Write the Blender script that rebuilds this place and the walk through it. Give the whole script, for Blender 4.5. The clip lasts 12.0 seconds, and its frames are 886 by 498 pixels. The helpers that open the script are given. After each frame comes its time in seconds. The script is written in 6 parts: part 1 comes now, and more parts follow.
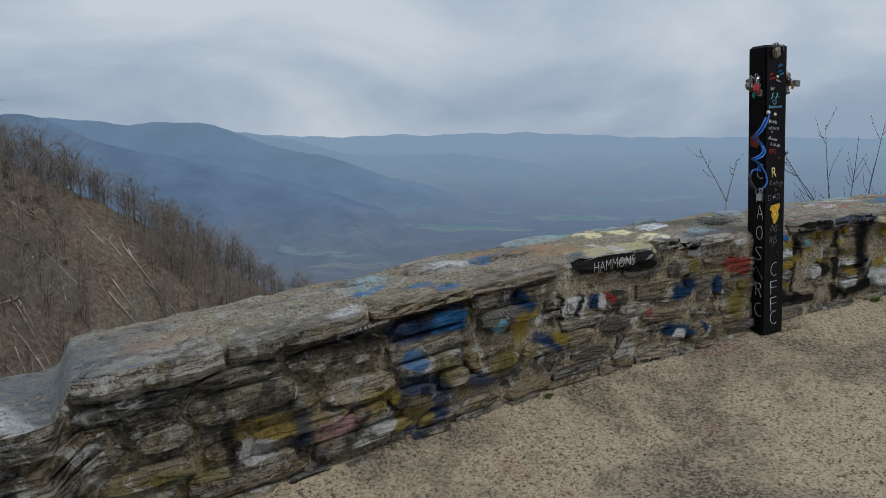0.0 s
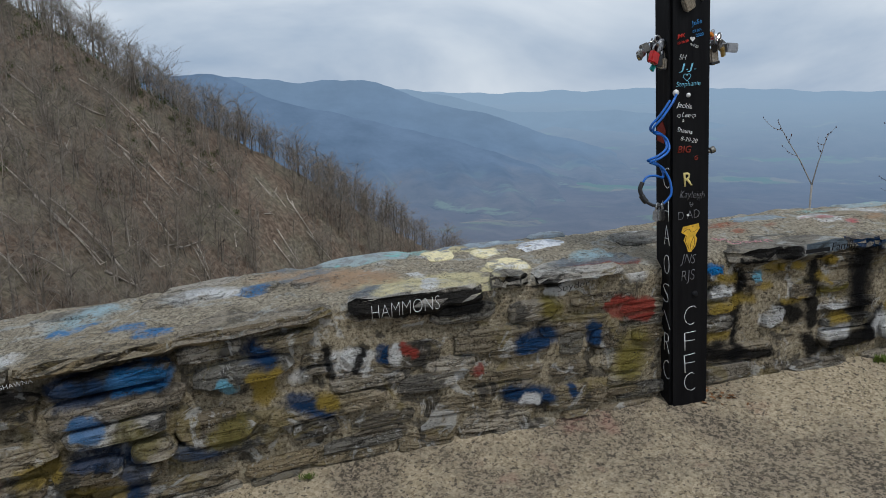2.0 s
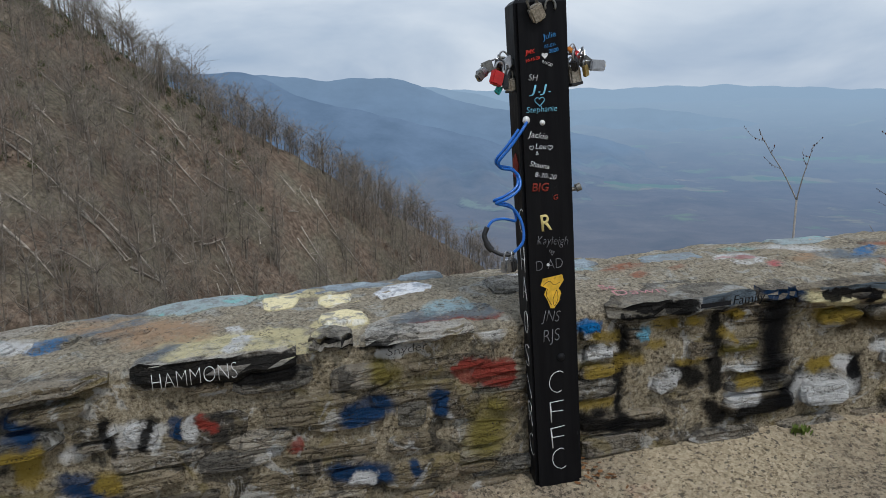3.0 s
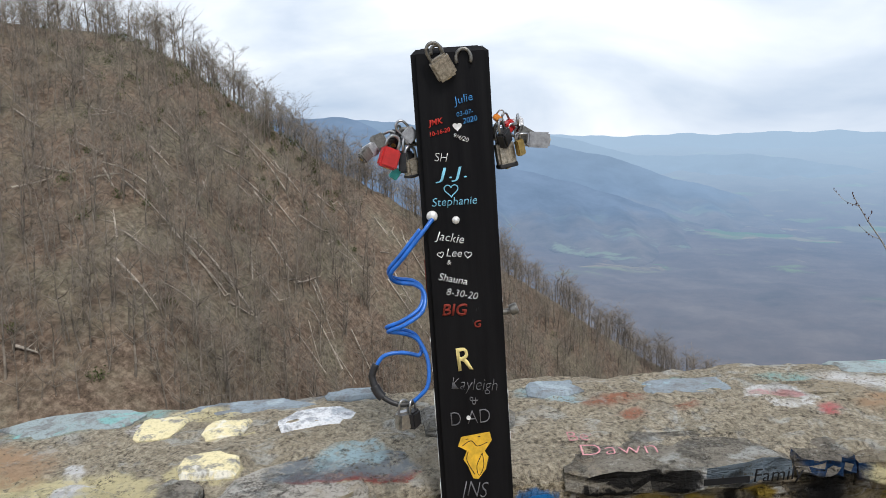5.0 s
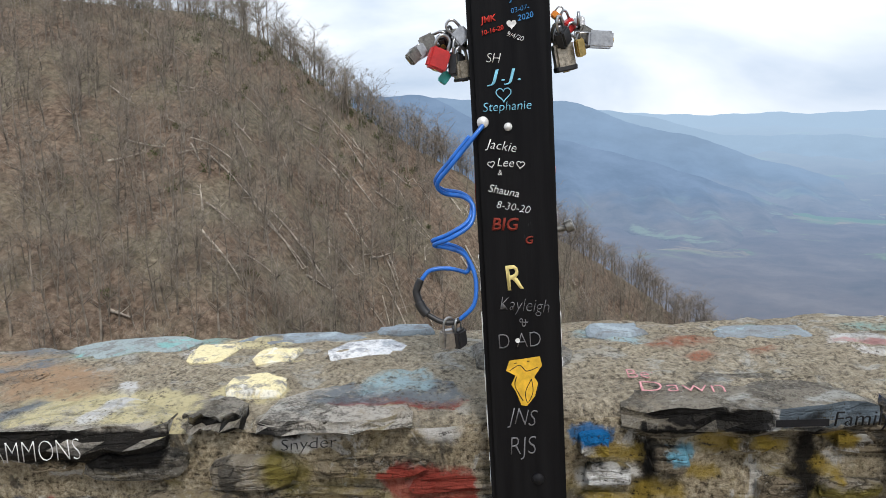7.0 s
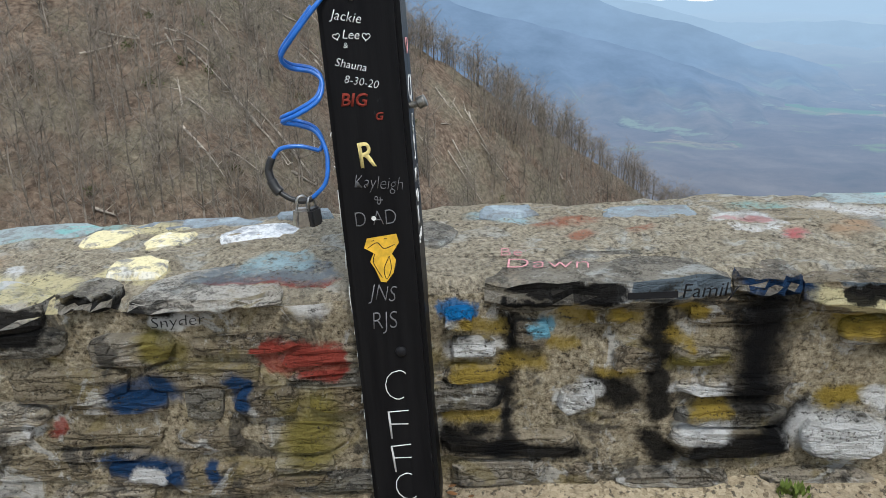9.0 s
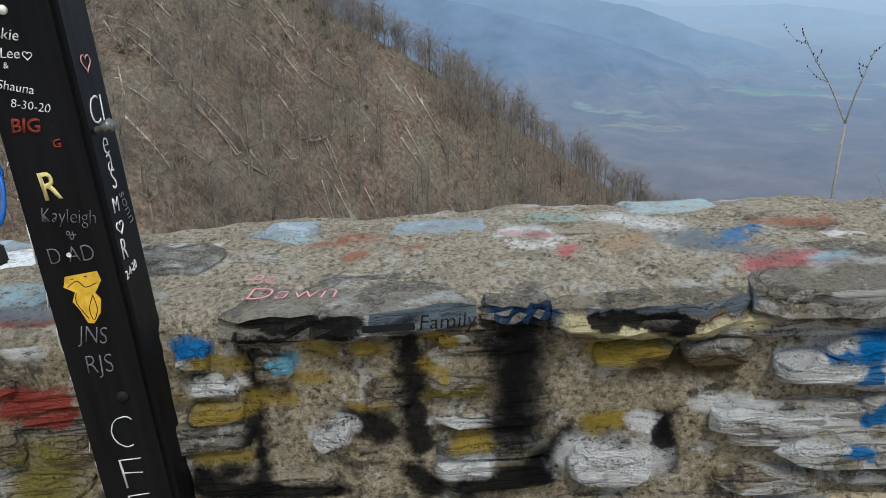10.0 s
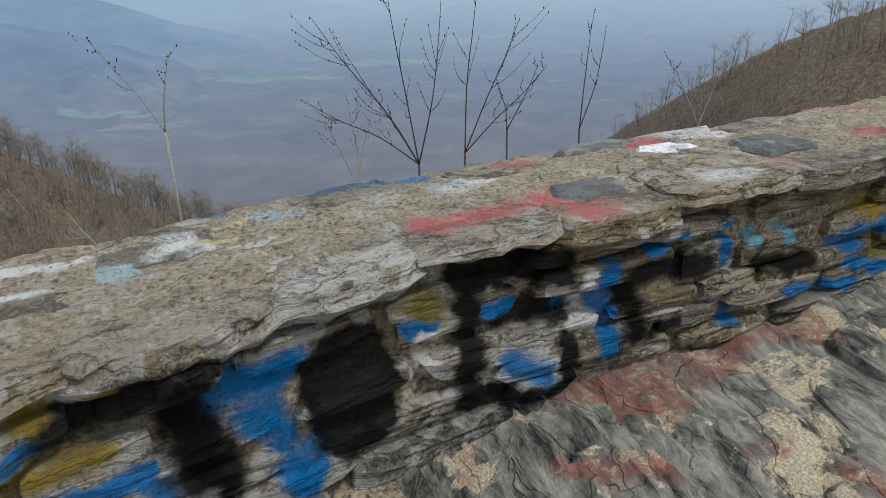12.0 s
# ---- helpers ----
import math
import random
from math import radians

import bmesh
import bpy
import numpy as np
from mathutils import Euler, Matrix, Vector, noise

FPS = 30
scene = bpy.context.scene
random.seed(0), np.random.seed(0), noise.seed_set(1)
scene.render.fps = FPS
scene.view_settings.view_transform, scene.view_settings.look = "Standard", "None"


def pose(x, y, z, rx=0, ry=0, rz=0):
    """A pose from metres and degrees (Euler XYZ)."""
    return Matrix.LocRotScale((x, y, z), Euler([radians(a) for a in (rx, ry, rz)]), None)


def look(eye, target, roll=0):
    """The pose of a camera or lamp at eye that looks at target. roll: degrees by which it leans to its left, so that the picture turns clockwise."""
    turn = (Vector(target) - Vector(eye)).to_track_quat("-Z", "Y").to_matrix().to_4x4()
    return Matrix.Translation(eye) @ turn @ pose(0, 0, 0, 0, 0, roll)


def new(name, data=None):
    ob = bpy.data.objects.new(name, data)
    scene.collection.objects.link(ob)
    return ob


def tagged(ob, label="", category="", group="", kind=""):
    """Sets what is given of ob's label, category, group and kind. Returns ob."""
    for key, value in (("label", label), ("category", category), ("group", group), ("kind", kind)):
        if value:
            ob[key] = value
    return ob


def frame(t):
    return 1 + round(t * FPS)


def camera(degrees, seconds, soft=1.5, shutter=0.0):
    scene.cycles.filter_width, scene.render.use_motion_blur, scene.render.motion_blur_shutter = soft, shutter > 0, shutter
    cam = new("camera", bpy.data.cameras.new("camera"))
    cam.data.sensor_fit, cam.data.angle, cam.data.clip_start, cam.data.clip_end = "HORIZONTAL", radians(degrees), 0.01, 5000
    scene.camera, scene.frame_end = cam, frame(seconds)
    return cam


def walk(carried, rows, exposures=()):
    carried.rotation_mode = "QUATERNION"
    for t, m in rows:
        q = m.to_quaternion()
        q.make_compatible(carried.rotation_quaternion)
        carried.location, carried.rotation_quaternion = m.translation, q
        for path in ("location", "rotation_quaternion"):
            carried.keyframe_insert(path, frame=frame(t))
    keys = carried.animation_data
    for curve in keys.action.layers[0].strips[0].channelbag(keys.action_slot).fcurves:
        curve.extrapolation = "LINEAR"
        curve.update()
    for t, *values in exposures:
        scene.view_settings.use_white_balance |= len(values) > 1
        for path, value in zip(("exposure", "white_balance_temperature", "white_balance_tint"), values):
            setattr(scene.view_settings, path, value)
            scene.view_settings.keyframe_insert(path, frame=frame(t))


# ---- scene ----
cam = camera(65.4, 12.0, 0.7)
PATH = [
    (0, (0.06, 0.065, 1.268), (0.056, 2.041, 0.958), -0.3),
    (0.5, (0.415, 0.332, 1.303), (0.21, 2.284, 0.921), -0.3),
    (1, (0.756, 0.662, 1.282), (0.424, 2.592, 0.874), -0.3),
    (1.5, (1.169, 0.922, 1.342), (0.783, 2.839, 0.921), -0.5),
    (2, (1.562, 1.124, 1.399), (1.122, 3.027, 0.972), -0.6),
    (2.5, (1.844, 1.425, 1.456), (1.37, 3.319, 1.027), -0.7),
    (3, (2.134, 1.719, 1.484), (1.622, 3.603, 1.052), -0.6),
    (3.5, (2.349, 1.971, 1.511), (1.774, 3.837, 1.079), -0.6),
    (5.3, (2.433, 2.544, 1.573), (1.609, 4.345, 1.289), -0.3),
    (5.5, (2.44, 2.556, 1.553), (1.578, 4.34, 1.28), -0.3),
    (6, (2.422, 2.562, 1.509), (1.524, 4.329, 1.246), -0.2),
    (6.5, (2.429, 2.578, 1.453), (1.492, 4.324, 1.185), -0.1),
    (7, (2.445, 2.581, 1.415), (1.489, 4.299, 1.047), -0.1),
    (7.2, (2.445, 2.588, 1.411), (1.494, 4.297, 0.995), -0.1),
    (8.8, (2.626, 2.686, 1.382), (1.728, 4.348, 0.724), -0.4),
    (9, (2.701, 2.71, 1.378), (1.81, 4.375, 0.717), -0.4),
    (9.5, (2.882, 2.826, 1.378), (2.029, 4.5, 0.692), -0.5),
    (10, (3.081, 3.056, 1.423), (2.306, 4.762, 0.724), -0.6),
    (10.5, (3.331, 3.238, 1.423), (2.737, 5.013, 0.718), -0.8),
    (11, (3.671, 3.369, 1.446), (3.283, 5.199, 0.739), -0.8),
    (11.5, (4.018, 3.505, 1.445), (4.009, 5.374, 0.734), -0.8),
    (12, (4.32, 3.653, 1.483), (4.804, 5.45, 0.75), -0.9),
]
EXPOSURES = [(0.0, -0.27, 6200, 8), (0.5, -0.2, 6200, 8), (1.0, 0.02, 6200, 8), (2.5, -0.02, 6200, 8), (3.5, 0.27, 6300, 9), (5.3, 0.62, 6600, 10), (7.2, 0.68, 6600, 10), (8.8, 0.74, 6350, 7), (9.5, 0.56, 6300, 7), (10.5, 0.52, 6250, 7), (12.0, 0.45, 6600, 8)]
walk(cam, [(t, look(eye, target, roll)) for t, eye, target, roll in PATH], EXPOSURES)

# ---- world and sun ----
SUN_EL, SUN_AZ = radians(58), radians(135)
world = bpy.data.worlds.new("overcast_sky")
scene.world = world
world.use_nodes = True
wn, wl = world.node_tree.nodes, world.node_tree.links
wn.clear()
w_out = wn.new("ShaderNodeOutputWorld")
w_bg = wn.new("ShaderNodeBackground")
w_bg.inputs["Strength"].default_value = 0.1
w_sky = wn.new("ShaderNodeTexSky")
w_sky.sky_type = 'NISHITA'
w_sky.sun_disc = False
w_sky.sun_elevation, w_sky.sun_rotation = SUN_EL, SUN_AZ
w_sky.dust_density = 3.0
w_co = wn.new("ShaderNodeTexCoord")
w_map = wn.new("ShaderNodeMapping")
w_map.inputs["Scale"].default_value = (1.5, 1.5, 3.6)
w_noise = wn.new("ShaderNodeTexNoise")
w_noise.inputs["Scale"].default_value = 1.3
w_noise.inputs["Detail"].default_value = 6.0
w_noise.inputs["Roughness"].default_value = 0.52
w_noise.inputs["Distortion"].default_value = 0.4
w_ramp = wn.new("ShaderNodeValToRGB")
w_ramp.color_ramp.elements[0].position, w_ramp.color_ramp.elements[0].color = 0.36, (3.7, 4.55, 5.8, 1)
w_ramp.color_ramp.elements[1].position, w_ramp.color_ramp.elements[1].color = 0.62, (7.3, 7.7, 8.2, 1)
w_mix = wn.new("ShaderNodeMixRGB")
w_mix.inputs["Fac"].default_value = 0.93
wl.new(w_co.outputs["Generated"], w_map.inputs["Vector"])
wl.new(w_map.outputs["Vector"], w_noise.inputs["Vector"])
wl.new(w_noise.outputs["Fac"], w_ramp.inputs["Fac"])
wl.new(w_sky.outputs["Color"], w_mix.inputs["Color1"])
wl.new(w_ramp.outputs["Color"], w_mix.inputs["Color2"])
wl.new(w_mix.outputs["Color"], w_bg.inputs["Color"])
wl.new(w_bg.outputs["Background"], w_out.inputs["Surface"])

sun = new("sun", bpy.data.lights.new("sun", 'SUN'))
sun.data.energy, sun.data.angle, sun.data.color = 1.65, radians(12), (1.0, 0.96, 0.9)
sun_to = Vector((math.sin(SUN_AZ) * math.cos(SUN_EL), math.cos(SUN_AZ) * math.cos(SUN_EL), math.sin(SUN_EL)))
sun.matrix_world = look(sun_to * 50, (0, 0, 0))


# ---- materials ----
class Nodes:
    """A small writer of node materials."""

    def __init__(self, name, rough=0.8, metal=0.0):
        self.mat = bpy.data.materials.new(name)
        self.mat.use_nodes = True
        self.t = self.mat.node_tree
        self.t.nodes.clear()
        self.out = self.add("ShaderNodeOutputMaterial")
        self.b = self.add("ShaderNodeBsdfPrincipled")
        self.b.inputs["Roughness"].default_value = rough
        self.b.inputs["Metallic"].default_value = metal
        self.b.inputs["Specular IOR Level"].default_value = 0.5 if rough < 0.6 else 0.15
        self.link(self.b.outputs["BSDF"], self.out.inputs["Surface"])

    def add(self, kind):
        return self.t.nodes.new(kind)

    def link(self, a, b):
        self.t.links.new(a, b)

    def put(self, socket, value):
        if isinstance(value, (int, float)):
            socket.default_value = value
        elif isinstance(value, (tuple, list)):
            socket.default_value = tuple(value) + ((1,) if len(value) == 3 and socket.type == 'RGBA' else ())
        else:
            self.link(value, socket)

    def coords(self, which="Object"):
        return self.add("ShaderNodeTexCoord").outputs[which]

    def position(self):
        return self.add("ShaderNodeNewGeometry").outputs["Position"]

    def scaled(self, vec, scale):
        n = self.add("ShaderNodeMapping")
        self.link(vec, n.inputs["Vector"])
        n.inputs["Scale"].default_value = scale
        return n.outputs["Vector"]

    def noise(self, vec, scale, detail=4, rough=0.55, distort=0.0):
        n = self.add("ShaderNodeTexNoise")
        self.link(vec, n.inputs["Vector"])
        n.inputs["Scale"].default_value, n.inputs["Detail"].default_value = scale, detail
        n.inputs["Roughness"].default_value, n.inputs["Distortion"].default_value = rough, distort
        return n.outputs["Fac"]

    def voronoi(self, vec, scale, out="Distance"):
        n = self.add("ShaderNodeTexVoronoi")
        self.link(vec, n.inputs["Vector"])
        n.inputs["Scale"].default_value = scale
        return n.outputs[out]

    def edges(self, vec, scale):
        n = self.add("ShaderNodeTexVoronoi")
        n.feature = 'DISTANCE_TO_EDGE'
        self.link(vec, n.inputs["Vector"])
        n.inputs["Scale"].default_value = scale
        return n.outputs["Distance"]

    def math(self, op, a, b=0.0, clamp=False):
        n = self.add("ShaderNodeMath")
        n.operation, n.use_clamp = op, clamp
        self.put(n.inputs[0], a)
        self.put(n.inputs[1], b)
        return n.outputs[0]

    def step(self, value, low, high):
        n = self.add("ShaderNodeMapRange")
        n.interpolation_type = 'SMOOTHSTEP'
        self.put(n.inputs["Value"], value)
        n.inputs["From Min"].default_value, n.inputs["From Max"].default_value = low, high
        return n.outputs["Result"]

    def ramp(self, value, *stops):
        n = self.add("ShaderNodeValToRGB")
        e = n.color_ramp.elements
        while len(e) < len(stops):
            e.new(0.5)
        for k, (p, c) in zip(e, stops):
            k.position, k.color = p, (*c, 1)
        self.link(value, n.inputs["Fac"])
        return n.outputs["Color"]

    def mix(self, fac, a, b, mode='MIX'):
        n = self.add("ShaderNodeMixRGB")
        n.blend_type = mode
        self.put(n.inputs["Fac"], fac)
        self.put(n.inputs["Color1"], a)
        self.put(n.inputs["Color2"], b)
        return n.outputs["Color"]

    def random(self):
        return self.add("ShaderNodeObjectInfo").outputs["Random"]

    def bump(self, height, strength=0.4, distance=0.01):
        n = self.add("ShaderNodeBump")
        n.inputs["Strength"].default_value, n.inputs["Distance"].default_value = strength, distance
        self.link(height, n.inputs["Height"])
        self.link(n.outputs["Normal"], self.b.inputs["Normal"])

    def base(self, colour):
        self.put(self.b.inputs["Base Color"], colour)
        return self

    def glow(self, colour, strength):
        self.put(self.b.inputs["Emission Color"], colour)
        self.put(self.b.inputs["Emission Strength"], strength)


def link_mesh(name, bm, material, parent=None, smooth=False):
    me = bpy.data.meshes.new(name)
    bm.normal_update()
    bm.to_mesh(me)
    bm.free()
    if smooth:
        me.polygons.foreach_set("use_smooth", [True] * len(me.polygons))
    for m in (material if isinstance(material, (list, tuple)) else [material]):
        me.materials.append(m)
    ob = new(name, me)
    if parent is not None:
        ob.parent = parent
    return ob


def part(name, bm, material, parent, label="", smooth=False):
    """One mesh object under a thing or under a part."""
    ob = link_mesh(name, bm, material, parent, smooth)
    return tagged(ob, label) if label else ob


def raw_mesh(name, verts, faces, material, smooth=False):
    """A mesh object from numpy arrays of corners and of triangles or quads."""
    me = bpy.data.meshes.new(name)
    verts, faces = np.asarray(verts, dtype=np.float32), np.asarray(faces, dtype=np.int32)
    n, k = faces.shape
    me.vertices.add(len(verts))
    me.vertices.foreach_set("co", verts.ravel())
    me.loops.add(n * k)
    me.loops.foreach_set("vertex_index", faces.ravel())
    me.polygons.add(n)
    me.polygons.foreach_set("loop_start", np.arange(0, n * k, k, dtype=np.int32))
    me.polygons.foreach_set("loop_total", np.full(n, k, dtype=np.int32))
    if smooth:
        me.polygons.foreach_set("use_smooth", np.ones(n, dtype=bool))
    me.update(calc_edges=True)
    me.materials.append(material)
    return new(name, me)


rng = np.random.default_rng(7)

# ---- the plan ----
# front face of the wall: x against y, a gentle bend along the overlook
FACE_X = np.array([-9.0, -4.0, -1.3, -0.75, 0.06, 0.67, 1.68, 1.95, 2.3, 2.87, 3.34, 4.58, 5.14, 5.5, 6.1, 7.1, 12.0])
FACE_Y = np.array([-1.85, 0.78, 2.24, 2.52, 3, 3.36, 3.85, 4.02, 4.18, 4.435, 4.605, 5.035, 5.15, 5.2, 5.31, 5.54, 6.75])


def thick(u):
    return float(np.interp(u, [-2, 3.8, 4.6], [0.72, 0.72, 0.62]))


def face_y(x):
    return np.interp(x, FACE_X, FACE_Y)


_fx = np.linspace(-9, 12, 1051)
_fy = np.convolve(np.pad(face_y(_fx), 7, mode="edge"), np.ones(15) / 15, mode="valid")
_fy[:8], _fy[-8:] = face_y(_fx[:8]), face_y(_fx[-8:])
_fu = np.concatenate(([0], np.cumsum(np.hypot(np.diff(_fx), np.diff(_fy)))))
_fu -= np.interp(0.0, _fx, _fu)


def along(u):
    """Plan point on the wall's face at the arc length u, and the way out of it towards the lay-by."""
    x, y = np.interp(u, _fu, _fx), np.interp(u, _fu, _fy)
    dx = np.interp(u + 0.08, _fu, _fx) - np.interp(u - 0.08, _fu, _fx)
    dy = np.interp(u + 0.08, _fu, _fy) - np.interp(u - 0.08, _fu, _fy)
    k = math.hypot(dx, dy)
    return x, y, dy / k, -dx / k


def top_z(x):
    """Height of the wall's top at its front edge; it falls by a step at the lower end."""
    return np.interp(x, [-9, -1.26, -1.21, 0.8, 2.5, 4.6, 7.1, 12], [-0.1, 0.345, 0.465, 0.7, 0.8, 0.92, 0.975, 1.09])


def ground_z(x, y):
    """The gravel: a plane with a low bank along the wall."""
    plane = -0.38 + 0.04 * x + 0.11 * y
    plane = np.where(y < 0, -0.38 + 0.04 * x + 0.03 * y, plane)
    gap = np.clip(face_y(x) - y, 0, 9)
    return plane + (0.05 - 0.07 * np.clip((x - 3.8) / 1.2, 0, 1)) * np.exp(-gap / 0.16)


def wall_point(u, w, out=0.0):
    """Place on the face: u along, w up from the top edge, out towards the lay-by."""
    x, y, nx, ny = along(u)
    return Vector((x + nx * out, y + ny * out, top_z(x) + w))


# ---- terrain ----
HOME = (2.4, 2.5, 1.5)


def spur(az):
    """The crest, with its bends rounded."""
    parts = [spur_line(az + k) for k in (-3, -1.5, 0, 1.5, 3)]
    return sum(p[0] for p in parts) / 5, sum(p[1] for p in parts) / 5


def spur_line(az):
    """Crest of the wooded spurs by bearing (degrees left of ahead): distance, height, and how far it stands clear of the valley side."""
    r = np.interp(az, [-60, -40, -27, -24, -6, 0, 10, 20, 35, 47, 60, 90, 120], [210, 240, 330, 380, 330, 300, 260, 220, 200, 205, 215, 240, 260])
    el = np.interp(az, [-120, -75, -60, -46.6, -41, -37.6, -33.8, -29.7, -25, -22, -8, -3, 1.8, 8.2, 11, 14.7, 18, 23, 27, 30.8, 35, 37.6, 41, 44.8, 47.5, 57, 70, 90, 150],
                   [7, 6, 3.5, -2.4, -4.2, -6.2, -8.3, -11.2, -15, -19.5, -22, -20.3, -19, -16.5, -14.3, -12.4, -10.8, -7.5, -5.0, -2.8, -0.3, 1.6, 4.2, 6.7, 7.7, 7.9, 9, 9, 5])
    return r, 1.5 + r * np.tan(np.radians(el))


def terrain_z(x, y):
    dx, dy = x - HOME[0], y - HOME[1]
    r = np.hypot(dx, dy)
    az = np.degrees(np.arctan2(-dx, dy))
    rc, zc = spur(az)
    # down from the wall into the ravine, up to the crest, and down behind it
    near = ground_z(np.clip(x, -9, 12), np.clip(y, -4, 6)) - 0.4
    foot_r = rc * 0.42
    foot_z = np.minimum(zc - rc * 0.33, -0.42 * foot_r)
    a = np.clip((r - 3) / (foot_r - 3), 0, 1)
    z1 = near + (foot_z - near) * a ** 0.9
    b = np.clip((r - foot_r) / (rc - foot_r), 0, 1)
    z2 = foot_z + (zc - foot_z) * (0.55 * b + 0.45 * np.sin(b * np.pi / 2) ** 1.2)
    floor = -330 + np.clip((r - 3000) / 1850, 0, 1) ** 1.15 * 310
    c = np.clip((r - rc) / 900, 0, 1)
    z3 = zc + (floor - zc) * (1 - (1 - c) ** 2.2)
    z = np.where(r < foot_r, z1, np.where(r < rc, z2, z3))
    rough = 0.0
    for k, amp in ((0.021, 5.0), (0.06, 1.6), (0.19, 0.5)):
        rough = rough + amp * np.sin(k * x * 1.3 + 1.7 * np.sin(k * y) + 2) * np.cos(k * y * 1.1 + 1.3 * np.sin(k * x * 0.8))
    z = z + rough * np.clip((r - 15) / 60, 0, 1) * np.where(np.abs(r - rc) < 25, 0.3, 1.0)
    far = np.clip((r - 1200) / 800, 0, 1)
    z = z + far * 14 * np.sin(x * 0.0031 + 1.2 * np.sin(y * 0.0023)) * np.cos(y * 0.0037 + np.sin(x * 0.002))
    # the lay-by and the ground behind it stay open and even
    back = np.clip((np.abs(az) - 95) / 25, 0, 1)
    return z * (1 - back) + (-0.9 + 0.01 * r) * back


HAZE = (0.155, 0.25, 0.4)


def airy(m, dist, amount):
    """Air light of kilometres of valley haze, painted as emission over a surface by its distance from the overlook."""
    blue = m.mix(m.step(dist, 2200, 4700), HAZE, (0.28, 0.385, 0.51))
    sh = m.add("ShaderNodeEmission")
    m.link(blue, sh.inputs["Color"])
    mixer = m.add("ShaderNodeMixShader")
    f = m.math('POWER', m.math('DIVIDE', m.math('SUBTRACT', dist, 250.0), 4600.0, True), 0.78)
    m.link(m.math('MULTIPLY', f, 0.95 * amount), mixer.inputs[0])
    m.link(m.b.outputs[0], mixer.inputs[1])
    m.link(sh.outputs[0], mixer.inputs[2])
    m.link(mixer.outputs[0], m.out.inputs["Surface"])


def terrain_material():
    m = Nodes("hill_and_valley_ground", 0.95)
    p = m.position()
    sep = m.add("ShaderNodeSeparateXYZ")
    m.link(p, sep.inputs[0])
    flat = m.add("ShaderNodeCombineXYZ")
    m.link(sep.outputs[0], flat.inputs[0])
    m.link(sep.outputs[1], flat.inputs[1])
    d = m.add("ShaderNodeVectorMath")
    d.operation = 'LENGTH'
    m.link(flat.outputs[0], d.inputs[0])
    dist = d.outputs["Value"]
    litter = m.ramp(m.noise(p, 0.8, 9, 0.8), (0.36, (0.04, 0.028, 0.02)), (0.5, (0.138, 0.1, 0.074)), (0.64, (0.27, 0.21, 0.16)))
    litter = m.mix(m.math('MULTIPLY', m.step(m.noise(p, 0.06, 5), 0.42, 0.62), 0.8), litter, m.ramp(m.noise(p, 1.1, 8, 0.75), (0.36, (0.05, 0.047, 0.03)), (0.5, (0.14, 0.125, 0.09)), (0.64, (0.28, 0.25, 0.19))))
    woods = m.ramp(m.noise(p, 0.006, 9, 0.7), (0.3, (0.075, 0.068, 0.066)), (0.5, (0.12, 0.1, 0.094)), (0.7, (0.17, 0.145, 0.13)))
    fields = m.ramp(m.voronoi(m.scaled(p, (0.006, 0.009, 0.001)), 1.0, "Color"), (0.25, (0.1, 0.19, 0.08)), (0.45, (0.3, 0.23, 0.15)), (0.6, (0.12, 0.2, 0.09)), (0.8, (0.2, 0.21, 0.12)))
    # farmland lies in one broad clearing and along a bench under the blue mountain
    farms = None
    for cx, cy, rx, ry in ((90, 2610, 330, 150), (-560, 2560, 160, 60), (520, 2900, 260, 90), (-250, 2750, 200, 60), (900, 3300, 300, 80)):
        off = m.add("ShaderNodeVectorMath")
        off.operation = 'MULTIPLY_ADD'
        m.link(flat.outputs[0], off.inputs[0])
        off.inputs[1].default_value, off.inputs[2].default_value = (1 / rx, 1 / ry, 0), (-cx / rx, -cy / ry, 0)
        ln = m.add("ShaderNodeVectorMath")
        ln.operation = 'LENGTH'
        m.link(off.outputs[0], ln.inputs[0])
        inside = m.math('SUBTRACT', 1.0, m.step(ln.outputs["Value"], 0.5, 1.2))
        farms = inside if farms is None else m.math('MAXIMUM', farms, inside)
    patchy = m.noise(m.scaled(p, (0.004, 0.007, 0.001)), 1.0, 6, 0.65)
    in_fields = m.math('MULTIPLY', m.step(m.math('ADD', patchy, m.math('MULTIPLY', farms, 0.16)), 0.57, 0.67), m.step(dist, 1500, 2000))
    ground = m.mix(m.step(dist, 300, 700), litter, m.mix(in_fields, woods, fields))
    m.base(ground)
    # painted haze glow over fields and woods, growing with distance
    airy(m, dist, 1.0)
    m.bump(m.noise(p, 1.2, 6, 0.7), 0.8, 0.3)
    return m.mat


rings = np.concatenate((np.linspace(0.0, 2.6, 3), np.geomspace(3, 120, 60), np.linspace(123, 420, 90), np.geomspace(430, 4850, 90)))
spokes = np.radians(np.concatenate((np.arange(-70, 75, 0.45), np.arange(75, 290, 4.0))))
RR, AA = np.meshgrid(rings, spokes, indexing="ij")
GX, GY = HOME[0] - RR * np.sin(AA), HOME[1] + RR * np.cos(AA)
GZ = terrain_z(GX, GY)
GZ = np.where((GX > -9) & (GX < 12) & (GY < face_y(GX) + 0.4) & (GY > -5), np.minimum(GZ, ground_z(GX, GY) - 0.35), GZ)
nr, ns = RR.shape
idx = np.arange(nr * ns).reshape(nr, ns)
nxt = np.roll(idx, -1, axis=1)
quads = np.stack((idx[:-1], idx[1:], nxt[1:], nxt[:-1]), axis=-1).reshape(-1, 4)
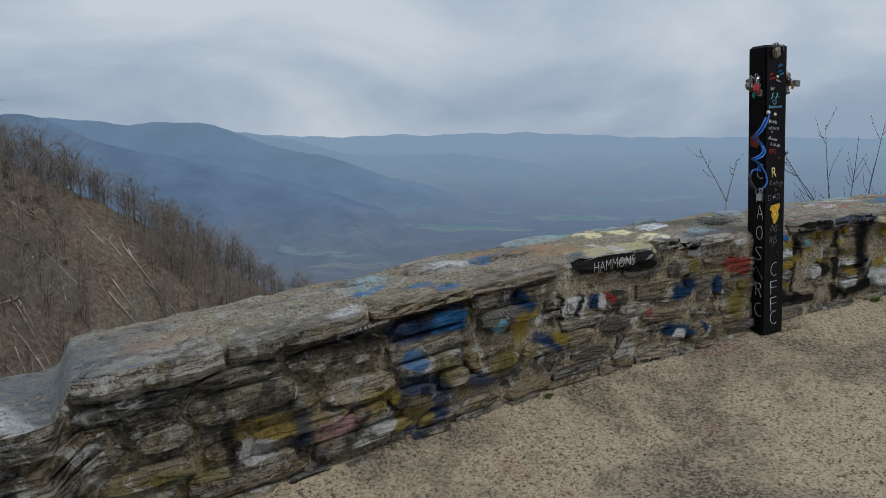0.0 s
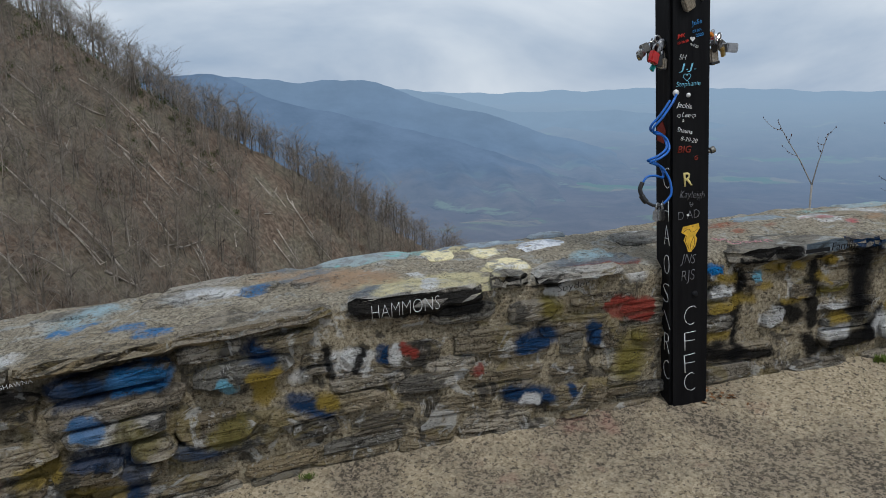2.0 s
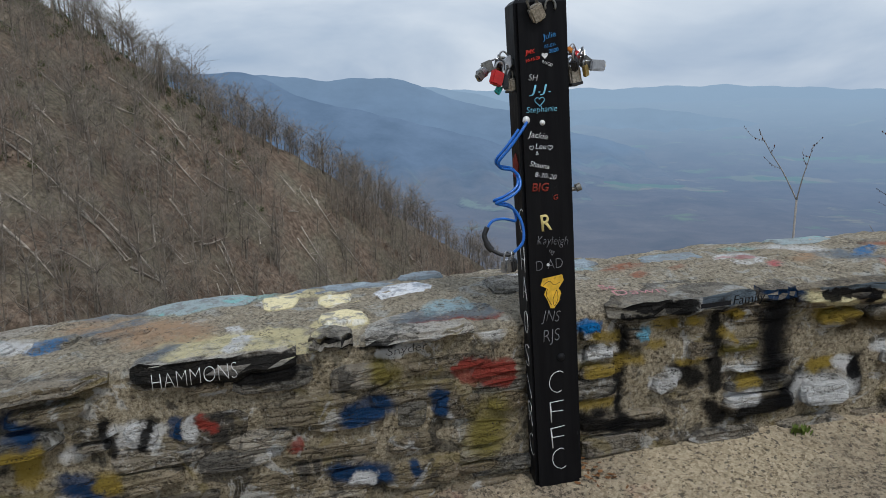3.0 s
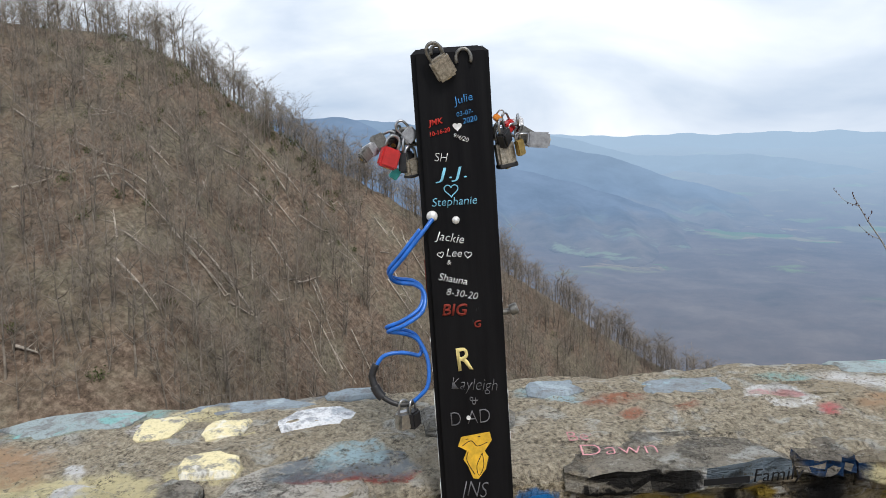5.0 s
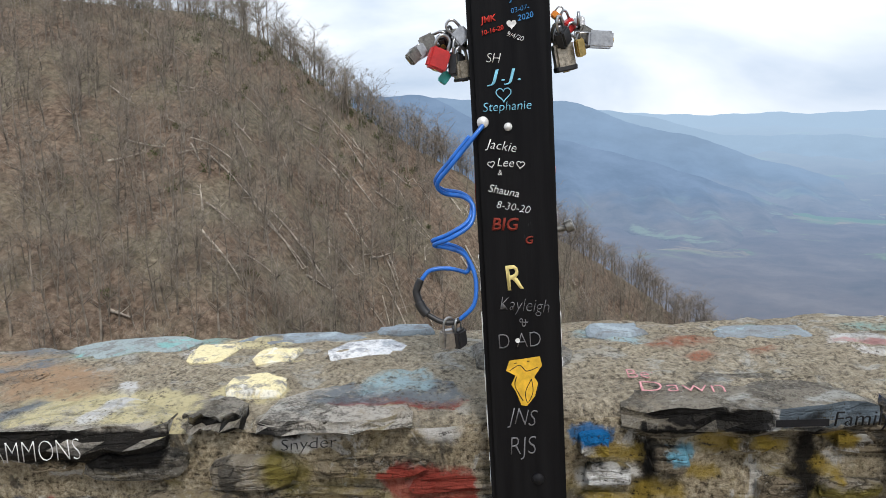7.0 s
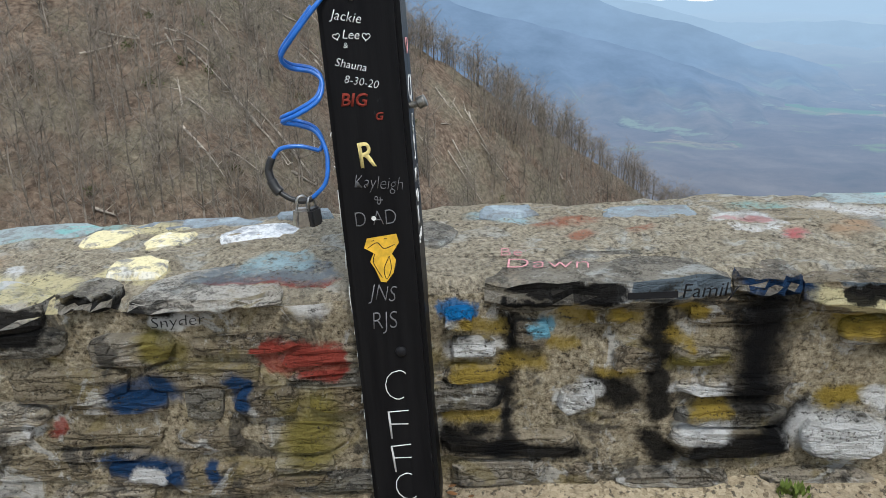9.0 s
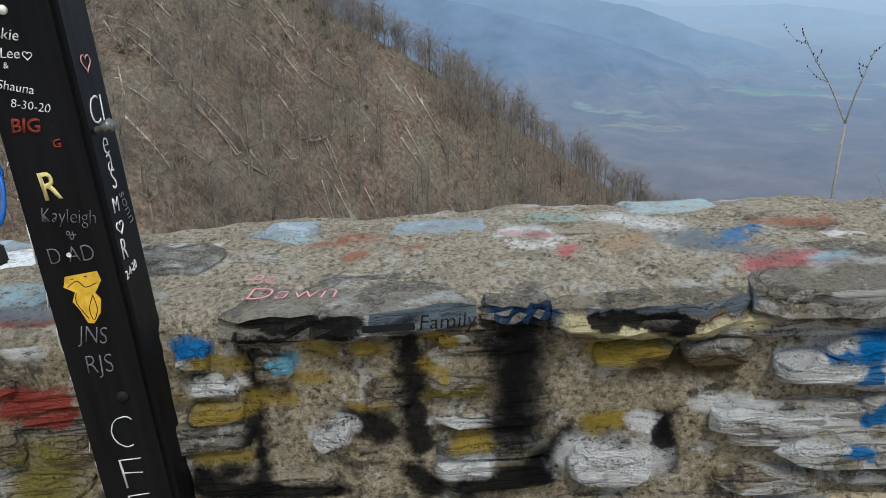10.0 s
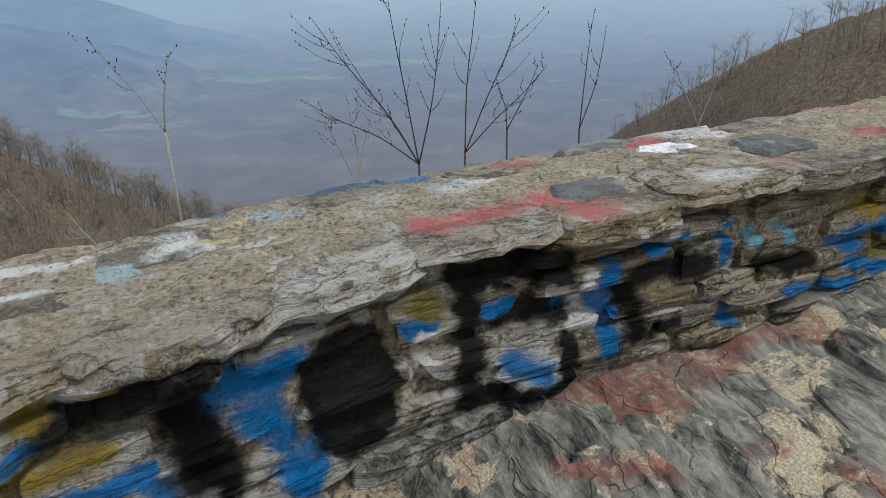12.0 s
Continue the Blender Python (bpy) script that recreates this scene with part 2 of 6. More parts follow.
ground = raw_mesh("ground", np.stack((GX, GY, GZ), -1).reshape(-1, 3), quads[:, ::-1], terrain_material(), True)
tagged(ground, "leaf-littered mountainside falling to a hazy farm valley", "ground", kind="structure")


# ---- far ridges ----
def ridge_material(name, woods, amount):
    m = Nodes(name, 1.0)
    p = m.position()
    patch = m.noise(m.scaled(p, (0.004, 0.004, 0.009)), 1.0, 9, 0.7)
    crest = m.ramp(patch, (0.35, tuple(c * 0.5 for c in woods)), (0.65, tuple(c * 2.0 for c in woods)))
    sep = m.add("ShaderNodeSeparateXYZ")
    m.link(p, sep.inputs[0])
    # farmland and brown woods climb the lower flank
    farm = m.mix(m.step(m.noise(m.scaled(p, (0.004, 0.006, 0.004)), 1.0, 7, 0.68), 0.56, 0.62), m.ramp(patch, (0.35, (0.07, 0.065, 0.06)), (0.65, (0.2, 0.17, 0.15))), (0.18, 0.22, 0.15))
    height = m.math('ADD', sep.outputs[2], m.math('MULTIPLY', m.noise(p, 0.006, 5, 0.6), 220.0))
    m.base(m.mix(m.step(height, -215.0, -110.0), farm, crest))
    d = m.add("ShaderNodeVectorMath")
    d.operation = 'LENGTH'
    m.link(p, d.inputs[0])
    # the mountain's blue haze is emission mixed into its material
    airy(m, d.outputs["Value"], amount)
    return m.mat


def ridge(name, dist, depth, bearings, elevations, material, label, seed):
    """A long mountain: a crest that follows the given elevations by bearing, with spurs down its flank."""
    az = np.arange(bearings[0], bearings[-1] + 0.01, 0.12)
    el = np.interp(az, bearings, elevations)
    el = np.convolve(np.pad(el, 4, mode="edge"), np.ones(9) / 9, mode="valid")
    el = el + 0.04 * np.sin(az * 1.9 + seed) + 0.012 * np.sin(az * 5.7 + seed * 2)
    crest = HOME[2] + dist * np.tan(np.radians(el))
    steps = np.linspace(0, 1, 14)
    V = []
    for s in steps:
        fold = 1 + 0.16 * s * np.sin(az * 0.45 + seed) + 0.06 * s * np.sin(az * 1.1 + seed * 3)
        r = dist - depth * s * fold
        z = crest + (-345 - crest) * s ** 0.85 + 12 * np.sin(az * 1.7 + 6 * s + seed) * np.sin(np.pi * s)
        V.append(np.stack((HOME[0] - r * np.sin(np.radians(az)), HOME[1] + r * np.cos(np.radians(az)), z), -1))
    r = dist + 40
    V.append(np.stack((HOME[0] - r * np.sin(np.radians(az)), HOME[1] + r * np.cos(np.radians(az)), np.full_like(az, -345)), -1))
    V = np.array(V)
    n, k = V.shape[:2]
    ids = np.arange(n * k).reshape(n, k)
    q = np.stack((ids[:-1, :-1], ids[:-1, 1:], ids[1:, 1:], ids[1:, :-1]), -1).reshape(-1, 4)
    ob = raw_mesh(name, V.reshape(-1, 3), q, material, True)
    return tagged(ob, label, "mountain", kind="structure")


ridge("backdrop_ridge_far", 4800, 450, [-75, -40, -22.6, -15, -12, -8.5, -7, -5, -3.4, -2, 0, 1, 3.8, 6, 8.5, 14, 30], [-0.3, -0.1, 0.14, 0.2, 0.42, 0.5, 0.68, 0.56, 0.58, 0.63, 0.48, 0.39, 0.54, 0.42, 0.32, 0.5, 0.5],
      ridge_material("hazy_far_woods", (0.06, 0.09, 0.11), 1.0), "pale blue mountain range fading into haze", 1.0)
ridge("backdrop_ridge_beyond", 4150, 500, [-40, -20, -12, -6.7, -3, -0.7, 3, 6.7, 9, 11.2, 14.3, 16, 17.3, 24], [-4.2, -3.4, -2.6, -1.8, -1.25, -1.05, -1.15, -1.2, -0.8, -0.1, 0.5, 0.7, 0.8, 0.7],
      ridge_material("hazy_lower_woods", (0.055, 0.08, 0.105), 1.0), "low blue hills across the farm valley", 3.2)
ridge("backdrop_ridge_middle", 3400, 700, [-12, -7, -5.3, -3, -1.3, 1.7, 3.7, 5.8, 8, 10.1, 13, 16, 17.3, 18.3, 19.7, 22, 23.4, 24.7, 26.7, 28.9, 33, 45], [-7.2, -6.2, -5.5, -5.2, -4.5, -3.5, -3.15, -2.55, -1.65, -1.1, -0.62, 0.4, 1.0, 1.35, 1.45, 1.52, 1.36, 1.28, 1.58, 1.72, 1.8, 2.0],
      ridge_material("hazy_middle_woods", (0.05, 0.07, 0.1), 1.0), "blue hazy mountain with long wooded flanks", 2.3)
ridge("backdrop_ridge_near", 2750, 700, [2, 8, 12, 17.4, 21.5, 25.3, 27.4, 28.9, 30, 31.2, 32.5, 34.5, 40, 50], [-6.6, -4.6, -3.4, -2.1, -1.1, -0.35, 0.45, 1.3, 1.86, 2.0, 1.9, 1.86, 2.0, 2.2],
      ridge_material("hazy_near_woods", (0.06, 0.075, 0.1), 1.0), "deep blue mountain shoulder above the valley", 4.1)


# ---- gravel lay-by ----
def gravel_material():
    m = Nodes("tan_grit_gravel", 0.95)
    p = m.position()
    grit = m.voronoi(p, 95, "Color")
    fine = m.noise(p, 150, 4, 0.75)
    c = m.ramp(m.math('ADD', m.math('MULTIPLY', fine, 0.6), m.math('MULTIPLY', grit, 0.4)), (0.28, (0.17, 0.13, 0.085)), (0.43, (0.47, 0.375, 0.25)), (0.68, (0.68, 0.575, 0.41)))
    dark = m.math('MULTIPLY', m.step(m.noise(p, 1.3, 6, 0.65, 0.3), 0.43, 0.6), m.step(m.noise(p, 0.33, 3), 0.34, 0.48))
    stain = m.mix(m.step(m.noise(p, 60, 3, 0.7), 0.42, 0.56), (0.035, 0.032, 0.03), (0.36, 0.29, 0.215))
    c = m.mix(m.math('MULTIPLY', dark, 0.8), c, stain)
    c = m.mix(m.math('MULTIPLY', m.step(m.noise(p, 2.1, 4, 0.6, 0.3), 0.6, 0.7), 0.3), c, (0.42, 0.14, 0.13))
    speck = m.step(m.noise(p, 55, 3, 0.6), 0.58, 0.64)
    c = m.mix(m.math('MULTIPLY', speck, 0.8), c, (0.07, 0.06, 0.05))
    m.base(c)
    m.bump(m.math('ADD', m.math('MULTIPLY', grit, 0.5), fine), 1.0, 0.012)
    return m.mat


xs = np.concatenate((np.linspace(-9, -2, 30), np.linspace(-1.9, 6.5, 211), np.linspace(6.6, 12, 30)))
ts = np.concatenate((np.linspace(0, 0.35, 30), np.linspace(0.36, 1, 60)))
PX, PT = np.meshgrid(xs, ts, indexing="ij")
edge = face_y(PX) + 0.12
PY = edge - PT * (edge + 7)
PZ = ground_z(PX, PY)
PZ = PZ + 0.006 * np.sin(PX * 9 + 2 * np.sin(PY * 7)) * np.cos(PY * 11) + rng.normal(0, 0.002, PZ.shape)
n, k = PX.shape
ids = np.arange(n * k).reshape(n, k)
q = np.stack((ids[:-1, :-1], ids[:-1, 1:], ids[1:, 1:], ids[1:, :-1]), -1).reshape(-1, 4)
pavement = raw_mesh("pavement", np.stack((PX, PY, PZ), -1).reshape(-1, 3), q[:, ::-1], gravel_material(), True)
tagged(pavement, "tan gravel lay-by with dark oily stains", "gravel", kind="structure")


# ---- graffiti, in metres along the wall and up from its top edge or in from its front ----
PAINT = dict(black=(0.008, 0.008, 0.009), blue=(0.002, 0.19, 0.52), navy=(0.008, 0.05, 0.145), lightblue=(0.2, 0.5, 0.68), white=(0.8, 0.8, 0.8),
             yellow=(0.38, 0.27, 0.05), olive=(0.24, 0.2, 0.05), red=(0.34, 0.055, 0.04), rose=(0.62, 0.16, 0.17), pink=(0.6, 0.34, 0.33),
             rust=(0.42, 0.15, 0.09), orange=(0.55, 0.27, 0.12), brown=(0.09, 0.065, 0.03), slate=(0.15, 0.19, 0.23), cream=(0.74, 0.66, 0.4), teal=(0.2, 0.45, 0.42))
FADED = dict(PAINT, blue=(0.08, 0.24, 0.5), rust=(0.4, 0.17, 0.11), rose=(0.6, 0.17, 0.18), orange=(0.5, 0.34, 0.22), lightblue=(0.42, 0.58, 0.64), teal=(0.32, 0.5, 0.48), slate=(0.22, 0.25, 0.28))
SPRAYS, DAUBS = [], []


def spray(colour, u0, w0, u1, w1, radius, soft):
    SPRAYS.append((colour, u0, w0, u1, w1, radius, soft))


def daub(colour, u0, d0, u1, d1, radius, soft):
    DAUBS.append((colour, u0, d0, u1, d1, radius, soft))


spray("black", -0.04, -0.090, 0.17, -0.112, 0.085, 0.3)
spray("blue", 0.03, -0.121, 0.14, -0.125, 0.049, 0.3)
spray("black", -0.28, -0.106, -0.04, -0.103, 0.051, 0.6)
spray("navy", -0.15, -0.127, -0.06, -0.135, 0.051, 0.3)
spray("blue", -0.11, -0.244, -0.07, -0.275, 0.039, 0.3)
spray("navy", -0.11, -0.353, 0.01, -0.381, 0.043, 0.3)
spray("navy", 0.05, -0.414, 0.05, -0.517, 0.045, 0.3)
spray("navy", 0.03, -0.556, -0.08, -0.563, 0.039, 0.3)
spray("yellow", -0.82, -0.343, -0.61, -0.354, 0.045, 0.3)
spray("yellow", -0.17, -0.506, -0.03, -0.531, 0.046, 0.3)
spray("yellow", -0.28, -0.376, -0.21, -0.379, 0.039, 0.3)
spray("olive", 0.04, -0.309, 0.08, -0.352, 0.052, 0.3)
spray("yellow", 0.48, -0.210, 0.49, -0.282, 0.049, 0.3)
spray("olive", 0.34, -0.388, 0.39, -0.378, 0.049, 0.3)
spray("black", -0.88, -0.279, -0.87, -0.465, 0.022, 0.3)
spray("black", -0.80, -0.256, -0.64, -0.284, 0.030, 0.6)
spray("white", -0.80, -0.431, -0.74, -0.426, 0.043, 0.3)
spray("pink", -0.50, -0.435, -0.40, -0.437, 0.047, 0.6)
spray("olive", -1.11, -0.429, -0.94, -0.449, 0.046, 0.6)
spray("black", -0.32, -0.424, -0.41, -0.524, 0.029, 0.6)
spray("white", -0.27, -0.494, -0.22, -0.493, 0.033, 0.3)
spray("black", -0.62, -0.093, -0.32, -0.094, 0.040, 0.7)
spray("black", -1.14, -0.125, -0.91, -0.133, 0.036, 0.8)
spray("navy", -0.60, -0.344, -0.59, -0.455, 0.035, 0.7)
spray("navy", 0.21, -0.427, 0.30, -0.473, 0.038, 0.6)
spray("lightblue", 0.35, -0.203, 0.37, -0.234, 0.028, 0.3)
spray("black", 0.84, -0.026, 1.26, -0.059, 0.052, 0.2)
spray("white", 0.75, -0.217, 0.80, -0.219, 0.045, 0.3)
spray("white", 0.84, -0.246, 0.86, -0.230, 0.034, 0.3)
spray("black", 0.71, -0.155, 0.73, -0.269, 0.016, 0.5)
spray("black", 0.81, -0.268, 0.85, -0.182, 0.017, 0.5)
spray("navy", 0.91, -0.203, 0.92, -0.242, 0.021, 0.4)
spray("white", 0.96, -0.206, 0.96, -0.249, 0.022, 0.4)
spray("red", 1.00, -0.212, 1.03, -0.228, 0.022, 0.5)
spray("white", 1.21, -0.357, 1.23, -0.341, 0.023, 0.4)
spray("red", 1.28, -0.339, 1.29, -0.333, 0.018, 0.5)
spray("navy", 1.47, -0.262, 1.56, -0.247, 0.047, 0.4)
spray("navy", 1.75, -0.234, 1.76, -0.276, 0.030, 0.4)
spray("red", 1.85, -0.160, 1.99, -0.193, 0.047, 0.2)
spray("navy", 1.41, -0.451, 1.56, -0.488, 0.038, 0.6)
spray("yellow", 0.50, -0.198, 0.49, -0.260, 0.043, 0.5)
spray("white", 0.61, -0.242, 0.63, -0.256, 0.024, 0.6)
spray("olive", 1.94, -0.338, 1.92, -0.417, 0.074, 0.6)
spray("navy", 0.45, -0.099, 0.50, -0.138, 0.038, 0.6)
spray("navy", 0.59, -0.329, 0.70, -0.392, 0.033, 0.6)
spray("yellow", 0.69, -0.351, 0.73, -0.370, 0.028, 0.6)
spray("white", 1.47, -0.481, 1.52, -0.495, 0.023, 0.4)
spray("white", 1.92, -0.031, 1.96, -0.047, 0.032, 0.6)
spray("black", 1.39, -0.001, 1.62, -0.041, 0.023, 0.6)
spray("white", 1.57, -0.072, 1.66, -0.056, 0.017, 0.4)
spray("navy", 1.67, -0.476, 1.68, -0.498, 0.023, 0.5)
spray("olive", 1.57, -0.121, 1.60, -0.145, 0.038, 0.7)
daub("teal", 0.84, 0.540, 0.97, 0.539, 0.068, 0.7)
daub("white", 1.20, 0.467, 1.24, 0.529, 0.057, 0.4)
daub("cream", 1.22, 0.403, 1.28, 0.411, 0.018, 0.4)
daub("cream", 1.42, 0.374, 1.51, 0.398, 0.017, 0.3)
daub("white", 1.62, 0.458, 1.80, 0.472, 0.021, 0.4)
daub("cream", 1.40, 0.168, 1.49, 0.159, 0.059, 0.2)
daub("slate", 1.68, 0.163, 1.96, 0.188, 0.026, 0.3)
daub("lightblue", 1.77, 0.194, 1.89, 0.230, 0.037, 0.6)
daub("red", 1.68, 0.080, 1.98, 0.072, 0.023, 0.4)
daub("cream", 0.97, 0.132, 1.28, 0.105, 0.055, 0.3)
daub("white", 1.08, 0.253, 1.17, 0.065, 0.024, 0.4)
daub("orange", 0.77, 0.380, 0.97, 0.291, 0.057, 0.8)
daub("slate", 1.33, 0.673, 1.66, 0.697, 0.078, 0.4)
daub("slate", 1.73, 0.773, 1.89, 0.767, 0.057, 0.4)
daub("slate", 0.59, 0.642, 0.73, 0.631, 0.071, 0.6)
daub("blue", 0.46, 0.339, 0.50, 0.348, 0.049, 0.3)
daub("lightblue", -0.16, 0.349, -0.07, 0.441, 0.082, 0.7)
daub("blue", 0.11, 0.072, 0.16, 0.078, 0.047, 0.4)
daub("white", -0.39, 0.049, -0.34, 0.090, 0.060, 0.6)
daub("cream", 0.91, 0.163, 1.22, 0.144, 0.055, 0.4)
daub("cream", 1.28, 0.575, 1.40, 0.547, 0.052, 0.4)
daub("orange", 0.71, 0.360, 0.86, 0.271, 0.072, 0.8)
daub("teal", 1.04, 0.692, 1.17, 0.627, 0.056, 0.7)
daub("white", 0.25, 0.392, 0.39, 0.395, 0.060, 0.7)
daub("orange", 0.57, 0.521, 0.66, 0.481, 0.079, 0.9)
daub("orange", -1.17, 0.203, -1.01, 0.247, 0.070, 0.8)
daub("slate", -1.19, -0.018, -0.99, -0.081, 0.046, 0.3)
daub("slate", -1.65, 0.331, -1.56, 0.255, 0.402, 0.6)
daub("white", -1.65, 0.178, -1.54, -0.089, 0.075, 0.6)
daub("cream", 0.93, 0.04, 1.33, 0.035, 0.05, 0.3)
daub("slate", 0.86, 0.05, 0.90, 0.12, 0.04, 0.5)
daub("white", 1.10, 0.02, 1.14, 0.14, 0.03, 0.4)
daub("slate", 1.66, 0.11, 1.96, 0.12, 0.05, 0.4)
daub("lightblue", 1.76, 0.15, 1.90, 0.17, 0.03, 0.6)
daub("blue", -0.2, 0.28, -0.1, 0.30, 0.03, 0.6)
daub("blue", 0.0, 0.18, 0.08, 0.16, 0.03, 0.6)
daub("slate", 0.55, 0.42, 0.75, 0.44, 0.05, 0.6)
daub("orange", 0.8, 0.22, 0.98, 0.2, 0.05, 0.9)



spray("black", 2.43, -0.001, 2.65, -0.025, 0.027, 0.3)
spray("slate", 2.71, -0.010, 2.90, -0.013, 0.028, 0.2)
# thin black band directly below the slab
spray("black", 2.41, -0.045, 2.65, -0.049, 0.011, 0.5)
spray("black", 2.42, -0.108, 2.42, -0.461, 0.022, 0.8)
spray("black", 2.77, -0.057, 2.79, -0.358, 0.037, 0.6)
spray("black", 2.65, -0.290, 2.71, -0.324, 0.044, 0.5)
spray("black", 2.27, -0.424, 2.39, -0.443, 0.040, 0.5)
spray("black", 2.39, -0.447, 2.59, -0.467, 0.029, 0.5)
spray("black", 2.99, -0.101, 3.02, -0.318, 0.061, 0.9)
spray("black", 3.13, -0.376, 3.06, -0.443, 0.044, 0.5)
spray("black", 3.07, -0.439, 2.90, -0.479, 0.048, 0.5)
spray("black", 2.78, -0.439, 2.82, -0.498, 0.040, 0.6)
spray("black", 3.35, -0.323, 3.37, -0.448, 0.028, 0.5)
spray("brown", 3.30, -0.177, 3.47, -0.164, 0.035, 0.8)
spray("yellow", 2.32, -0.113, 2.39, -0.122, 0.025, 0.6)
spray("yellow", 2.55, -0.080, 2.59, -0.102, 0.027, 0.7)
spray("yellow", 2.52, -0.164, 2.57, -0.166, 0.020, 0.7)
spray("yellow", 2.67, -0.089, 2.71, -0.095, 0.020, 0.7)
spray("yellow", 2.82, -0.081, 2.87, -0.091, 0.020, 0.6)
spray("yellow", 2.80, -0.152, 2.84, -0.176, 0.019, 0.7)
spray("yellow", 2.66, -0.252, 2.72, -0.254, 0.018, 0.6)
spray("yellow", 2.30, -0.237, 2.40, -0.242, 0.025, 0.6)
spray("yellow", 2.89, -0.355, 2.94, -0.353, 0.023, 0.6)
spray("yellow", 3.19, -0.137, 3.29, -0.135, 0.029, 0.5)
spray("yellow", 3.19, -0.338, 3.25, -0.323, 0.025, 0.6)
spray("yellow", 2.28, -0.363, 2.38, -0.368, 0.020, 0.7)
spray("yellow", 2.43, -0.208, 2.50, -0.223, 0.024, 0.7)
spray("blue", 2.26, -0.070, 2.33, -0.074, 0.018, 0.4)
spray("lightblue", 2.48, -0.119, 2.51, -0.120, 0.018, 0.6)
spray("white", 2.28, -0.185, 2.38, -0.176, 0.019, 0.7)
spray("white", 2.56, -0.323, 2.62, -0.305, 0.029, 0.4)
spray("white", 2.86, -0.420, 2.94, -0.414, 0.027, 0.6)
spray("white", 3.15, -0.416, 3.33, -0.435, 0.051, 0.5)
spray("white", 3.29, -0.323, 3.32, -0.338, 0.025, 0.4)
spray("white", 3.42, -0.277, 3.52, -0.279, 0.024, 0.7)
spray("white", 2.82, -0.296, 2.94, -0.293, 0.014, 0.7)
spray("olive", 2.82, -0.223, 2.93, -0.216, 0.017, 0.8)
spray("cream", 3.10, -0.038, 3.29, -0.097, 0.021, 0.3)
spray("cream", 3.38, -0.075, 3.52, -0.074, 0.015, 0.4)
spray("slate", 3.16, -0.000, 3.49, -0.021, 0.022, 0.3)
spray("black", 3.17, -0.040, 3.36, -0.053, 0.020, 0.2)
spray("black", 3.33, -0.041, 3.34, -0.069, 0.023, 0.3)
spray("navy", 2.97, -0.016, 3.07, -0.034, 0.030, 0.6)
spray("black", 3.03, -0.095, 3.00, -0.296, 0.061, 0.8)
spray("yellow", 3.19, -0.120, 3.32, -0.130, 0.025, 0.6)
spray("brown", 3.29, -0.168, 3.46, -0.174, 0.028, 0.8)
spray("yellow", 3.19, -0.320, 3.26, -0.334, 0.024, 0.6)
spray("white", 3.30, -0.331, 3.32, -0.347, 0.027, 0.4)
spray("black", 3.35, -0.344, 3.35, -0.389, 0.023, 0.4)
spray("white", 3.58, -0.173, 3.79, -0.204, 0.028, 0.3)
spray("white", 3.92, -0.130, 4.25, -0.147, 0.027, 0.3)
spray("white", 3.65, -0.135, 3.89, -0.163, 0.023, 0.4)
spray("blue", 3.67, -0.147, 3.74, -0.144, 0.013, 0.5)
spray("blue", 3.74, -0.118, 3.92, -0.154, 0.027, 0.5)
spray("blue", 3.86, -0.203, 3.91, -0.208, 0.017, 0.5)
spray("blue", 3.75, -0.129, 3.76, -0.219, 0.018, 0.5)
spray("blue", 4.03, -0.117, 4.04, -0.187, 0.024, 0.4)
spray("blue", 4.12, -0.163, 4.30, -0.140, 0.024, 0.4)
spray("blue", 3.78, -0.313, 3.84, -0.270, 0.020, 0.3)
spray("blue", 3.84, -0.270, 3.91, -0.287, 0.020, 0.3)
spray("blue", 3.91, -0.287, 3.97, -0.343, 0.018, 0.4)
spray("blue", 4.02, -0.252, 4.05, -0.397, 0.022, 0.4)
spray("blue", 4.12, -0.338, 4.25, -0.442, 0.022, 0.4)
spray("blue", 4.23, -0.273, 4.47, -0.275, 0.022, 0.4)
spray("white", 4.08, -0.272, 4.32, -0.308, 0.015, 0.4)
spray("white", 4.15, -0.348, 4.32, -0.360, 0.013, 0.6)
spray("yellow", 4.13, -0.228, 4.20, -0.222, 0.023, 0.7)
spray("yellow", 4.24, -0.209, 4.41, -0.204, 0.028, 0.7)
spray("yellow", 3.94, -0.229, 4.06, -0.236, 0.011, 0.7)
spray("blue", 3.75, -0.385, 3.78, -0.391, 0.021, 0.5)
spray("blue", 3.95, -0.422, 3.97, -0.422, 0.013, 0.5)
# broad dark patch under the cap
spray("black", 4.35, -0.128, 4.49, -0.101, 0.059, 0.6)
spray("black", 4.56, -0.173, 4.60, -0.362, 0.067, 0.5)
spray("black", 4.59, -0.407, 4.49, -0.462, 0.062, 0.4)
spray("black", 4.39, -0.329, 4.41, -0.418, 0.041, 0.5)
spray("white", 4.49, -0.330, 4.54, -0.394, 0.043, 0.5)
spray("blue", 4.47, -0.304, 4.50, -0.357, 0.027, 0.6)
spray("blue", 4.65, -0.187, 4.77, -0.175, 0.050, 0.6)
spray("blue", 4.69, -0.262, 4.75, -0.346, 0.035, 0.7)
spray("blue", 4.75, -0.417, 4.78, -0.468, 0.043, 0.6)
spray("yellow", 4.29, -0.076, 4.31, -0.065, 0.019, 0.5)
spray("white", 4.33, -0.055, 4.37, -0.066, 0.020, 0.4)
spray("yellow", 4.40, -0.075, 4.42, -0.064, 0.017, 0.6)
spray("olive", 3.90, -0.458, 4.06, -0.478, 0.017, 0.8)
spray("white", 3.45, -0.283, 3.70, -0.318, 0.018, 0.8)
spray("white", 3.59, -0.375, 3.74, -0.376, 0.014, 0.8)
spray("lightblue", 4.29, -0.493, 4.44, -0.509, 0.026, 0.8)
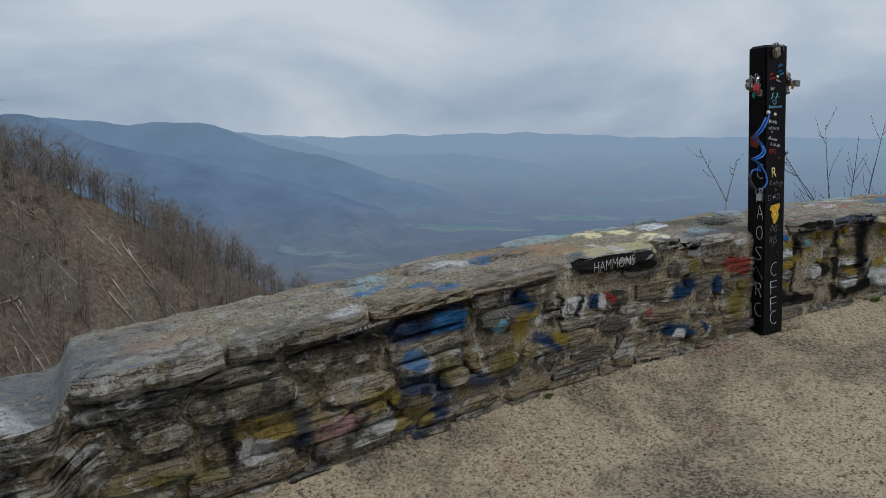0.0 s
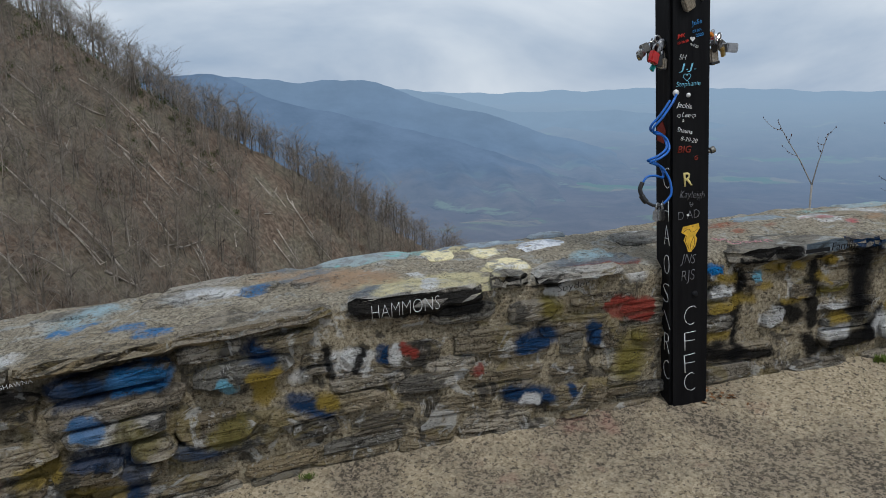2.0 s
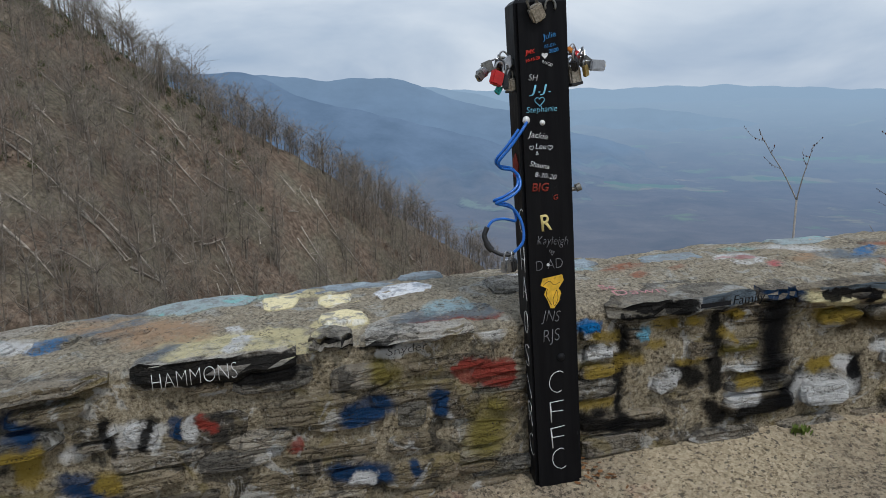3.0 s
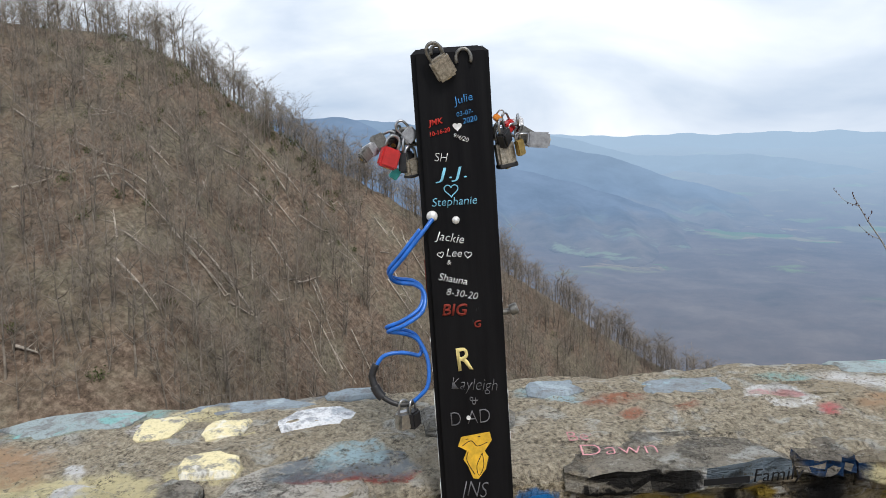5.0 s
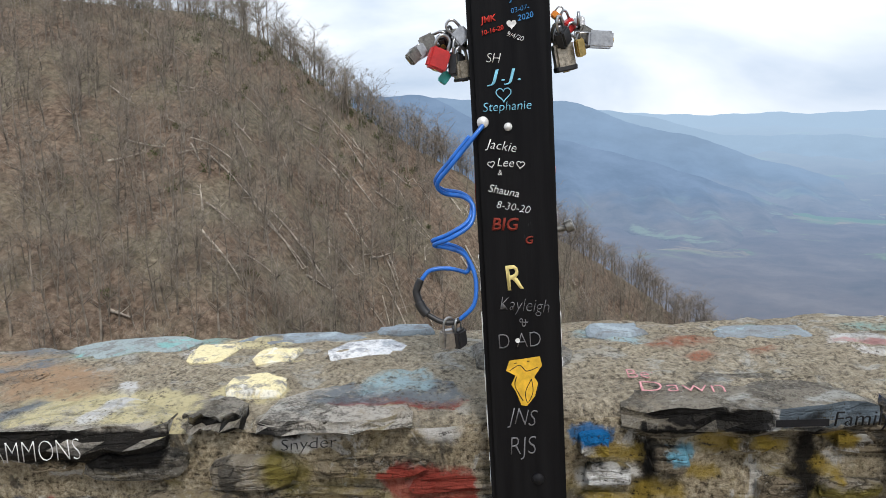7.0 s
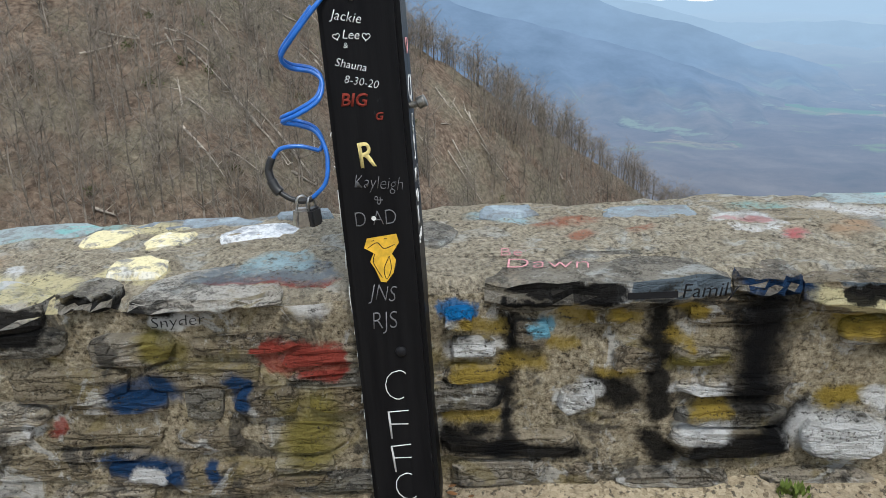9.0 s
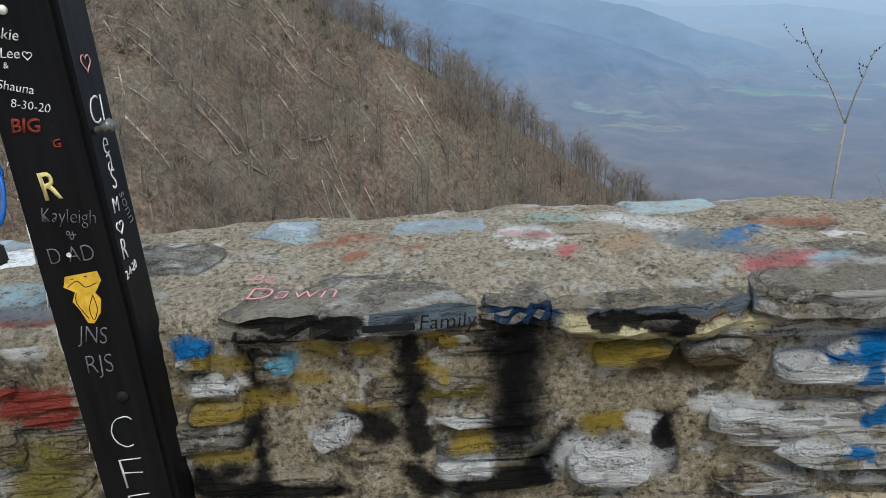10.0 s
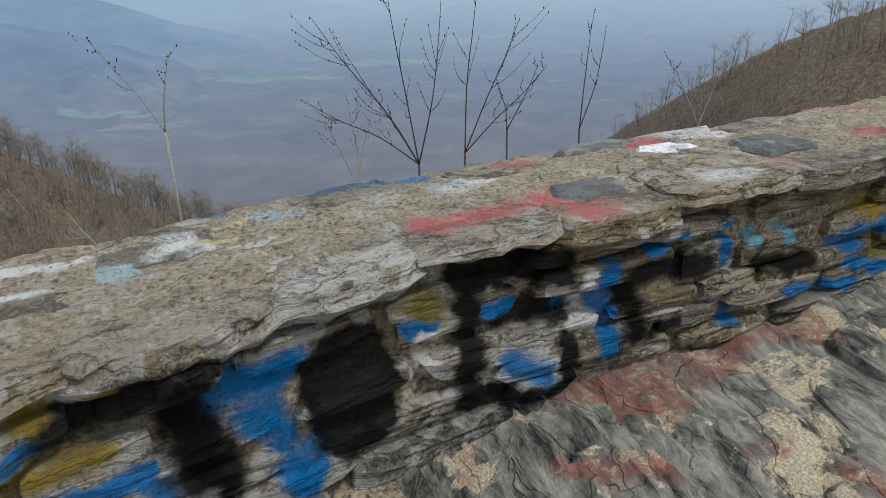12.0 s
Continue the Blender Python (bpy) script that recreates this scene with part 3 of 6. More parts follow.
spray("blue", 4.67, -0.165, 4.78, -0.179, 0.044, 0.5)
spray("blue", 4.73, -0.213, 4.76, -0.361, 0.032, 0.7)
spray("blue", 4.82, -0.397, 4.79, -0.460, 0.038, 0.5)
spray("black", 4.91, -0.226, 4.93, -0.354, 0.115, 0.12)
spray("black", 4.57, -0.147, 4.56, -0.350, 0.050, 0.7)
# narrow black band along the underside of the caps
spray("black", 4.37, -0.051, 4.71, -0.089, 0.018, 0.7)
spray("yellow", 4.30, -0.064, 4.32, -0.080, 0.024, 0.6)
spray("white", 4.36, -0.058, 4.39, -0.065, 0.028, 0.4)
spray("yellow", 4.41, -0.073, 4.43, -0.066, 0.017, 0.6)
spray("olive", 5.10, -0.134, 5.12, -0.164, 0.048, 0.6)
spray("blue", 5.06, -0.193, 5.12, -0.200, 0.021, 0.5)
spray("white", 5.09, -0.221, 5.16, -0.233, 0.018, 0.5)
spray("white", 5.10, -0.290, 5.13, -0.315, 0.024, 0.6)
spray("black", 5.21, -0.079, 5.47, -0.115, 0.054, 0.3)
spray("black", 5.22, -0.159, 5.23, -0.439, 0.044, 0.5)
spray("black", 5.32, -0.225, 5.50, -0.241, 0.045, 0.5)
spray("black", 5.22, -0.443, 5.49, -0.486, 0.037, 0.4)
spray("black", 5.51, -0.334, 5.52, -0.493, 0.032, 0.5)
spray("white", 5.34, -0.375, 5.44, -0.405, 0.048, 0.4)
spray("blue", 5.34, -0.350, 5.44, -0.418, 0.038, 0.6)
spray("blue", 5.28, -0.195, 5.34, -0.194, 0.022, 0.5)
spray("blue", 5.62, -0.164, 5.65, -0.405, 0.041, 0.5)
spray("white", 5.55, -0.164, 5.56, -0.279, 0.025, 0.6)
spray("white", 5.53, -0.291, 5.60, -0.297, 0.019, 0.5)
spray("blue", 5.52, -0.204, 5.50, -0.232, 0.026, 0.6)
spray("black", 5.73, -0.196, 5.96, -0.222, 0.054, 0.5)
spray("black", 5.71, -0.240, 5.75, -0.380, 0.045, 0.6)
spray("black", 5.80, -0.394, 5.88, -0.380, 0.024, 0.6)
spray("blue", 5.75, -0.130, 5.88, -0.121, 0.017, 0.5)
spray("blue", 6.02, -0.111, 6.05, -0.228, 0.023, 0.6)
spray("black", 6.19, -0.267, 6.39, -0.292, 0.035, 0.6)
spray("lightblue", 6.15, -0.170, 6.17, -0.174, 0.024, 0.7)
spray("blue", 6.56, -0.262, 6.75, -0.251, 0.044, 0.6)
spray("blue", 6.57, -0.335, 6.80, -0.404, 0.027, 0.6)
spray("blue", 6.08, -0.411, 6.11, -0.407, 0.029, 0.6)
spray("yellow", 6.62, -0.151, 6.69, -0.183, 0.037, 0.7)
spray("olive", 6.68, -0.316, 6.77, -0.329, 0.035, 0.7)
spray("blue", 6.30, -0.370, 6.63, -0.424, 0.024, 0.8)
spray("lightblue", 6.28, -0.170, 6.31, -0.210, 0.018, 0.6)
daub("lightblue", 2.36, 0.508, 2.47, 0.438, 0.041, 0.5)
daub("rust", 2.52, 0.396, 2.65, 0.410, 0.030, 0.8)
daub("rust", 2.60, 0.308, 2.63, 0.313, 0.028, 0.7)
daub("white", 2.16, 0.415, 2.25, 0.462, 0.021, 0.5)
daub("rust", 2.76, 0.313, 2.80, 0.327, 0.021, 0.8)
daub("white", 3.56, 0.700, 3.66, 0.673, 0.033, 0.5)
daub("slate", 3.45, 0.327, 3.56, 0.194, 0.054, 0.7)
daub("blue", 3.56, 0.302, 3.60, 0.315, 0.033, 0.5)
daub("white", 3.00, 0.356, 3.04, 0.415, 0.033, 0.3)
daub("white", 3.04, 0.415, 3.11, 0.391, 0.028, 0.3)
daub("white", 3.11, 0.383, 3.13, 0.318, 0.024, 0.3)
daub("white", 3.02, 0.300, 3.11, 0.283, 0.019, 0.3)
daub("pink", 3.02, 0.383, 3.11, 0.341, 0.024, 0.6)
daub("teal", 3.11, 0.500, 3.17, 0.499, 0.039, 0.7)
daub("white", 3.30, 0.472, 3.41, 0.380, 0.053, 0.7)
daub("blue", 3.51, 0.272, 3.54, 0.263, 0.022, 0.5)
daub("rust", 3.66, 0.397, 3.79, 0.384, 0.039, 0.9)
daub("white", 3.49, 0.666, 3.58, 0.663, 0.027, 0.5)
daub("white", 4.00, 0.478, 4.13, 0.462, 0.030, 0.5)
daub("white", 3.98, 0.362, 4.07, 0.342, 0.019, 0.5)
daub("white", 3.77, 0.301, 3.85, 0.299, 0.015, 0.5)
daub("orange", 3.26, 0.249, 3.32, 0.290, 0.038, 0.9)
daub("rose", 3.15, 0.239, 3.15, 0.246, 0.027, 0.7)
daub("rose", 3.54, 0.115, 3.68, 0.134, 0.038, 0.8)
daub("lightblue", 3.68, 0.125, 3.73, 0.148, 0.030, 0.8)
daub("lightblue", 4.02, 0.257, 4.09, 0.194, 0.030, 0.6)
daub("white", 4.28, 0.458, 4.47, 0.421, 0.018, 0.5)
daub("white", 4.68, 0.446, 4.70, 0.354, 0.041, 0.5)
daub("lightblue", 4.51, 0.318, 4.55, 0.326, 0.026, 0.5)
daub("cream", 4.72, 0.358, 4.79, 0.350, 0.018, 0.5)
daub("white", 4.79, 0.296, 4.85, 0.284, 0.018, 0.5)
daub("pink", 3.96, 0.074, 4.02, 0.044, 0.019, 0.7)
daub("white", 4.30, 0.304, 4.36, 0.301, 0.017, 0.5)
daub("cream", 4.79, 0.444, 4.89, 0.432, 0.019, 0.7)
daub("slate", 3.39, 0.310, 3.54, 0.228, 0.038, 0.7)
daub("teal", 2.76, 0.549, 2.87, 0.486, 0.041, 0.7)
daub("rose", 5.20, 0.093, 5.53, 0.139, 0.054, 0.7)
daub("rose", 5.59, 0.136, 5.59, 0.006, 0.074, 0.9)
daub("rust", 5.51, 0.645, 5.79, 0.589, 0.061, 0.8)
daub("rose", 5.59, 0.464, 5.65, 0.456, 0.033, 0.7)
daub("rose", 5.87, 0.527, 6.14, 0.459, 0.058, 0.7)
daub("blue", 5.04, 0.509, 5.22, 0.504, 0.022, 0.5)
daub("blue", 5.28, 0.524, 5.35, 0.519, 0.036, 0.5)
daub("white", 5.35, 0.325, 5.45, 0.329, 0.039, 0.7)
daub("lightblue", 5.35, 0.391, 5.37, 0.349, 0.035, 0.7)
daub("blue", 4.79, 0.558, 4.83, 0.548, 0.021, 0.7)
daub("lightblue", 4.89, 0.435, 4.96, 0.400, 0.028, 0.7)
daub("white", 4.62, 0.356, 4.70, 0.411, 0.030, 0.5)
daub("white", 4.79, 0.291, 4.81, 0.271, 0.018, 0.3)
daub("white", 4.72, 0.329, 4.74, 0.324, 0.015, 0.5)
daub("white", 4.32, 0.460, 4.47, 0.422, 0.024, 0.7)
daub("white", 4.32, 0.302, 4.38, 0.287, 0.018, 0.7)
daub("lightblue", 4.51, 0.310, 4.55, 0.297, 0.026, 0.8)
daub("rose", 5.14, 0.106, 5.18, 0.137, 0.026, 0.7)
daub("white", 6.28, 0.482, 6.44, 0.451, 0.069, 0.6)
daub("white", 6.02, 0.024, 6.12, 0.013, 0.042, 0.6)
daub("pink", 6.26, 0.028, 6.36, 0.094, 0.039, 0.7)
daub("rose", 7.12, 0.540, 7.30, 0.442, 0.036, 0.7)
daub("rose", 6.87, 0.175, 6.97, 0.178, 0.051, 0.7)


def stroke_group():
    """Node group: how much of a soft-edged stroke from A to B covers the place P."""
    g = bpy.data.node_groups.new("paint_stroke", 'ShaderNodeTree')
    for name, kind in (("P", 'NodeSocketVector'), ("A", 'NodeSocketVector'), ("D", 'NodeSocketVector'), ("InvLen2", 'NodeSocketFloat'), ("R0", 'NodeSocketFloat'), ("R1", 'NodeSocketFloat')):
        g.interface.new_socket(name=name, in_out='INPUT', socket_type=kind)
    g.interface.new_socket(name="Mask", in_out='OUTPUT', socket_type='NodeSocketFloat')
    gi, go = g.nodes.new("NodeGroupInput"), g.nodes.new("NodeGroupOutput")

    def vec(op, a, b, third=None):
        n = g.nodes.new("ShaderNodeVectorMath")
        n.operation = op
        g.links.new(a, n.inputs[0])
        g.links.new(b, n.inputs[1])
        return n
    pa = vec('SUBTRACT', gi.outputs["P"], gi.outputs["A"]).outputs[0]
    dot = vec('DOT_PRODUCT', pa, gi.outputs["D"]).outputs["Value"]
    h = g.nodes.new("ShaderNodeMath")
    h.operation, h.use_clamp = 'MULTIPLY', True
    g.links.new(dot, h.inputs[0])
    g.links.new(gi.outputs["InvLen2"], h.inputs[1])
    sc = g.nodes.new("ShaderNodeVectorMath")
    sc.operation = 'SCALE'
    g.links.new(gi.outputs["D"], sc.inputs[0])
    g.links.new(h.outputs[0], sc.inputs["Scale"])
    dist = vec('DISTANCE', pa, sc.outputs[0]).outputs["Value"]
    mr = g.nodes.new("ShaderNodeMapRange")
    mr.interpolation_type = 'SMOOTHSTEP'
    g.links.new(dist, mr.inputs["Value"])
    g.links.new(gi.outputs["R0"], mr.inputs["From Min"])
    g.links.new(gi.outputs["R1"], mr.inputs["From Max"])
    mr.inputs["To Min"].default_value, mr.inputs["To Max"].default_value = 1.0, 0.0
    g.links.new(mr.outputs["Result"], go.inputs["Mask"])
    return g


STROKE = stroke_group()
REACH = 0.24
EDGES = [-9.0, -0.35, 0.35, 1.05, 1.75, 2.35, 2.55, 2.7, 2.85, 3.0, 3.15, 3.3, 3.45, 3.6, 3.75, 3.9, 4.05, 4.2, 4.35, 4.5, 4.7, 4.9, 5.1, 5.3, 5.5, 5.7, 6.0, 6.5, 13.0]


def lay_strokes(m, colour, place, strokes, u0, u1, worn, paints):
    for name, a, b, c, d, r, soft in strokes:
        if max(a, c) + r * 1.5 < u0 - REACH or min(a, c) - r * 1.5 > u1 + REACH:
            continue
        n = m.add("ShaderNodeGroup")
        n.node_tree = STROKE
        m.link(place, n.inputs["P"])
        n.inputs["A"].default_value = (a, b, 0)
        n.inputs["D"].default_value = (c - a, d - b, 0)
        n.inputs["InvLen2"].default_value = 1 / max(1e-5, (c - a) ** 2 + (d - b) ** 2)
        n.inputs["R0"].default_value, n.inputs["R1"].default_value = r * (1 - soft), r * (1 + soft * 0.8)
        solid = m.math('MAXIMUM', worn, 0.96) if name == "black" and u0 > 1.0 else worn
        colour = m.mix(m.math('MULTIPLY', n.outputs["Mask"], solid), colour, paints[name])
    return colour


def wall_material(name, stone, u0, u1, side):
    """Stone or mortar of one stretch of the wall, with the paint on its face, its top, or both on the capping slabs."""
    sprays, daubs = SPRAYS, DAUBS
    if side == 'cap':
        sprays, daubs = [k for k in SPRAYS if max(k[2], k[4]) + k[5] > -0.1], [k for k in DAUBS if min(k[2], k[4]) - k[5] < 0.35]
    m = Nodes(name, 0.85)
    m.b.inputs["Specular IOR Level"].default_value = 0.08
    at = m.add("ShaderNodeAttribute")
    at.attribute_name = "wall"
    sep = m.add("ShaderNodeSeparateXYZ")
    m.link(at.outputs["Vector"], sep.inputs[0])
    p = m.position()
    wob = m.add("ShaderNodeTexNoise")
    m.link(p, wob.inputs["Vector"])
    wob.inputs["Scale"].default_value, wob.inputs["Detail"].default_value = 17.0, 7.0
    wob.inputs["Roughness"].default_value = 0.62

    def flat(a, b):
        c = m.add("ShaderNodeCombineXYZ")
        m.link(a, c.inputs[0])
        m.link(b, c.inputs[1])
        o = m.add("ShaderNodeVectorMath")
        o.operation = 'MULTIPLY_ADD'
        m.link(wob.outputs["Color"], o.inputs[0])
        o.inputs[1].default_value = (0.085, 0.065, 0.0)
        off = m.add("ShaderNodeVectorMath")
        off.operation = 'ADD'
        m.link(c.outputs[0], off.inputs[0])
        off.inputs[1].default_value = (-0.0425, -0.0325, 0.0)
        m.link(off.outputs[0], o.inputs[2])
        return o.outputs[0]
    on_face, on_top = flat(sep.outputs[0], sep.outputs[1]), flat(sep.outputs[0], sep.outputs[2])
    # strata run along the stone
    lay = m.add("ShaderNodeCombineXYZ")
    m.link(m.math('MULTIPLY', sep.outputs[0], 9.0), lay.inputs[0])
    m.link(m.math('MULTIPLY', sep.outputs[1], 75.0), lay.inputs[1])
    m.link(m.math('MULTIPLY', sep.outputs[2], 12.0), lay.inputs[2])
    strata = m.noise(lay.outputs[0], 1.0, 6, 0.65, 0.6)
    grit = m.noise(p, 130 if stone else 75, 6, 0.72)
    blotch = m.noise(p, 11, 5, 0.6, 0.4)
    if stone:
        c = m.ramp(m.random(), (0.0, (0.14, 0.137, 0.13)), (0.2, (0.29, 0.235, 0.16)), (0.4, (0.45, 0.4, 0.33)), (0.6, (0.22, 0.215, 0.2)), (0.8, (0.4, 0.32, 0.2)), (1.0, (0.62, 0.6, 0.57)))
        c = m.mix(0.85, c, m.ramp(m.math('ADD', m.math('MULTIPLY', strata, 0.5), m.math('MULTIPLY', grit, 0.5)), (0.36, (0.22, 0.21, 0.2)), (0.5, (0.9, 0.88, 0.85)), (0.64, (1.0, 0.99, 0.97))), 'MULTIPLY')
        c = m.mix(m.step(blotch, 0.5, 0.68), c, m.mix(0.5, c, (0.2, 0.165, 0.09)))
    else:
        c = m.ramp(grit, (0.34, (0.15, 0.122, 0.085)), (0.5, (0.4, 0.335, 0.235)), (0.66, (0.62, 0.54, 0.4)))
        c = m.mix(m.math('MULTIPLY', m.step(blotch, 0.46, 0.66), 0.5), c, (0.24, 0.195, 0.12))
    # old faded paint under the newer layers; its black also stands in for crevice shade
    lay2 = m.add("ShaderNodeCombineXYZ")
    m.link(m.math('MULTIPLY', sep.outputs[0], 3.2), lay2.inputs[0])
    m.link(m.math('MULTIPLY', sep.outputs[1], 34.0), lay2.inputs[1])
    m.link(m.math('MULTIPLY', sep.outputs[2], 6.0), lay2.inputs[2])
    bent = m.add("ShaderNodeVectorMath")
    bent.operation = 'MULTIPLY_ADD'
    m.link(wob.outputs["Color"], bent.inputs[0])
    bent.inputs[1].default_value = (1.3, 1.3, 1.3)
    m.link(lay2.outputs[0], bent.inputs[2])
    crack = m.step(m.edges(bent.outputs[0], 1.0), 0.0, 0.07 if stone else 0.03)
    c = m.mix(m.math('MULTIPLY', m.math('SUBTRACT', 1.0, crack), 0.55 if stone else 0.25), c, (0.012, 0.011, 0.009))
    pale_grain = m.step(m.noise(p, 48, 6, 0.75), 0.56, 0.66)
    c = m.mix(m.math('MULTIPLY', pale_grain, 0.6 if stone else 0.3), c, (0.58, 0.56, 0.52))
    washed = 3.3 < u0 < 5.2 and stone  # whitewashed stretch under the blue lettering
    face_old = m.noise(p, 5.5, 4, 0.6, 0.8)
    # black blotches, more of them in the first two bays
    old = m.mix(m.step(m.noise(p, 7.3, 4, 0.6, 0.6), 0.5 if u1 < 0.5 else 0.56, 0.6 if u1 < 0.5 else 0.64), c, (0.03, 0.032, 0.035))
    old = m.mix(m.math('MULTIPLY', m.step(face_old, 0.56, 0.66), 0.65), old, (0.34, 0.27, 0.1))
    old = m.mix(m.math('MULTIPLY', m.step(m.noise(p, 8.9, 5, 0.65, 0.9), 0.43 if washed else 0.56, 0.53 if washed else 0.64), 0.85), old, (0.7, 0.7, 0.69))
    geo = m.add("ShaderNodeNewGeometry")
    nz = m.add("ShaderNodeSeparateXYZ")
    m.link(geo.outputs["True Normal"], nz.inputs[0])
    up = m.math('MULTIPLY', m.step(nz.outputs[2], 0.6, 0.75), m.step(sep.outputs[1], -0.06, -0.03))  # upward faces near the wall's top edge
    worn = m.math('MULTIPLY', m.step(m.math('ADD', m.math('MULTIPLY', grit, 0.5), m.math('MULTIPLY', strata, 0.5)), 0.35, 0.46), (0.95 if stone else 0.8) * (0.72 if u1 < 1.0 else 1.0))
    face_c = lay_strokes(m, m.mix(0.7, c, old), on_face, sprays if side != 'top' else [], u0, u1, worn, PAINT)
    # base of the top: a little paler than the face, with pale and tan blotches
    top_base = m.mix(m.math('MULTIPLY', m.step(m.noise(p, 9.7, 4, 0.6, 0.5), 0.52, 0.66), 0.6), m.mix(0.16, c, (0.6, 0.58, 0.54)), m.mix(m.step(m.noise(p, 3.1, 3), 0.5, 0.6), (0.6, 0.62, 0.61), (0.42, 0.35, 0.26)))
    pits = m.step(m.noise(p, 70, 5, 0.7), 0.36, 0.5)
    top_base = m.mix(m.math('MULTIPLY', m.math('SUBTRACT', 1.0, pits), 0.5), top_base, (0.09, 0.08, 0.068))
    top_worn = m.math('MULTIPLY', m.step(m.math('ADD', m.math('MULTIPLY', grit, 0.6), m.math('MULTIPLY', blotch, 0.4)), 0.36, 0.5), m.math('ADD', 0.35, m.math('MULTIPLY', m.step(m.noise(p, 26, 5, 0.7), 0.38, 0.54), 0.6)))
    top_c = lay_strokes(m, top_base, on_top, daubs if side != 'face' else [], u0, u1, top_worn, FADED)
    # relief shading painted in: strata and grit hollows are multiplied darker
    relief_shade = m.ramp(m.math('ADD', m.math('MULTIPLY', strata, 0.45), m.math('MULTIPLY', grit, 0.55)), (0.37, (0.24, 0.23, 0.22)), (0.46, (0.92, 0.91, 0.89)), (0.56, (1.0, 1.0, 1.0)))
    # dark mottling over the painted face, stronger in the first two bays
    dark_mottle = m.mix(m.math('MULTIPLY', m.step(m.noise(p, 14, 5, 0.65, 0.5), 0.5, 0.66), 0.6 if u1 < 0.7 else 0.22), (1.0, 1.0, 1.0), (0.2, 0.19, 0.17))
    face_c = m.mix(0.9, m.mix(1.0, face_c, dark_mottle, 'MULTIPLY'), relief_shade, 'MULTIPLY')
    m.base(face_c if side == 'face' else m.mix(0.8, top_c, relief_shade, 'MULTIPLY') if side == 'top' else m.mix(up, face_c, m.mix(0.8, top_c, relief_shade, 'MULTIPLY')))
    m.link(m.math('ADD', 0.62, m.math('MULTIPLY', blotch, 0.4)), m.b.inputs["Roughness"])
    m.bump(m.math('ADD', m.math('MULTIPLY', strata, 1.0 if stone else 0.3), m.math('ADD', m.math('MULTIPLY', grit, 0.8 if stone else 1.1), m.math('MULTIPLY', crack, 0.5 if stone else 0.12))), 1.0, 0.022)
    return m.mat


def painted(stone, side):
    return [wall_material("painted_stone" if stone else "painted_mortar", stone, a, b, side) for a, b in zip(EDGES, EDGES[1:])]


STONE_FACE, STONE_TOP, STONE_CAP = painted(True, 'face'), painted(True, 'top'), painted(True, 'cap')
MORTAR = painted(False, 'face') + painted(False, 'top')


def bay(u):
    return int(np.clip(np.searchsorted(EDGES, u) - 1, 0, len(STONE_FACE) - 1))


def wall_attribute(me, coords):
    a = me.attributes.new("wall", 'FLOAT_VECTOR', 'POINT')
    a.data.foreach_set("vector", np.asarray(coords, dtype=np.float32).ravel())


def foot_w(u):
    x, y, nx, ny = along(u)
    return float(ground_z(x, y) - top_z(x))


def core_top(u, d):
    """Height of the wall's mortar top over its front edge line."""
    T = thick(u)
    return -0.012 + 0.022 * math.sin(math.pi * min(max(d, 0), T) / T) + 0.016 * noise.noise((u * 3.1, d * 5, 3)) + 0.014 * noise.noise((u * 9, d * 14, 5)) + 0.009 * noise.noise((u * 27, d * 34, 5))


# core of mortar, slightly behind the stones
us = np.arange(-7.0, 9.2, 0.022)
section, coords = [], []
for u in us:
    x, y, nx, ny = along(u)
    zt, zf, T = float(top_z(x)), float(ground_z(x, y)) - 0.3, thick(u)
    ring = []
    for w in np.linspace(0, 1, 26):
        ring.append((0.0, zf + (zt - 0.035 - zf) * w))
    for d in np.linspace(0.04, T - 0.06, 36):
        ring.append((d, zt + core_top(u, d)))
    ring += [(T + 0.02 * noise.noise((u * 4, 0, 1)), zt - 0.05), (T + 0.02, zf - 0.6)]
    row, crow = [], []
    for d, z in ring:
        j = 0.014 * noise.noise((u * 8, z * 11, 1.3)) + 0.008 * noise.noise((u * 23, z * 27, 7.7)) - 0.010 * float(np.interp(u, [0.2, 0.9, 3.4, 3.8], [2.6, 0.7, 0.6, 2.0])) if d == 0 else 0
        row.append((x + nx * (j - d), y + ny * (j - d), z))
        crow.append((u, z - zt, d))
    section.append(row)
    coords.append(crow)
V = np.array(section)
n, k = V.shape[:2]
ids = np.arange(n * k).reshape(n, k)
q = np.stack((ids[:-1, :-1], ids[1:, :-1], ids[1:, 1:], ids[:-1, 1:]), -1).reshape(-1, 4)
wall = raw_mesh("wall_overlook", V.reshape(-1, 3), q, MORTAR[0], True)
for m_ in MORTAR[1:]:
    wall.data.materials.append(m_)
wall.data.polygons.foreach_set("material_index", np.array([[bay(u) + (0 if j < 25 else len(STONE_FACE)) for j in range(k - 1)] for u in us[:-1] + 0.011], dtype=np.int32).ravel())
wall_attribute(wall.data, np.array(coords).reshape(-1, 3))
tagged(wall, "low mortared stone wall covered in painted graffiti", "wall", kind="structure")


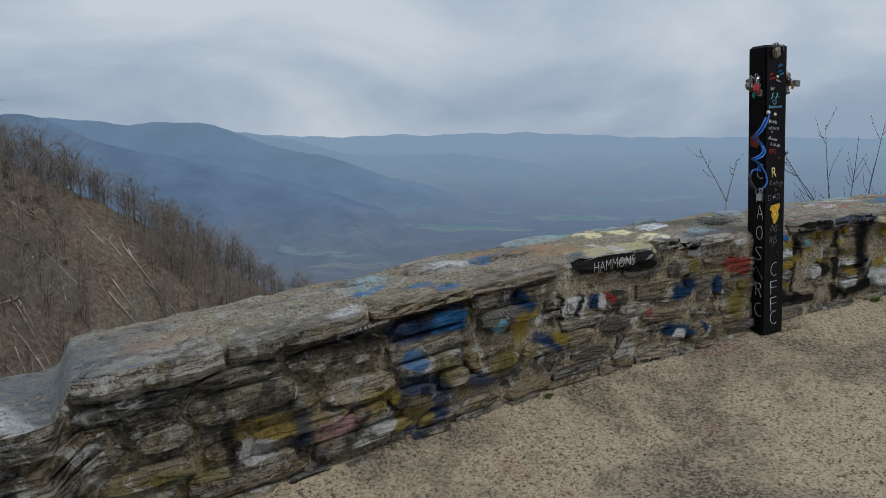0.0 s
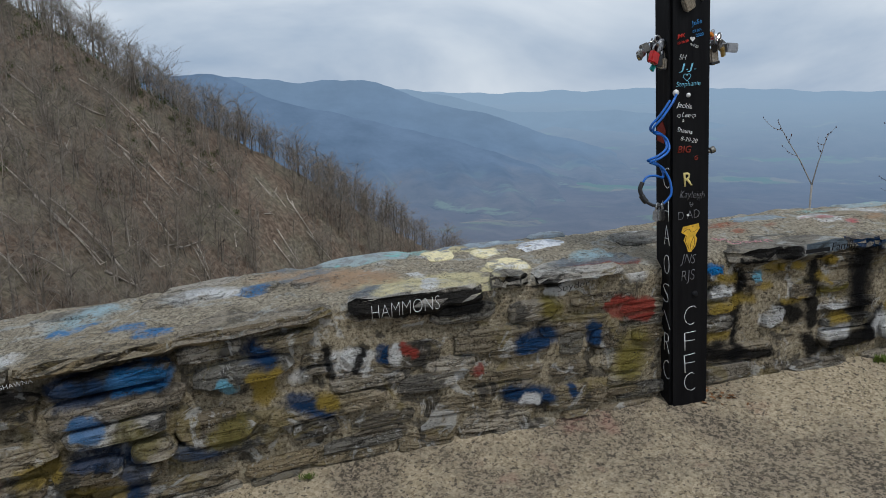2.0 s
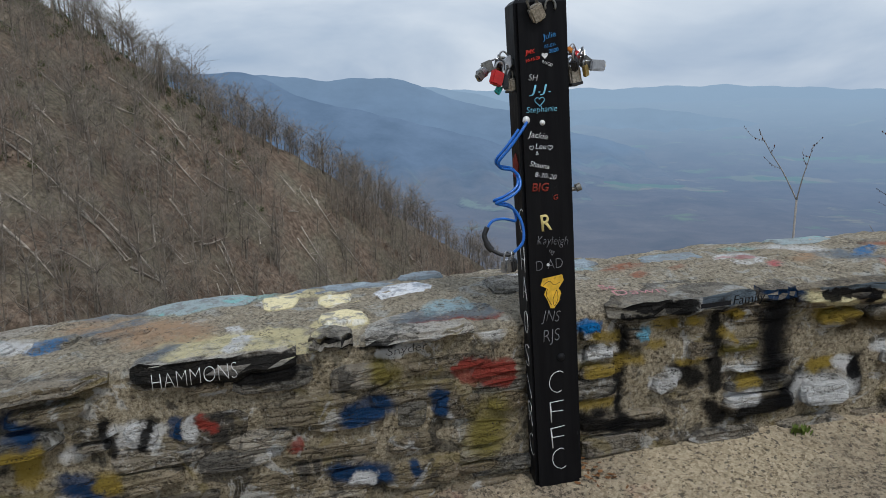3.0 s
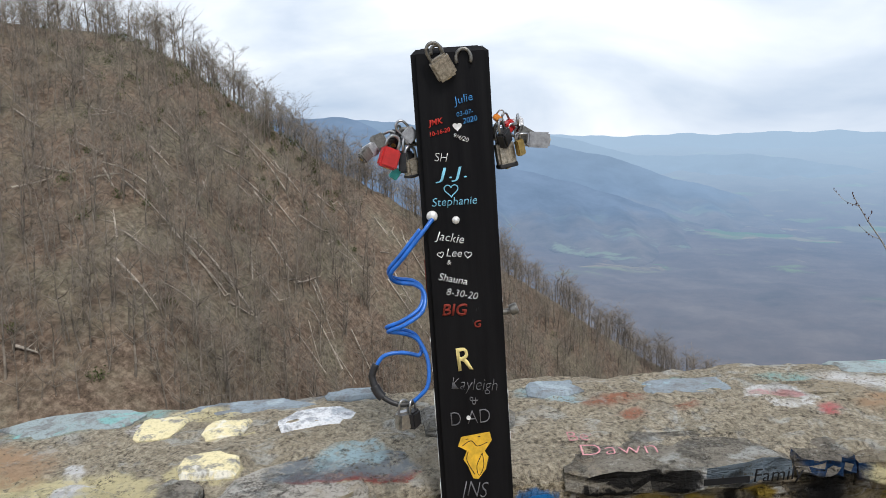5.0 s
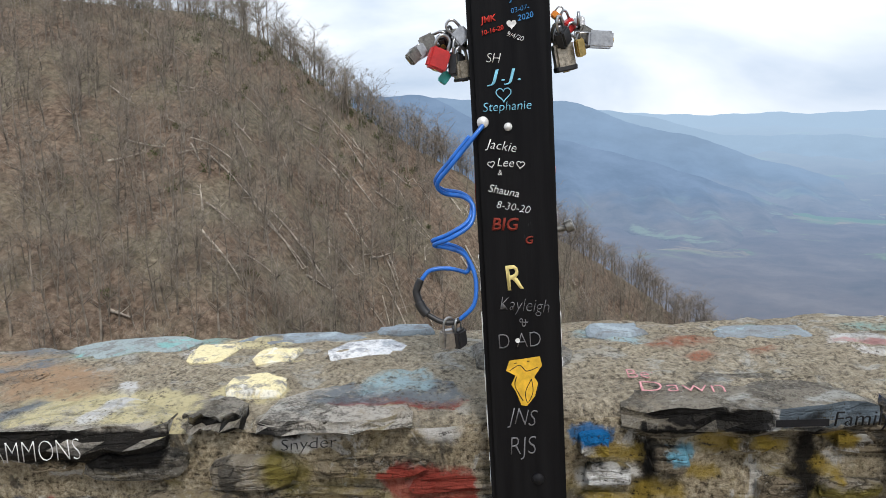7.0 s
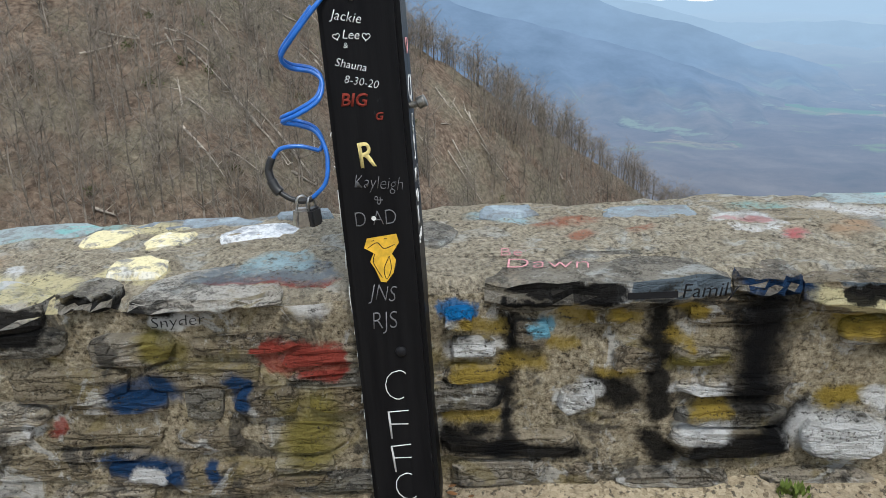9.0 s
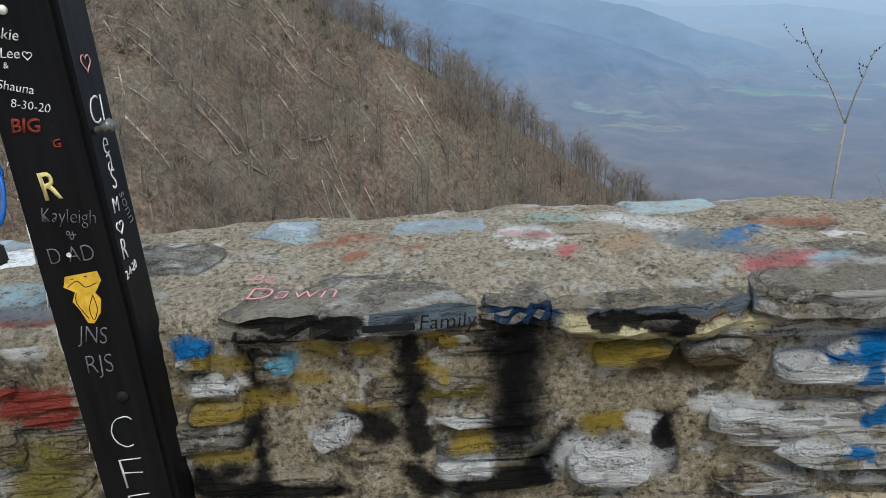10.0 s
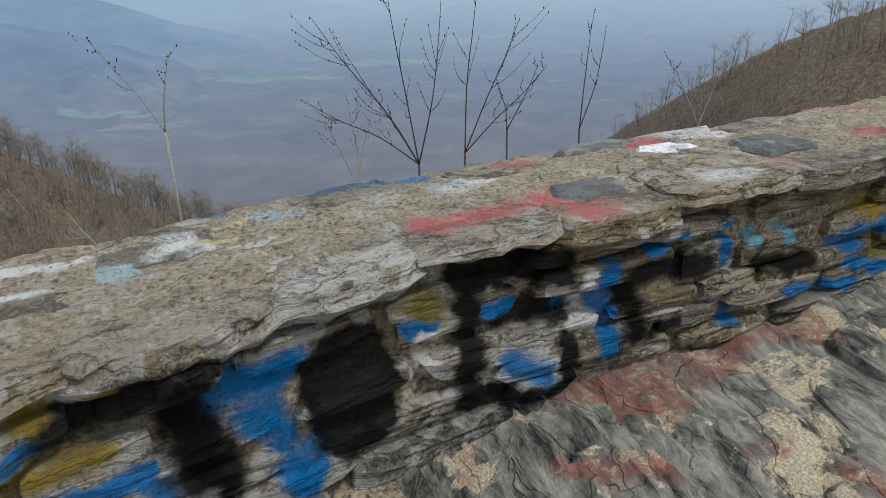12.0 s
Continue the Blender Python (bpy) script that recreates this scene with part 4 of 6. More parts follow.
def stone_from_rings(name, rings, u_mid, coats):
    """A stone from rings of (u, w, out) that close at the last ring's centre."""
    verts, wc, faces = [], [], []
    c = np.mean(rings[-1], axis=0)
    rings = [list(r) for r in rings] + [[tuple(c)]]
    for r in rings:
        for u, w, o in r:
            verts.append(wall_point(u, w, o))
            wc.append((u, w, -o))
    k = len(rings[0])
    for i in range(len(rings) - 2):
        for j in range(k):
            a, b = i * k + j, i * k + (j + 1) % k
            faces.append((a, b, b + k, a + k))
    last, tip = (len(rings) - 2) * k, (len(rings) - 1) * k
    for j in range(k):
        faces.append((last + j, last + (j + 1) % k, tip))
    me = bpy.data.meshes.new(name)
    me.from_pydata([tuple(v) for v in verts], [], faces)
    me.materials.append(coats[bay(u_mid)])
    wall_attribute(me, wc)
    ob = new(name, me)
    ob.parent = wall
    return ob


def outline(u0, u1, w0, w1, k, jit):
    """An uneven, blunt-cornered outline inside a rectangle."""
    pts = []
    a, b, cu, cw = (u1 - u0) / 2, (w1 - w0) / 2, (u0 + u1) / 2, (w0 + w1) / 2
    ph, soft_e = rng.uniform(0, 6.28), rng.random()
    for i in range(k):
        t = 2 * math.pi * i / k + ph / k
        c, s = math.cos(t), math.sin(t)
        e = 0.38 + 0.4 * soft_e
        r = 1 - rng.uniform(0, jit)
        pts.append((cu + a * r * math.copysign(abs(c) ** e, c), cw + b * r * math.copysign(abs(s) ** e, s)))
    return pts


def shrink(pts, f):
    cu, cw = np.mean([p[0] for p in pts]), np.mean([p[1] for p in pts])
    return [(cu + (u - cu) * f, cw + (w - cw) * f) for u, w in pts]


def face_stone(u0, u1, w0, w1, proud):
    pts = outline(u0, u1, w0, w1, 11, 0.14 if u0 > 3.3 or u0 < 0.5 else 0.2)
    tilt = rng.uniform(-0.006, 0.006)
    back = [(u, w, -0.03) for u, w in pts]
    rim = [(u, w, proud * 0.45 + rng.uniform(-0.004, 0.004)) for u, w in pts]
    front = [(u, w, proud + tilt * (1 if w > (w0 + w1) / 2 else -1) + rng.uniform(-0.004, 0.005)) for u, w in shrink(pts, 0.86)]
    inner = [(u, w, proud + rng.uniform(-0.004, 0.007)) for u, w in shrink(pts, 0.45)]
    return stone_from_rings("stone", [back, rim, front, inner], (u0 + u1) / 2, STONE_FACE)


def cap_stone(u0, u1, w_top, h, out, depth):
    """A flat slab bedded on the front edge of the wall: a split, uneven front and a worn top."""
    k = 12
    pts = []
    for i in range(k):
        f = i / (k - 1)
        pts.append((u0 + (u1 - u0) * f, out * (1 - 0.7 * abs(2 * f - 1) ** 4) + rng.uniform(-0.013, 0.013)))
    kb = 7
    back = [(u1 - (u1 - u0) * (i / (kb - 1)) * 0.98, -depth * (1 - 0.5 * abs(2 * i / (kb - 1) - 1) ** 3) + rng.uniform(-0.02, 0.02)) for i in range(kb)]
    plan = pts + back
    low = [(u, w_top - h + rng.uniform(-0.008, 0.008), o - (0.03 if i < k else 0)) for i, (u, o) in enumerate(plan)]
    mid = [(u, w_top - h * 0.62 + rng.uniform(-0.005, 0.005), o + (rng.uniform(-0.004, 0.006) if i < k else 0)) for i, (u, o) in enumerate(plan)]
    mid2 = [(u, w_top - h * 0.4 + rng.uniform(-0.005, 0.005), o - (rng.uniform(0.002, 0.022) if i < k else 0)) for i, (u, o) in enumerate(plan)]
    rim = [(u, w_top - 0.010 + rng.uniform(-0.004, 0.004), o - (rng.uniform(0.008, 0.02) if i < k else 0)) for i, (u, o) in enumerate(plan)]
    cu, co = np.mean([p[0] for p in plan]), np.mean([p[1] for p in plan])
    top = [(cu + (u - cu) * 0.88, w_top + rng.uniform(-0.003, 0.004), co + (o - co) * 0.85) for u, o in plan]
    inner = [(cu + (u - cu) * 0.4, w_top + rng.uniform(-0.002, 0.005), co + (o - co) * 0.4) for u, o in plan]
    return stone_from_rings("cap_stone", [low, mid, mid2, rim, top, inner], (u0 + u1) / 2, STONE_CAP)


def coated_stone(name, paint, second, bare):
    """A flat stone brushed all over with one paint, chipped and smeared with another."""
    m = Nodes(name, 0.75)
    p = m.position()
    grit = m.noise(p, 120, 6, 0.7)
    c = m.mix(m.noise(p, 30, 5, 0.7), bare, tuple(v * 1.7 for v in bare))
    c = m.mix(m.math('MULTIPLY', m.step(m.noise(p, 16, 6, 0.68), 0.4, 0.52), 0.92), c, paint)
    c = m.mix(m.math('MULTIPLY', m.step(m.noise(p, 9, 5, 0.6, 0.6), 0.54, 0.62), 0.75), c, second)
    m.base(m.mix(0.6, c, m.ramp(grit, (0.34, (0.45, 0.44, 0.42)), (0.5, (1.0, 1.0, 1.0))), 'MULTIPLY'))
    m.bump(m.math('ADD', grit, m.noise(p, 22, 4, 0.6)), 0.7, 0.008)
    return m.mat


COATS = dict(cream=coated_stone("cream_painted_stone", (0.78, 0.69, 0.42), (0.8, 0.78, 0.72), (0.2, 0.19, 0.17)),
             white=coated_stone("white_painted_stone", (0.74, 0.75, 0.77), (0.36, 0.4, 0.45), (0.24, 0.25, 0.27)),
             slate=coated_stone("slate_blue_stone", (0.25, 0.3, 0.34), (0.36, 0.43, 0.48), (0.14, 0.15, 0.16)),
             teal=coated_stone("teal_washed_stone", (0.3, 0.36, 0.37), (0.2, 0.45, 0.44), (0.16, 0.17, 0.17)),
             sky=coated_stone("pale_blue_painted_stone", (0.24, 0.28, 0.31), (0.33, 0.48, 0.55), (0.15, 0.16, 0.17)),
             dark=coated_stone("dark_bare_flagstone", (0.13, 0.135, 0.14), (0.24, 0.24, 0.235), (0.07, 0.07, 0.07)))


def flag_stone(u0, u1, d0, d1, lift, coat=None):
    """A flat stone bedded in the mortar of the wall's top."""
    d1 = min(d1, thick(u0) - 0.05)
    pts = outline(u0, u1, d0, d1, 12, 0.34)
    base = core_top((u0 + u1) / 2, (d0 + d1) / 2)
    low = [(u, base - 0.05, -d) for u, d in pts]
    rim = [(u, 0.6 * core_top(u, d) + 0.4 * base + lift * 0.2, -d) for u, d in pts]
    top = [(u, 0.3 * core_top(u, d) + 0.7 * base + lift + rng.uniform(-0.003, 0.003), -d) for u, d in shrink(pts, 0.88)]
    inner = [(u, base + lift + rng.uniform(-0.002, 0.004), -d) for u, d in shrink(pts, 0.4)]
    ob = stone_from_rings("flag_stone", [low, rim, top, inner], (u0 + u1) / 2, STONE_TOP)
    if coat:
        ob.data.materials[0] = COATS[coat]
    return ob


# ---- stones of the wall ----
# slabs along the front edge: from, to, height of the top over the edge line, thickness, overhang, depth
CAPS = [(-2.3, -1.44, -0.01, 0.08, 0.03, 0.4), (-1.38, -0.88, 0.012, 0.10, 0.045, 0.34), (-0.86, -0.3, 0.0, 0.07, 0.04, 0.3), (-0.28, 0.22, 0.0, 0.05, 0.05, 0.3), (0.2, 0.74, 0.0, 0.045, 0.05, 0.26),
        (0.8, 1.3, 0.004, 0.085, 0.035, 0.16), (1.34, 1.48, 0.02, 0.05, 0.02, 0.12), (1.52, 1.88, 0.004, 0.04, 0.035, 0.2), (2.36, 2.92, 0.0, 0.075, 0.04, 0.2), (2.93, 3.08, -0.008, 0.05, 0.025, 0.16),
        (3.08, 3.5, -0.012, 0.085, 0.055, 0.17), (3.5, 4.05, 0.012, 0.085, 0.05, 0.27), (4.08, 4.38, 0.0, 0.06, 0.03, 0.2), (4.36, 4.78, -0.005, 0.07, 0.055, 0.2), (4.76, 5.1, 0.0, 0.075, 0.05, 0.3),
        (5.08, 5.5, 0.006, 0.045, 0.05, 0.26), (5.46, 5.85, 0.0, 0.09, 0.06, 0.3), (5.82, 6.3, 0.02, 0.06, 0.05, 0.4), (6.28, 6.8, 0.0, 0.08, 0.05, 0.35), (6.8, 7.4, 0.0, 0.07, 0.04, 0.35)]
for u0_, u1_, top_, h_, out_, deep_ in CAPS:
    cap_stone(u0_, u1_, top_, h_, out_ + (0.025 if u0_ > 3.4 else 0.01), deep_)

# courses of the face: uneven rubble, part buried in mortar; thinner and longer towards the outcrop
LEDGES = [(3.54, 3.91, -0.223, -0.145), (3.9, 4.31, -0.191, -0.104), (3.65, 3.94, -0.162, -0.102), (3.43, 3.72, -0.354, -0.275), (3.58, 3.94, -0.43, -0.35), (3.75, 4.0, -0.349, -0.251), (4.07, 4.5, -0.338, -0.278), (4.12, 4.38, -0.404, -0.345), (3.36, 3.52, -0.169, -0.11), (3.18, 3.35, -0.186, -0.111), (4.05, 4.23, -0.256, -0.206), (2.54, 2.64, -0.36, -0.28), (2.8, 2.95, -0.236, -0.184), (2.81, 3.11, -0.316, -0.262), (3.13, 3.34, -0.498, -0.369), (2.81, 3.13, -0.494, -0.398), (2.25, 2.61, -0.487, -0.406), (2.27, 2.4, -0.201, -0.141), (3.16, 3.32, -0.177, -0.11), (2.59, 2.71, -0.124, -0.06), (2.26, 2.34, -0.124, -0.058), (2.42, 2.52, -0.164, -0.102), (2.66, 2.79, -0.247, -0.178), (2.26, 2.4, -0.265, -0.216)]
for l_ in LEDGES:
    face_stone(*l_, rng.uniform(0.026, 0.045) if l_[0] > 3.3 else rng.uniform(0.012, 0.03))


def taken(a, b, c, d):
    return any(a < q1 - 0.02 and b > q0 + 0.02 and c < r1 - 0.012 and d > r0 + 0.012 for q0, q1, r0, r1 in LEDGES)


w_line = -0.075
course = 0
while w_line > -0.74:
    h = rng.uniform(0.06, 0.115)
    u = -2.3 + rng.uniform(0, 0.2)
    while u < 7.0:
        ledges = u > 3.4 or u < 0.5
        length = rng.uniform(0.1, 0.34) * (1.8 if u > 3.4 else 1.45 if ledges else 1.0)
        mid_u = u + length / 2
        wob_ = 0.02 * math.sin(mid_u * 2.3 + course * 1.9) + 0.014 * math.sin(mid_u * 7.1 + course * 4.3) + rng.uniform(-0.008, 0.008)
        hh = h * rng.uniform(0.75, 1.25) * (0.92 if ledges else 1.0)
        w1 = min(w_line + wob_, -0.05)
        w0 = max(w1 - hh, foot_w(mid_u) - 0.05)
        if w1 - w0 > 0.03 and (ledges or not taken(u, u + length, w0, w1)) and not 2.02 < mid_u < 2.22 and rng.random() > (0.02 if ledges else 0.06):
            proud = rng.uniform(0.004, 0.022) if ledges and taken(u, u + length, w0, w1) else rng.uniform(0.006, 0.042) if ledges else rng.uniform(0.003, 0.026)
            if rng.random() < 0.22 and hh > 0.085:
                split = rng.uniform(0.4, 0.6)
                face_stone(u, u + length, w0 + (w1 - w0) * split + 0.004, w1, proud)
                face_stone(u, u + length * 0.9, w0, w0 + (w1 - w0) * split - 0.004, proud * 0.7)
            else:
                face_stone(u, u + length, w0, w1, proud)
        u += length + (rng.uniform(0.001, 0.01) if ledges else rng.uniform(0.004, 0.024))
    w_line -= h + rng.uniform(-0.006, 0.006)
    course += 1

# flat stones in the top: from, to, in from the front edge, from and to, proudness
FLAGS = [(1.16, 1.31, 0.36, 0.57, 0.008, 'cream'), (1.36, 1.52, 0.34, 0.5, 0.008, 'cream'), (1.56, 1.85, 0.37, 0.54, 0.008, 'white'), (0.72, 1.18, 0.46, 0.74, 0.01, 'teal'), (1.22, 1.72, 0.55, 0.76, 0.014, 'slate'), (1.7, 1.95, 0.58, 0.76, 0.014, 'slate'), (2.02, 2.3, 0.22, 0.44, 0.004),
         (2.34, 2.52, 0.44, 0.58, 0.006, 'slate'), (2.66, 2.98, 0.38, 0.58, 0.008, 'sky'), (3.02, 3.36, 0.32, 0.46, 0.005), (3.3, 3.62, 0.5, 0.68, 0.006, 'teal'), (3.55, 3.9, 0.32, 0.5, 0.008), (3.95, 4.3, 0.34, 0.55, 0.006), (4.15, 4.45, 0.18, 0.3, 0.006),
         (4.45, 4.8, 0.3, 0.55, 0.008), (4.95, 5.3, 0.34, 0.55, 0.01), (5.4, 5.75, 0.36, 0.6, 0.012), (5.55, 5.8, 0.06, 0.22, 0.012, 'dark'), (5.75, 6.15, 0.45, 0.62, 0.03, 'dark'), (5.98, 6.25, 0.26, 0.42, 0.012, 'white'), (6.3, 6.6, 0.12, 0.34, 0.016, 'dark'), (6.1, 6.5, 0.42, 0.6, 0.012), (6.5, 7.0, 0.38, 0.58, 0.01),
         (-1.3, -0.95, 0.38, 0.6, 0.008), (-0.8, -0.4, 0.34, 0.6, 0.006), (-0.35, 0.0, 0.38, 0.56, 0.008), (0.05, 0.4, 0.32, 0.5, 0.006), (0.1, 0.5, 0.52, 0.7, 0.014), (0.42, 0.6, 0.3, 0.42, 0.02), (0.62, 0.82, 0.26, 0.4, 0.01), (1.36, 1.55, 0.1, 0.25, 0.02, 'cream')]
for f_ in FLAGS:
    flag_stone(*f_[:4], f_[4] * 0.4 + 0.006, f_[5] if len(f_) > 5 else None)


# ---- bedrock at the upper end of the wall ----
def rock_material():
    m = Nodes("fractured_grey_shale", 0.85)
    p = m.position()
    seams = m.noise(m.scaled(p, (20, 6, 9)), 1.0, 9, 0.74, 0.4)
    c = m.ramp(seams, (0.36, (0.035, 0.036, 0.034)), (0.48, (0.19, 0.19, 0.17)), (0.62, (0.42, 0.4, 0.35)))
    wobble = m.add("ShaderNodeTexNoise")
    m.link(p, wobble.inputs["Vector"])
    wobble.inputs["Scale"].default_value, wobble.inputs["Detail"].default_value = 5.0, 7.0
    bent = m.add("ShaderNodeVectorMath")
    bent.operation = 'MULTIPLY_ADD'
    m.link(wobble.outputs["Color"], bent.inputs[0])
    bent.inputs[1].default_value = (0.9, 0.9, 0.9)
    m.link(m.scaled(p, (7.5, 2.4, 3.0)), bent.inputs[2])
    cracks = m.step(m.edges(bent.outputs[0], 1.0), 0.0, 0.014)
    c = m.mix(m.math('MULTIPLY', m.math('SUBTRACT', 1.0, cracks), 0.25), c, (0.03, 0.027, 0.022))
    sandy = m.step(m.noise(p, 3.2, 8, 0.72, 0.5), 0.525, 0.56)
    c = m.mix(sandy, c, m.ramp(m.noise(p, 150, 4, 0.7), (0.35, (0.3, 0.25, 0.17)), (0.65, (0.76, 0.67, 0.5))))
    red = m.math('MULTIPLY', m.step(m.noise(p, 2.6, 3, 0.5, 0.6), 0.56, 0.68), m.step(m.noise(p, 40, 5, 0.7), 0.36, 0.52))
    c = m.mix(m.math('MULTIPLY', red, 0.75), c, (0.3, 0.1, 0.08))
    m.base(c)
    m.bump(m.math('ADD', m.math('ADD', seams, m.math('MULTIPLY', cracks, 0.4)), m.math('MULTIPLY', m.noise(p, 60, 5, 0.7), 0.5)), 1.0, 0.025)
    return m.mat


ru, ro = np.arange(4.8, 8.6, 0.022), np.arange(-0.1, 1.5, 0.022)
rows_ = []
for u in ru:
    x, y, nx, ny = along(u)
    line = []
    for o in ro:
        px_, py_ = x + nx * o, y + ny * o
        g = float(ground_z(px_, py_))
        cell = noise.cell(Vector((u * 7.5 + 0.8 * o, o * 2.6 + 0.3 * u, 0.5)))
        cell2 = noise.cell(Vector((u * 19 + o * 2, o * 6, 2.5)))
        warp = 0.35 * noise.noise((u * 0.9, o * 1.1, 9)) + 0.04 * noise.noise((u * 5, o * 5, 2))
        saw = (u * 4.3 + 0.5 * o + warp) % 1.0
        saw2 = (u * 11.7 + 0.9 * o + 2.3 * warp) % 1.0
        rugged = 0.35 + 0.65 * min(1, max(0, noise.noise((u * 1.3, o * 1.6, 6)) + 0.5))
        lift = 0.012 + 0.03 * min(1, max(0, (u - 5.0) / 0.6)) + rugged * (0.05 * saw + 0.022 * saw2 * (0.4 + cell) + 0.02 * (cell2 - 0.5)) + 0.012 * noise.noise((u * 2.2, o * 2.2, 4))
        edge_n = 0.35 * noise.noise((u * 1.9, o * 1.9, 12)) + 0.12 * noise.noise((u * 7, o * 7, 12))
        fade = min(1, max(0, (u - 4.85) / 0.3)) * min(1, max(0, (1.15 + edge_n - o) / 0.2)) * min(1, max(0, (8.3 + edge_n - u) / 0.2))
        line.append((px_, py_, g + lift * fade - 0.04 * (1 - fade)))
    rows_.append(line)
V = np.array(rows_)
n, k = V.shape[:2]
ids = np.arange(n * k).reshape(n, k)
q = np.stack((ids[:-1, :-1], ids[:-1, 1:], ids[1:, 1:], ids[1:, :-1]), -1).reshape(-1, 4)
rock = raw_mesh("rock_outcrop", V.reshape(-1, 3), q[:, ::-1], rock_material())
tagged(rock, "fractured grey shale bedrock with red paint at the wall's foot", "rock")


def rock_plate(u, o, wide, long_, high, turn):
    """A split plate of the bedrock, standing a little out of it, with a steep broken edge."""
    k = 9
    ring = []
    for i in range(k):
        a = 2 * math.pi * i / k
        c, t = math.cos(a), math.sin(a)
        r = 1 - rng.uniform(0, 0.22)
        du, do = wide * r * math.copysign(abs(c) ** 0.5, c), long_ * r * math.copysign(abs(t) ** 0.5, t)
        ring.append((u + du * math.cos(turn) - do * math.sin(turn), o + du * math.sin(turn) + do * math.cos(turn), c))
    bm = bmesh.new()
    loops = []
    for f, dz in ((1.0, -0.05), (0.98, 0.55), (0.86, 0.95), (0.45, 1.0)):
        loop = []
        for uu, oo, c in ring:
            x, y, nx, ny = along(u + (uu - u) * f)
            q_ = o + (oo - o) * f
            px_, py_ = x + nx * q_, y + ny * q_
            slope = high * (0.75 + 0.35 * c)
            loop.append(bm.verts.new((px_, py_, float(ground_z(px_, py_)) + 0.035 + (slope * dz if dz > 0 else dz) + rng.uniform(-0.004, 0.004))))
        loops.append(loop)
    for l0, l1 in zip(loops, loops[1:]):
        for j in range(k):
            bm.faces.new((l0[j], l0[(j + 1) % k], l1[(j + 1) % k], l1[j]))
    bm.faces.new(loops[-1])
    bmesh.ops.recalc_face_normals(bm, faces=bm.faces[:])
    part("rock_plate", bm, rock.data.materials[0], rock)


for k_ in range(46):
    rock_plate(rng.uniform(5.15, 7.6), rng.uniform(0.12, 0.95), rng.uniform(0.03, 0.1), rng.uniform(0.08, 0.26), rng.uniform(0.03, 0.075), rng.normal(0.12, 0.12))


# ---- shaped helpers ----
def smooth_line(points, per=8):
    P = [Vector(p) for p in points]
    out = []
    for i in range(len(P) - 1):
        p0, p1, p2, p3 = P[max(i - 1, 0)], P[i], P[i + 1], P[min(i + 2, len(P) - 1)]
        for s in range(per):
            t = s / per
            out.append(0.5 * ((2 * p1) + (p2 - p0) * t + (2 * p0 - 5 * p1 + 4 * p2 - p3) * t * t + (3 * p1 - p0 - 3 * p2 + p3) * t ** 3))
    return out + [P[-1]]


def tube(bm, line, radius, sides=8, taper=1.0, caps=True):
    """A round tube along a line; taper is the last radius over the first."""
    rings = []
    ref = Vector((0.3, 0.2, 1)).normalized()
    for i, p in enumerate(line):
        d = (line[min(i + 1, len(line) - 1)] - line[max(i - 1, 0)]).normalized()
        a = d.cross(ref)
        if a.length < 1e-3:
            a = d.cross(Vector((1, 0, 0)))
        a.normalize()
        b = d.cross(a)
        r = radius * (1 + (taper - 1) * i / (len(line) - 1))
        rings.append([bm.verts.new(p + a * (r * math.cos(6.2832 * j / sides)) + b * (r * math.sin(6.2832 * j / sides))) for j in range(sides)])
    for r0, r1 in zip(rings, rings[1:]):
        for j in range(sides):
            bm.faces.new((r0[j], r0[(j + 1) % sides], r1[(j + 1) % sides], r1[j]))
    if caps:
        bm.faces.new(rings[0][::-1])
        bm.faces.new(rings[-1])
    return bm


def plain(name, colour, rough=0.5, metal=0.0, grain=40.0, vary=0.35):
    m = Nodes(name, rough, metal)
    p = m.coords()
    n_ = m.noise(p, grain, 5, 0.65)
    m.base(m.ramp(n_, (0.3, tuple(c * (1 - vary) for c in colour)), (0.7, tuple(min(1, c * (1 + vary * 0.6)) for c in colour))))
    m.bump(n_, 0.2, 0.002)
    return m.mat


# ---- post ----
POST = pose(1.918, 3.998, 0.097, -0.6, -3.5, 24.4)
W, D = 0.167, 0.118  # width of the lettered face, and depth behind it


def post_material():
    m = Nodes("black_painted_timber", 0.38)
    m.b.inputs["Specular IOR Level"].default_value = 0.1
    p = m.coords()
    grain = m.noise(m.scaled(p, (45, 45, 3)), 1.0, 6, 0.6)
    scuff = m.noise(m.scaled(p, (22, 22, 9)), 1.0, 5, 0.7)
    c = m.ramp(grain, (0.3, (0.004, 0.004, 0.005)), (0.7, (0.009, 0.009, 0.010)))
    m.base(m.mix(m.math('MULTIPLY', m.step(scuff, 0.66, 0.74), 0.35), c, (0.09, 0.09, 0.095)))
    m.link(m.math('ADD', 0.28, m.math('MULTIPLY', scuff, 0.3)), m.b.inputs["Roughness"])
    m.bump(grain, 0.22, 0.004)
    return m.mat


post = tagged(new("wooden_post"), "black painted timber post, leaning, covered in writing", "post")
post.matrix_world = POST
bm = bmesh.new()
bmesh.ops.create_cube(bm, size=1.0, matrix=Matrix.Translation((0, (D - W) / 2, 0.69)) @ Matrix.Diagonal((W, D, 1.97, 1)))
bmesh.ops.bevel(bm, geom=[e for e in bm.edges if abs(e.verts[0].co.z - e.verts[1].co.z) > 0.5], offset=0.011, segments=2, affect='EDGES')
bmesh.ops.bevel(bm, geom=[e for e in bm.edges if min(v.co.z for v in e.verts) > 1.6], offset=0.012, segments=1, affect='EDGES')
part("shaft", bm, post_material(), post)

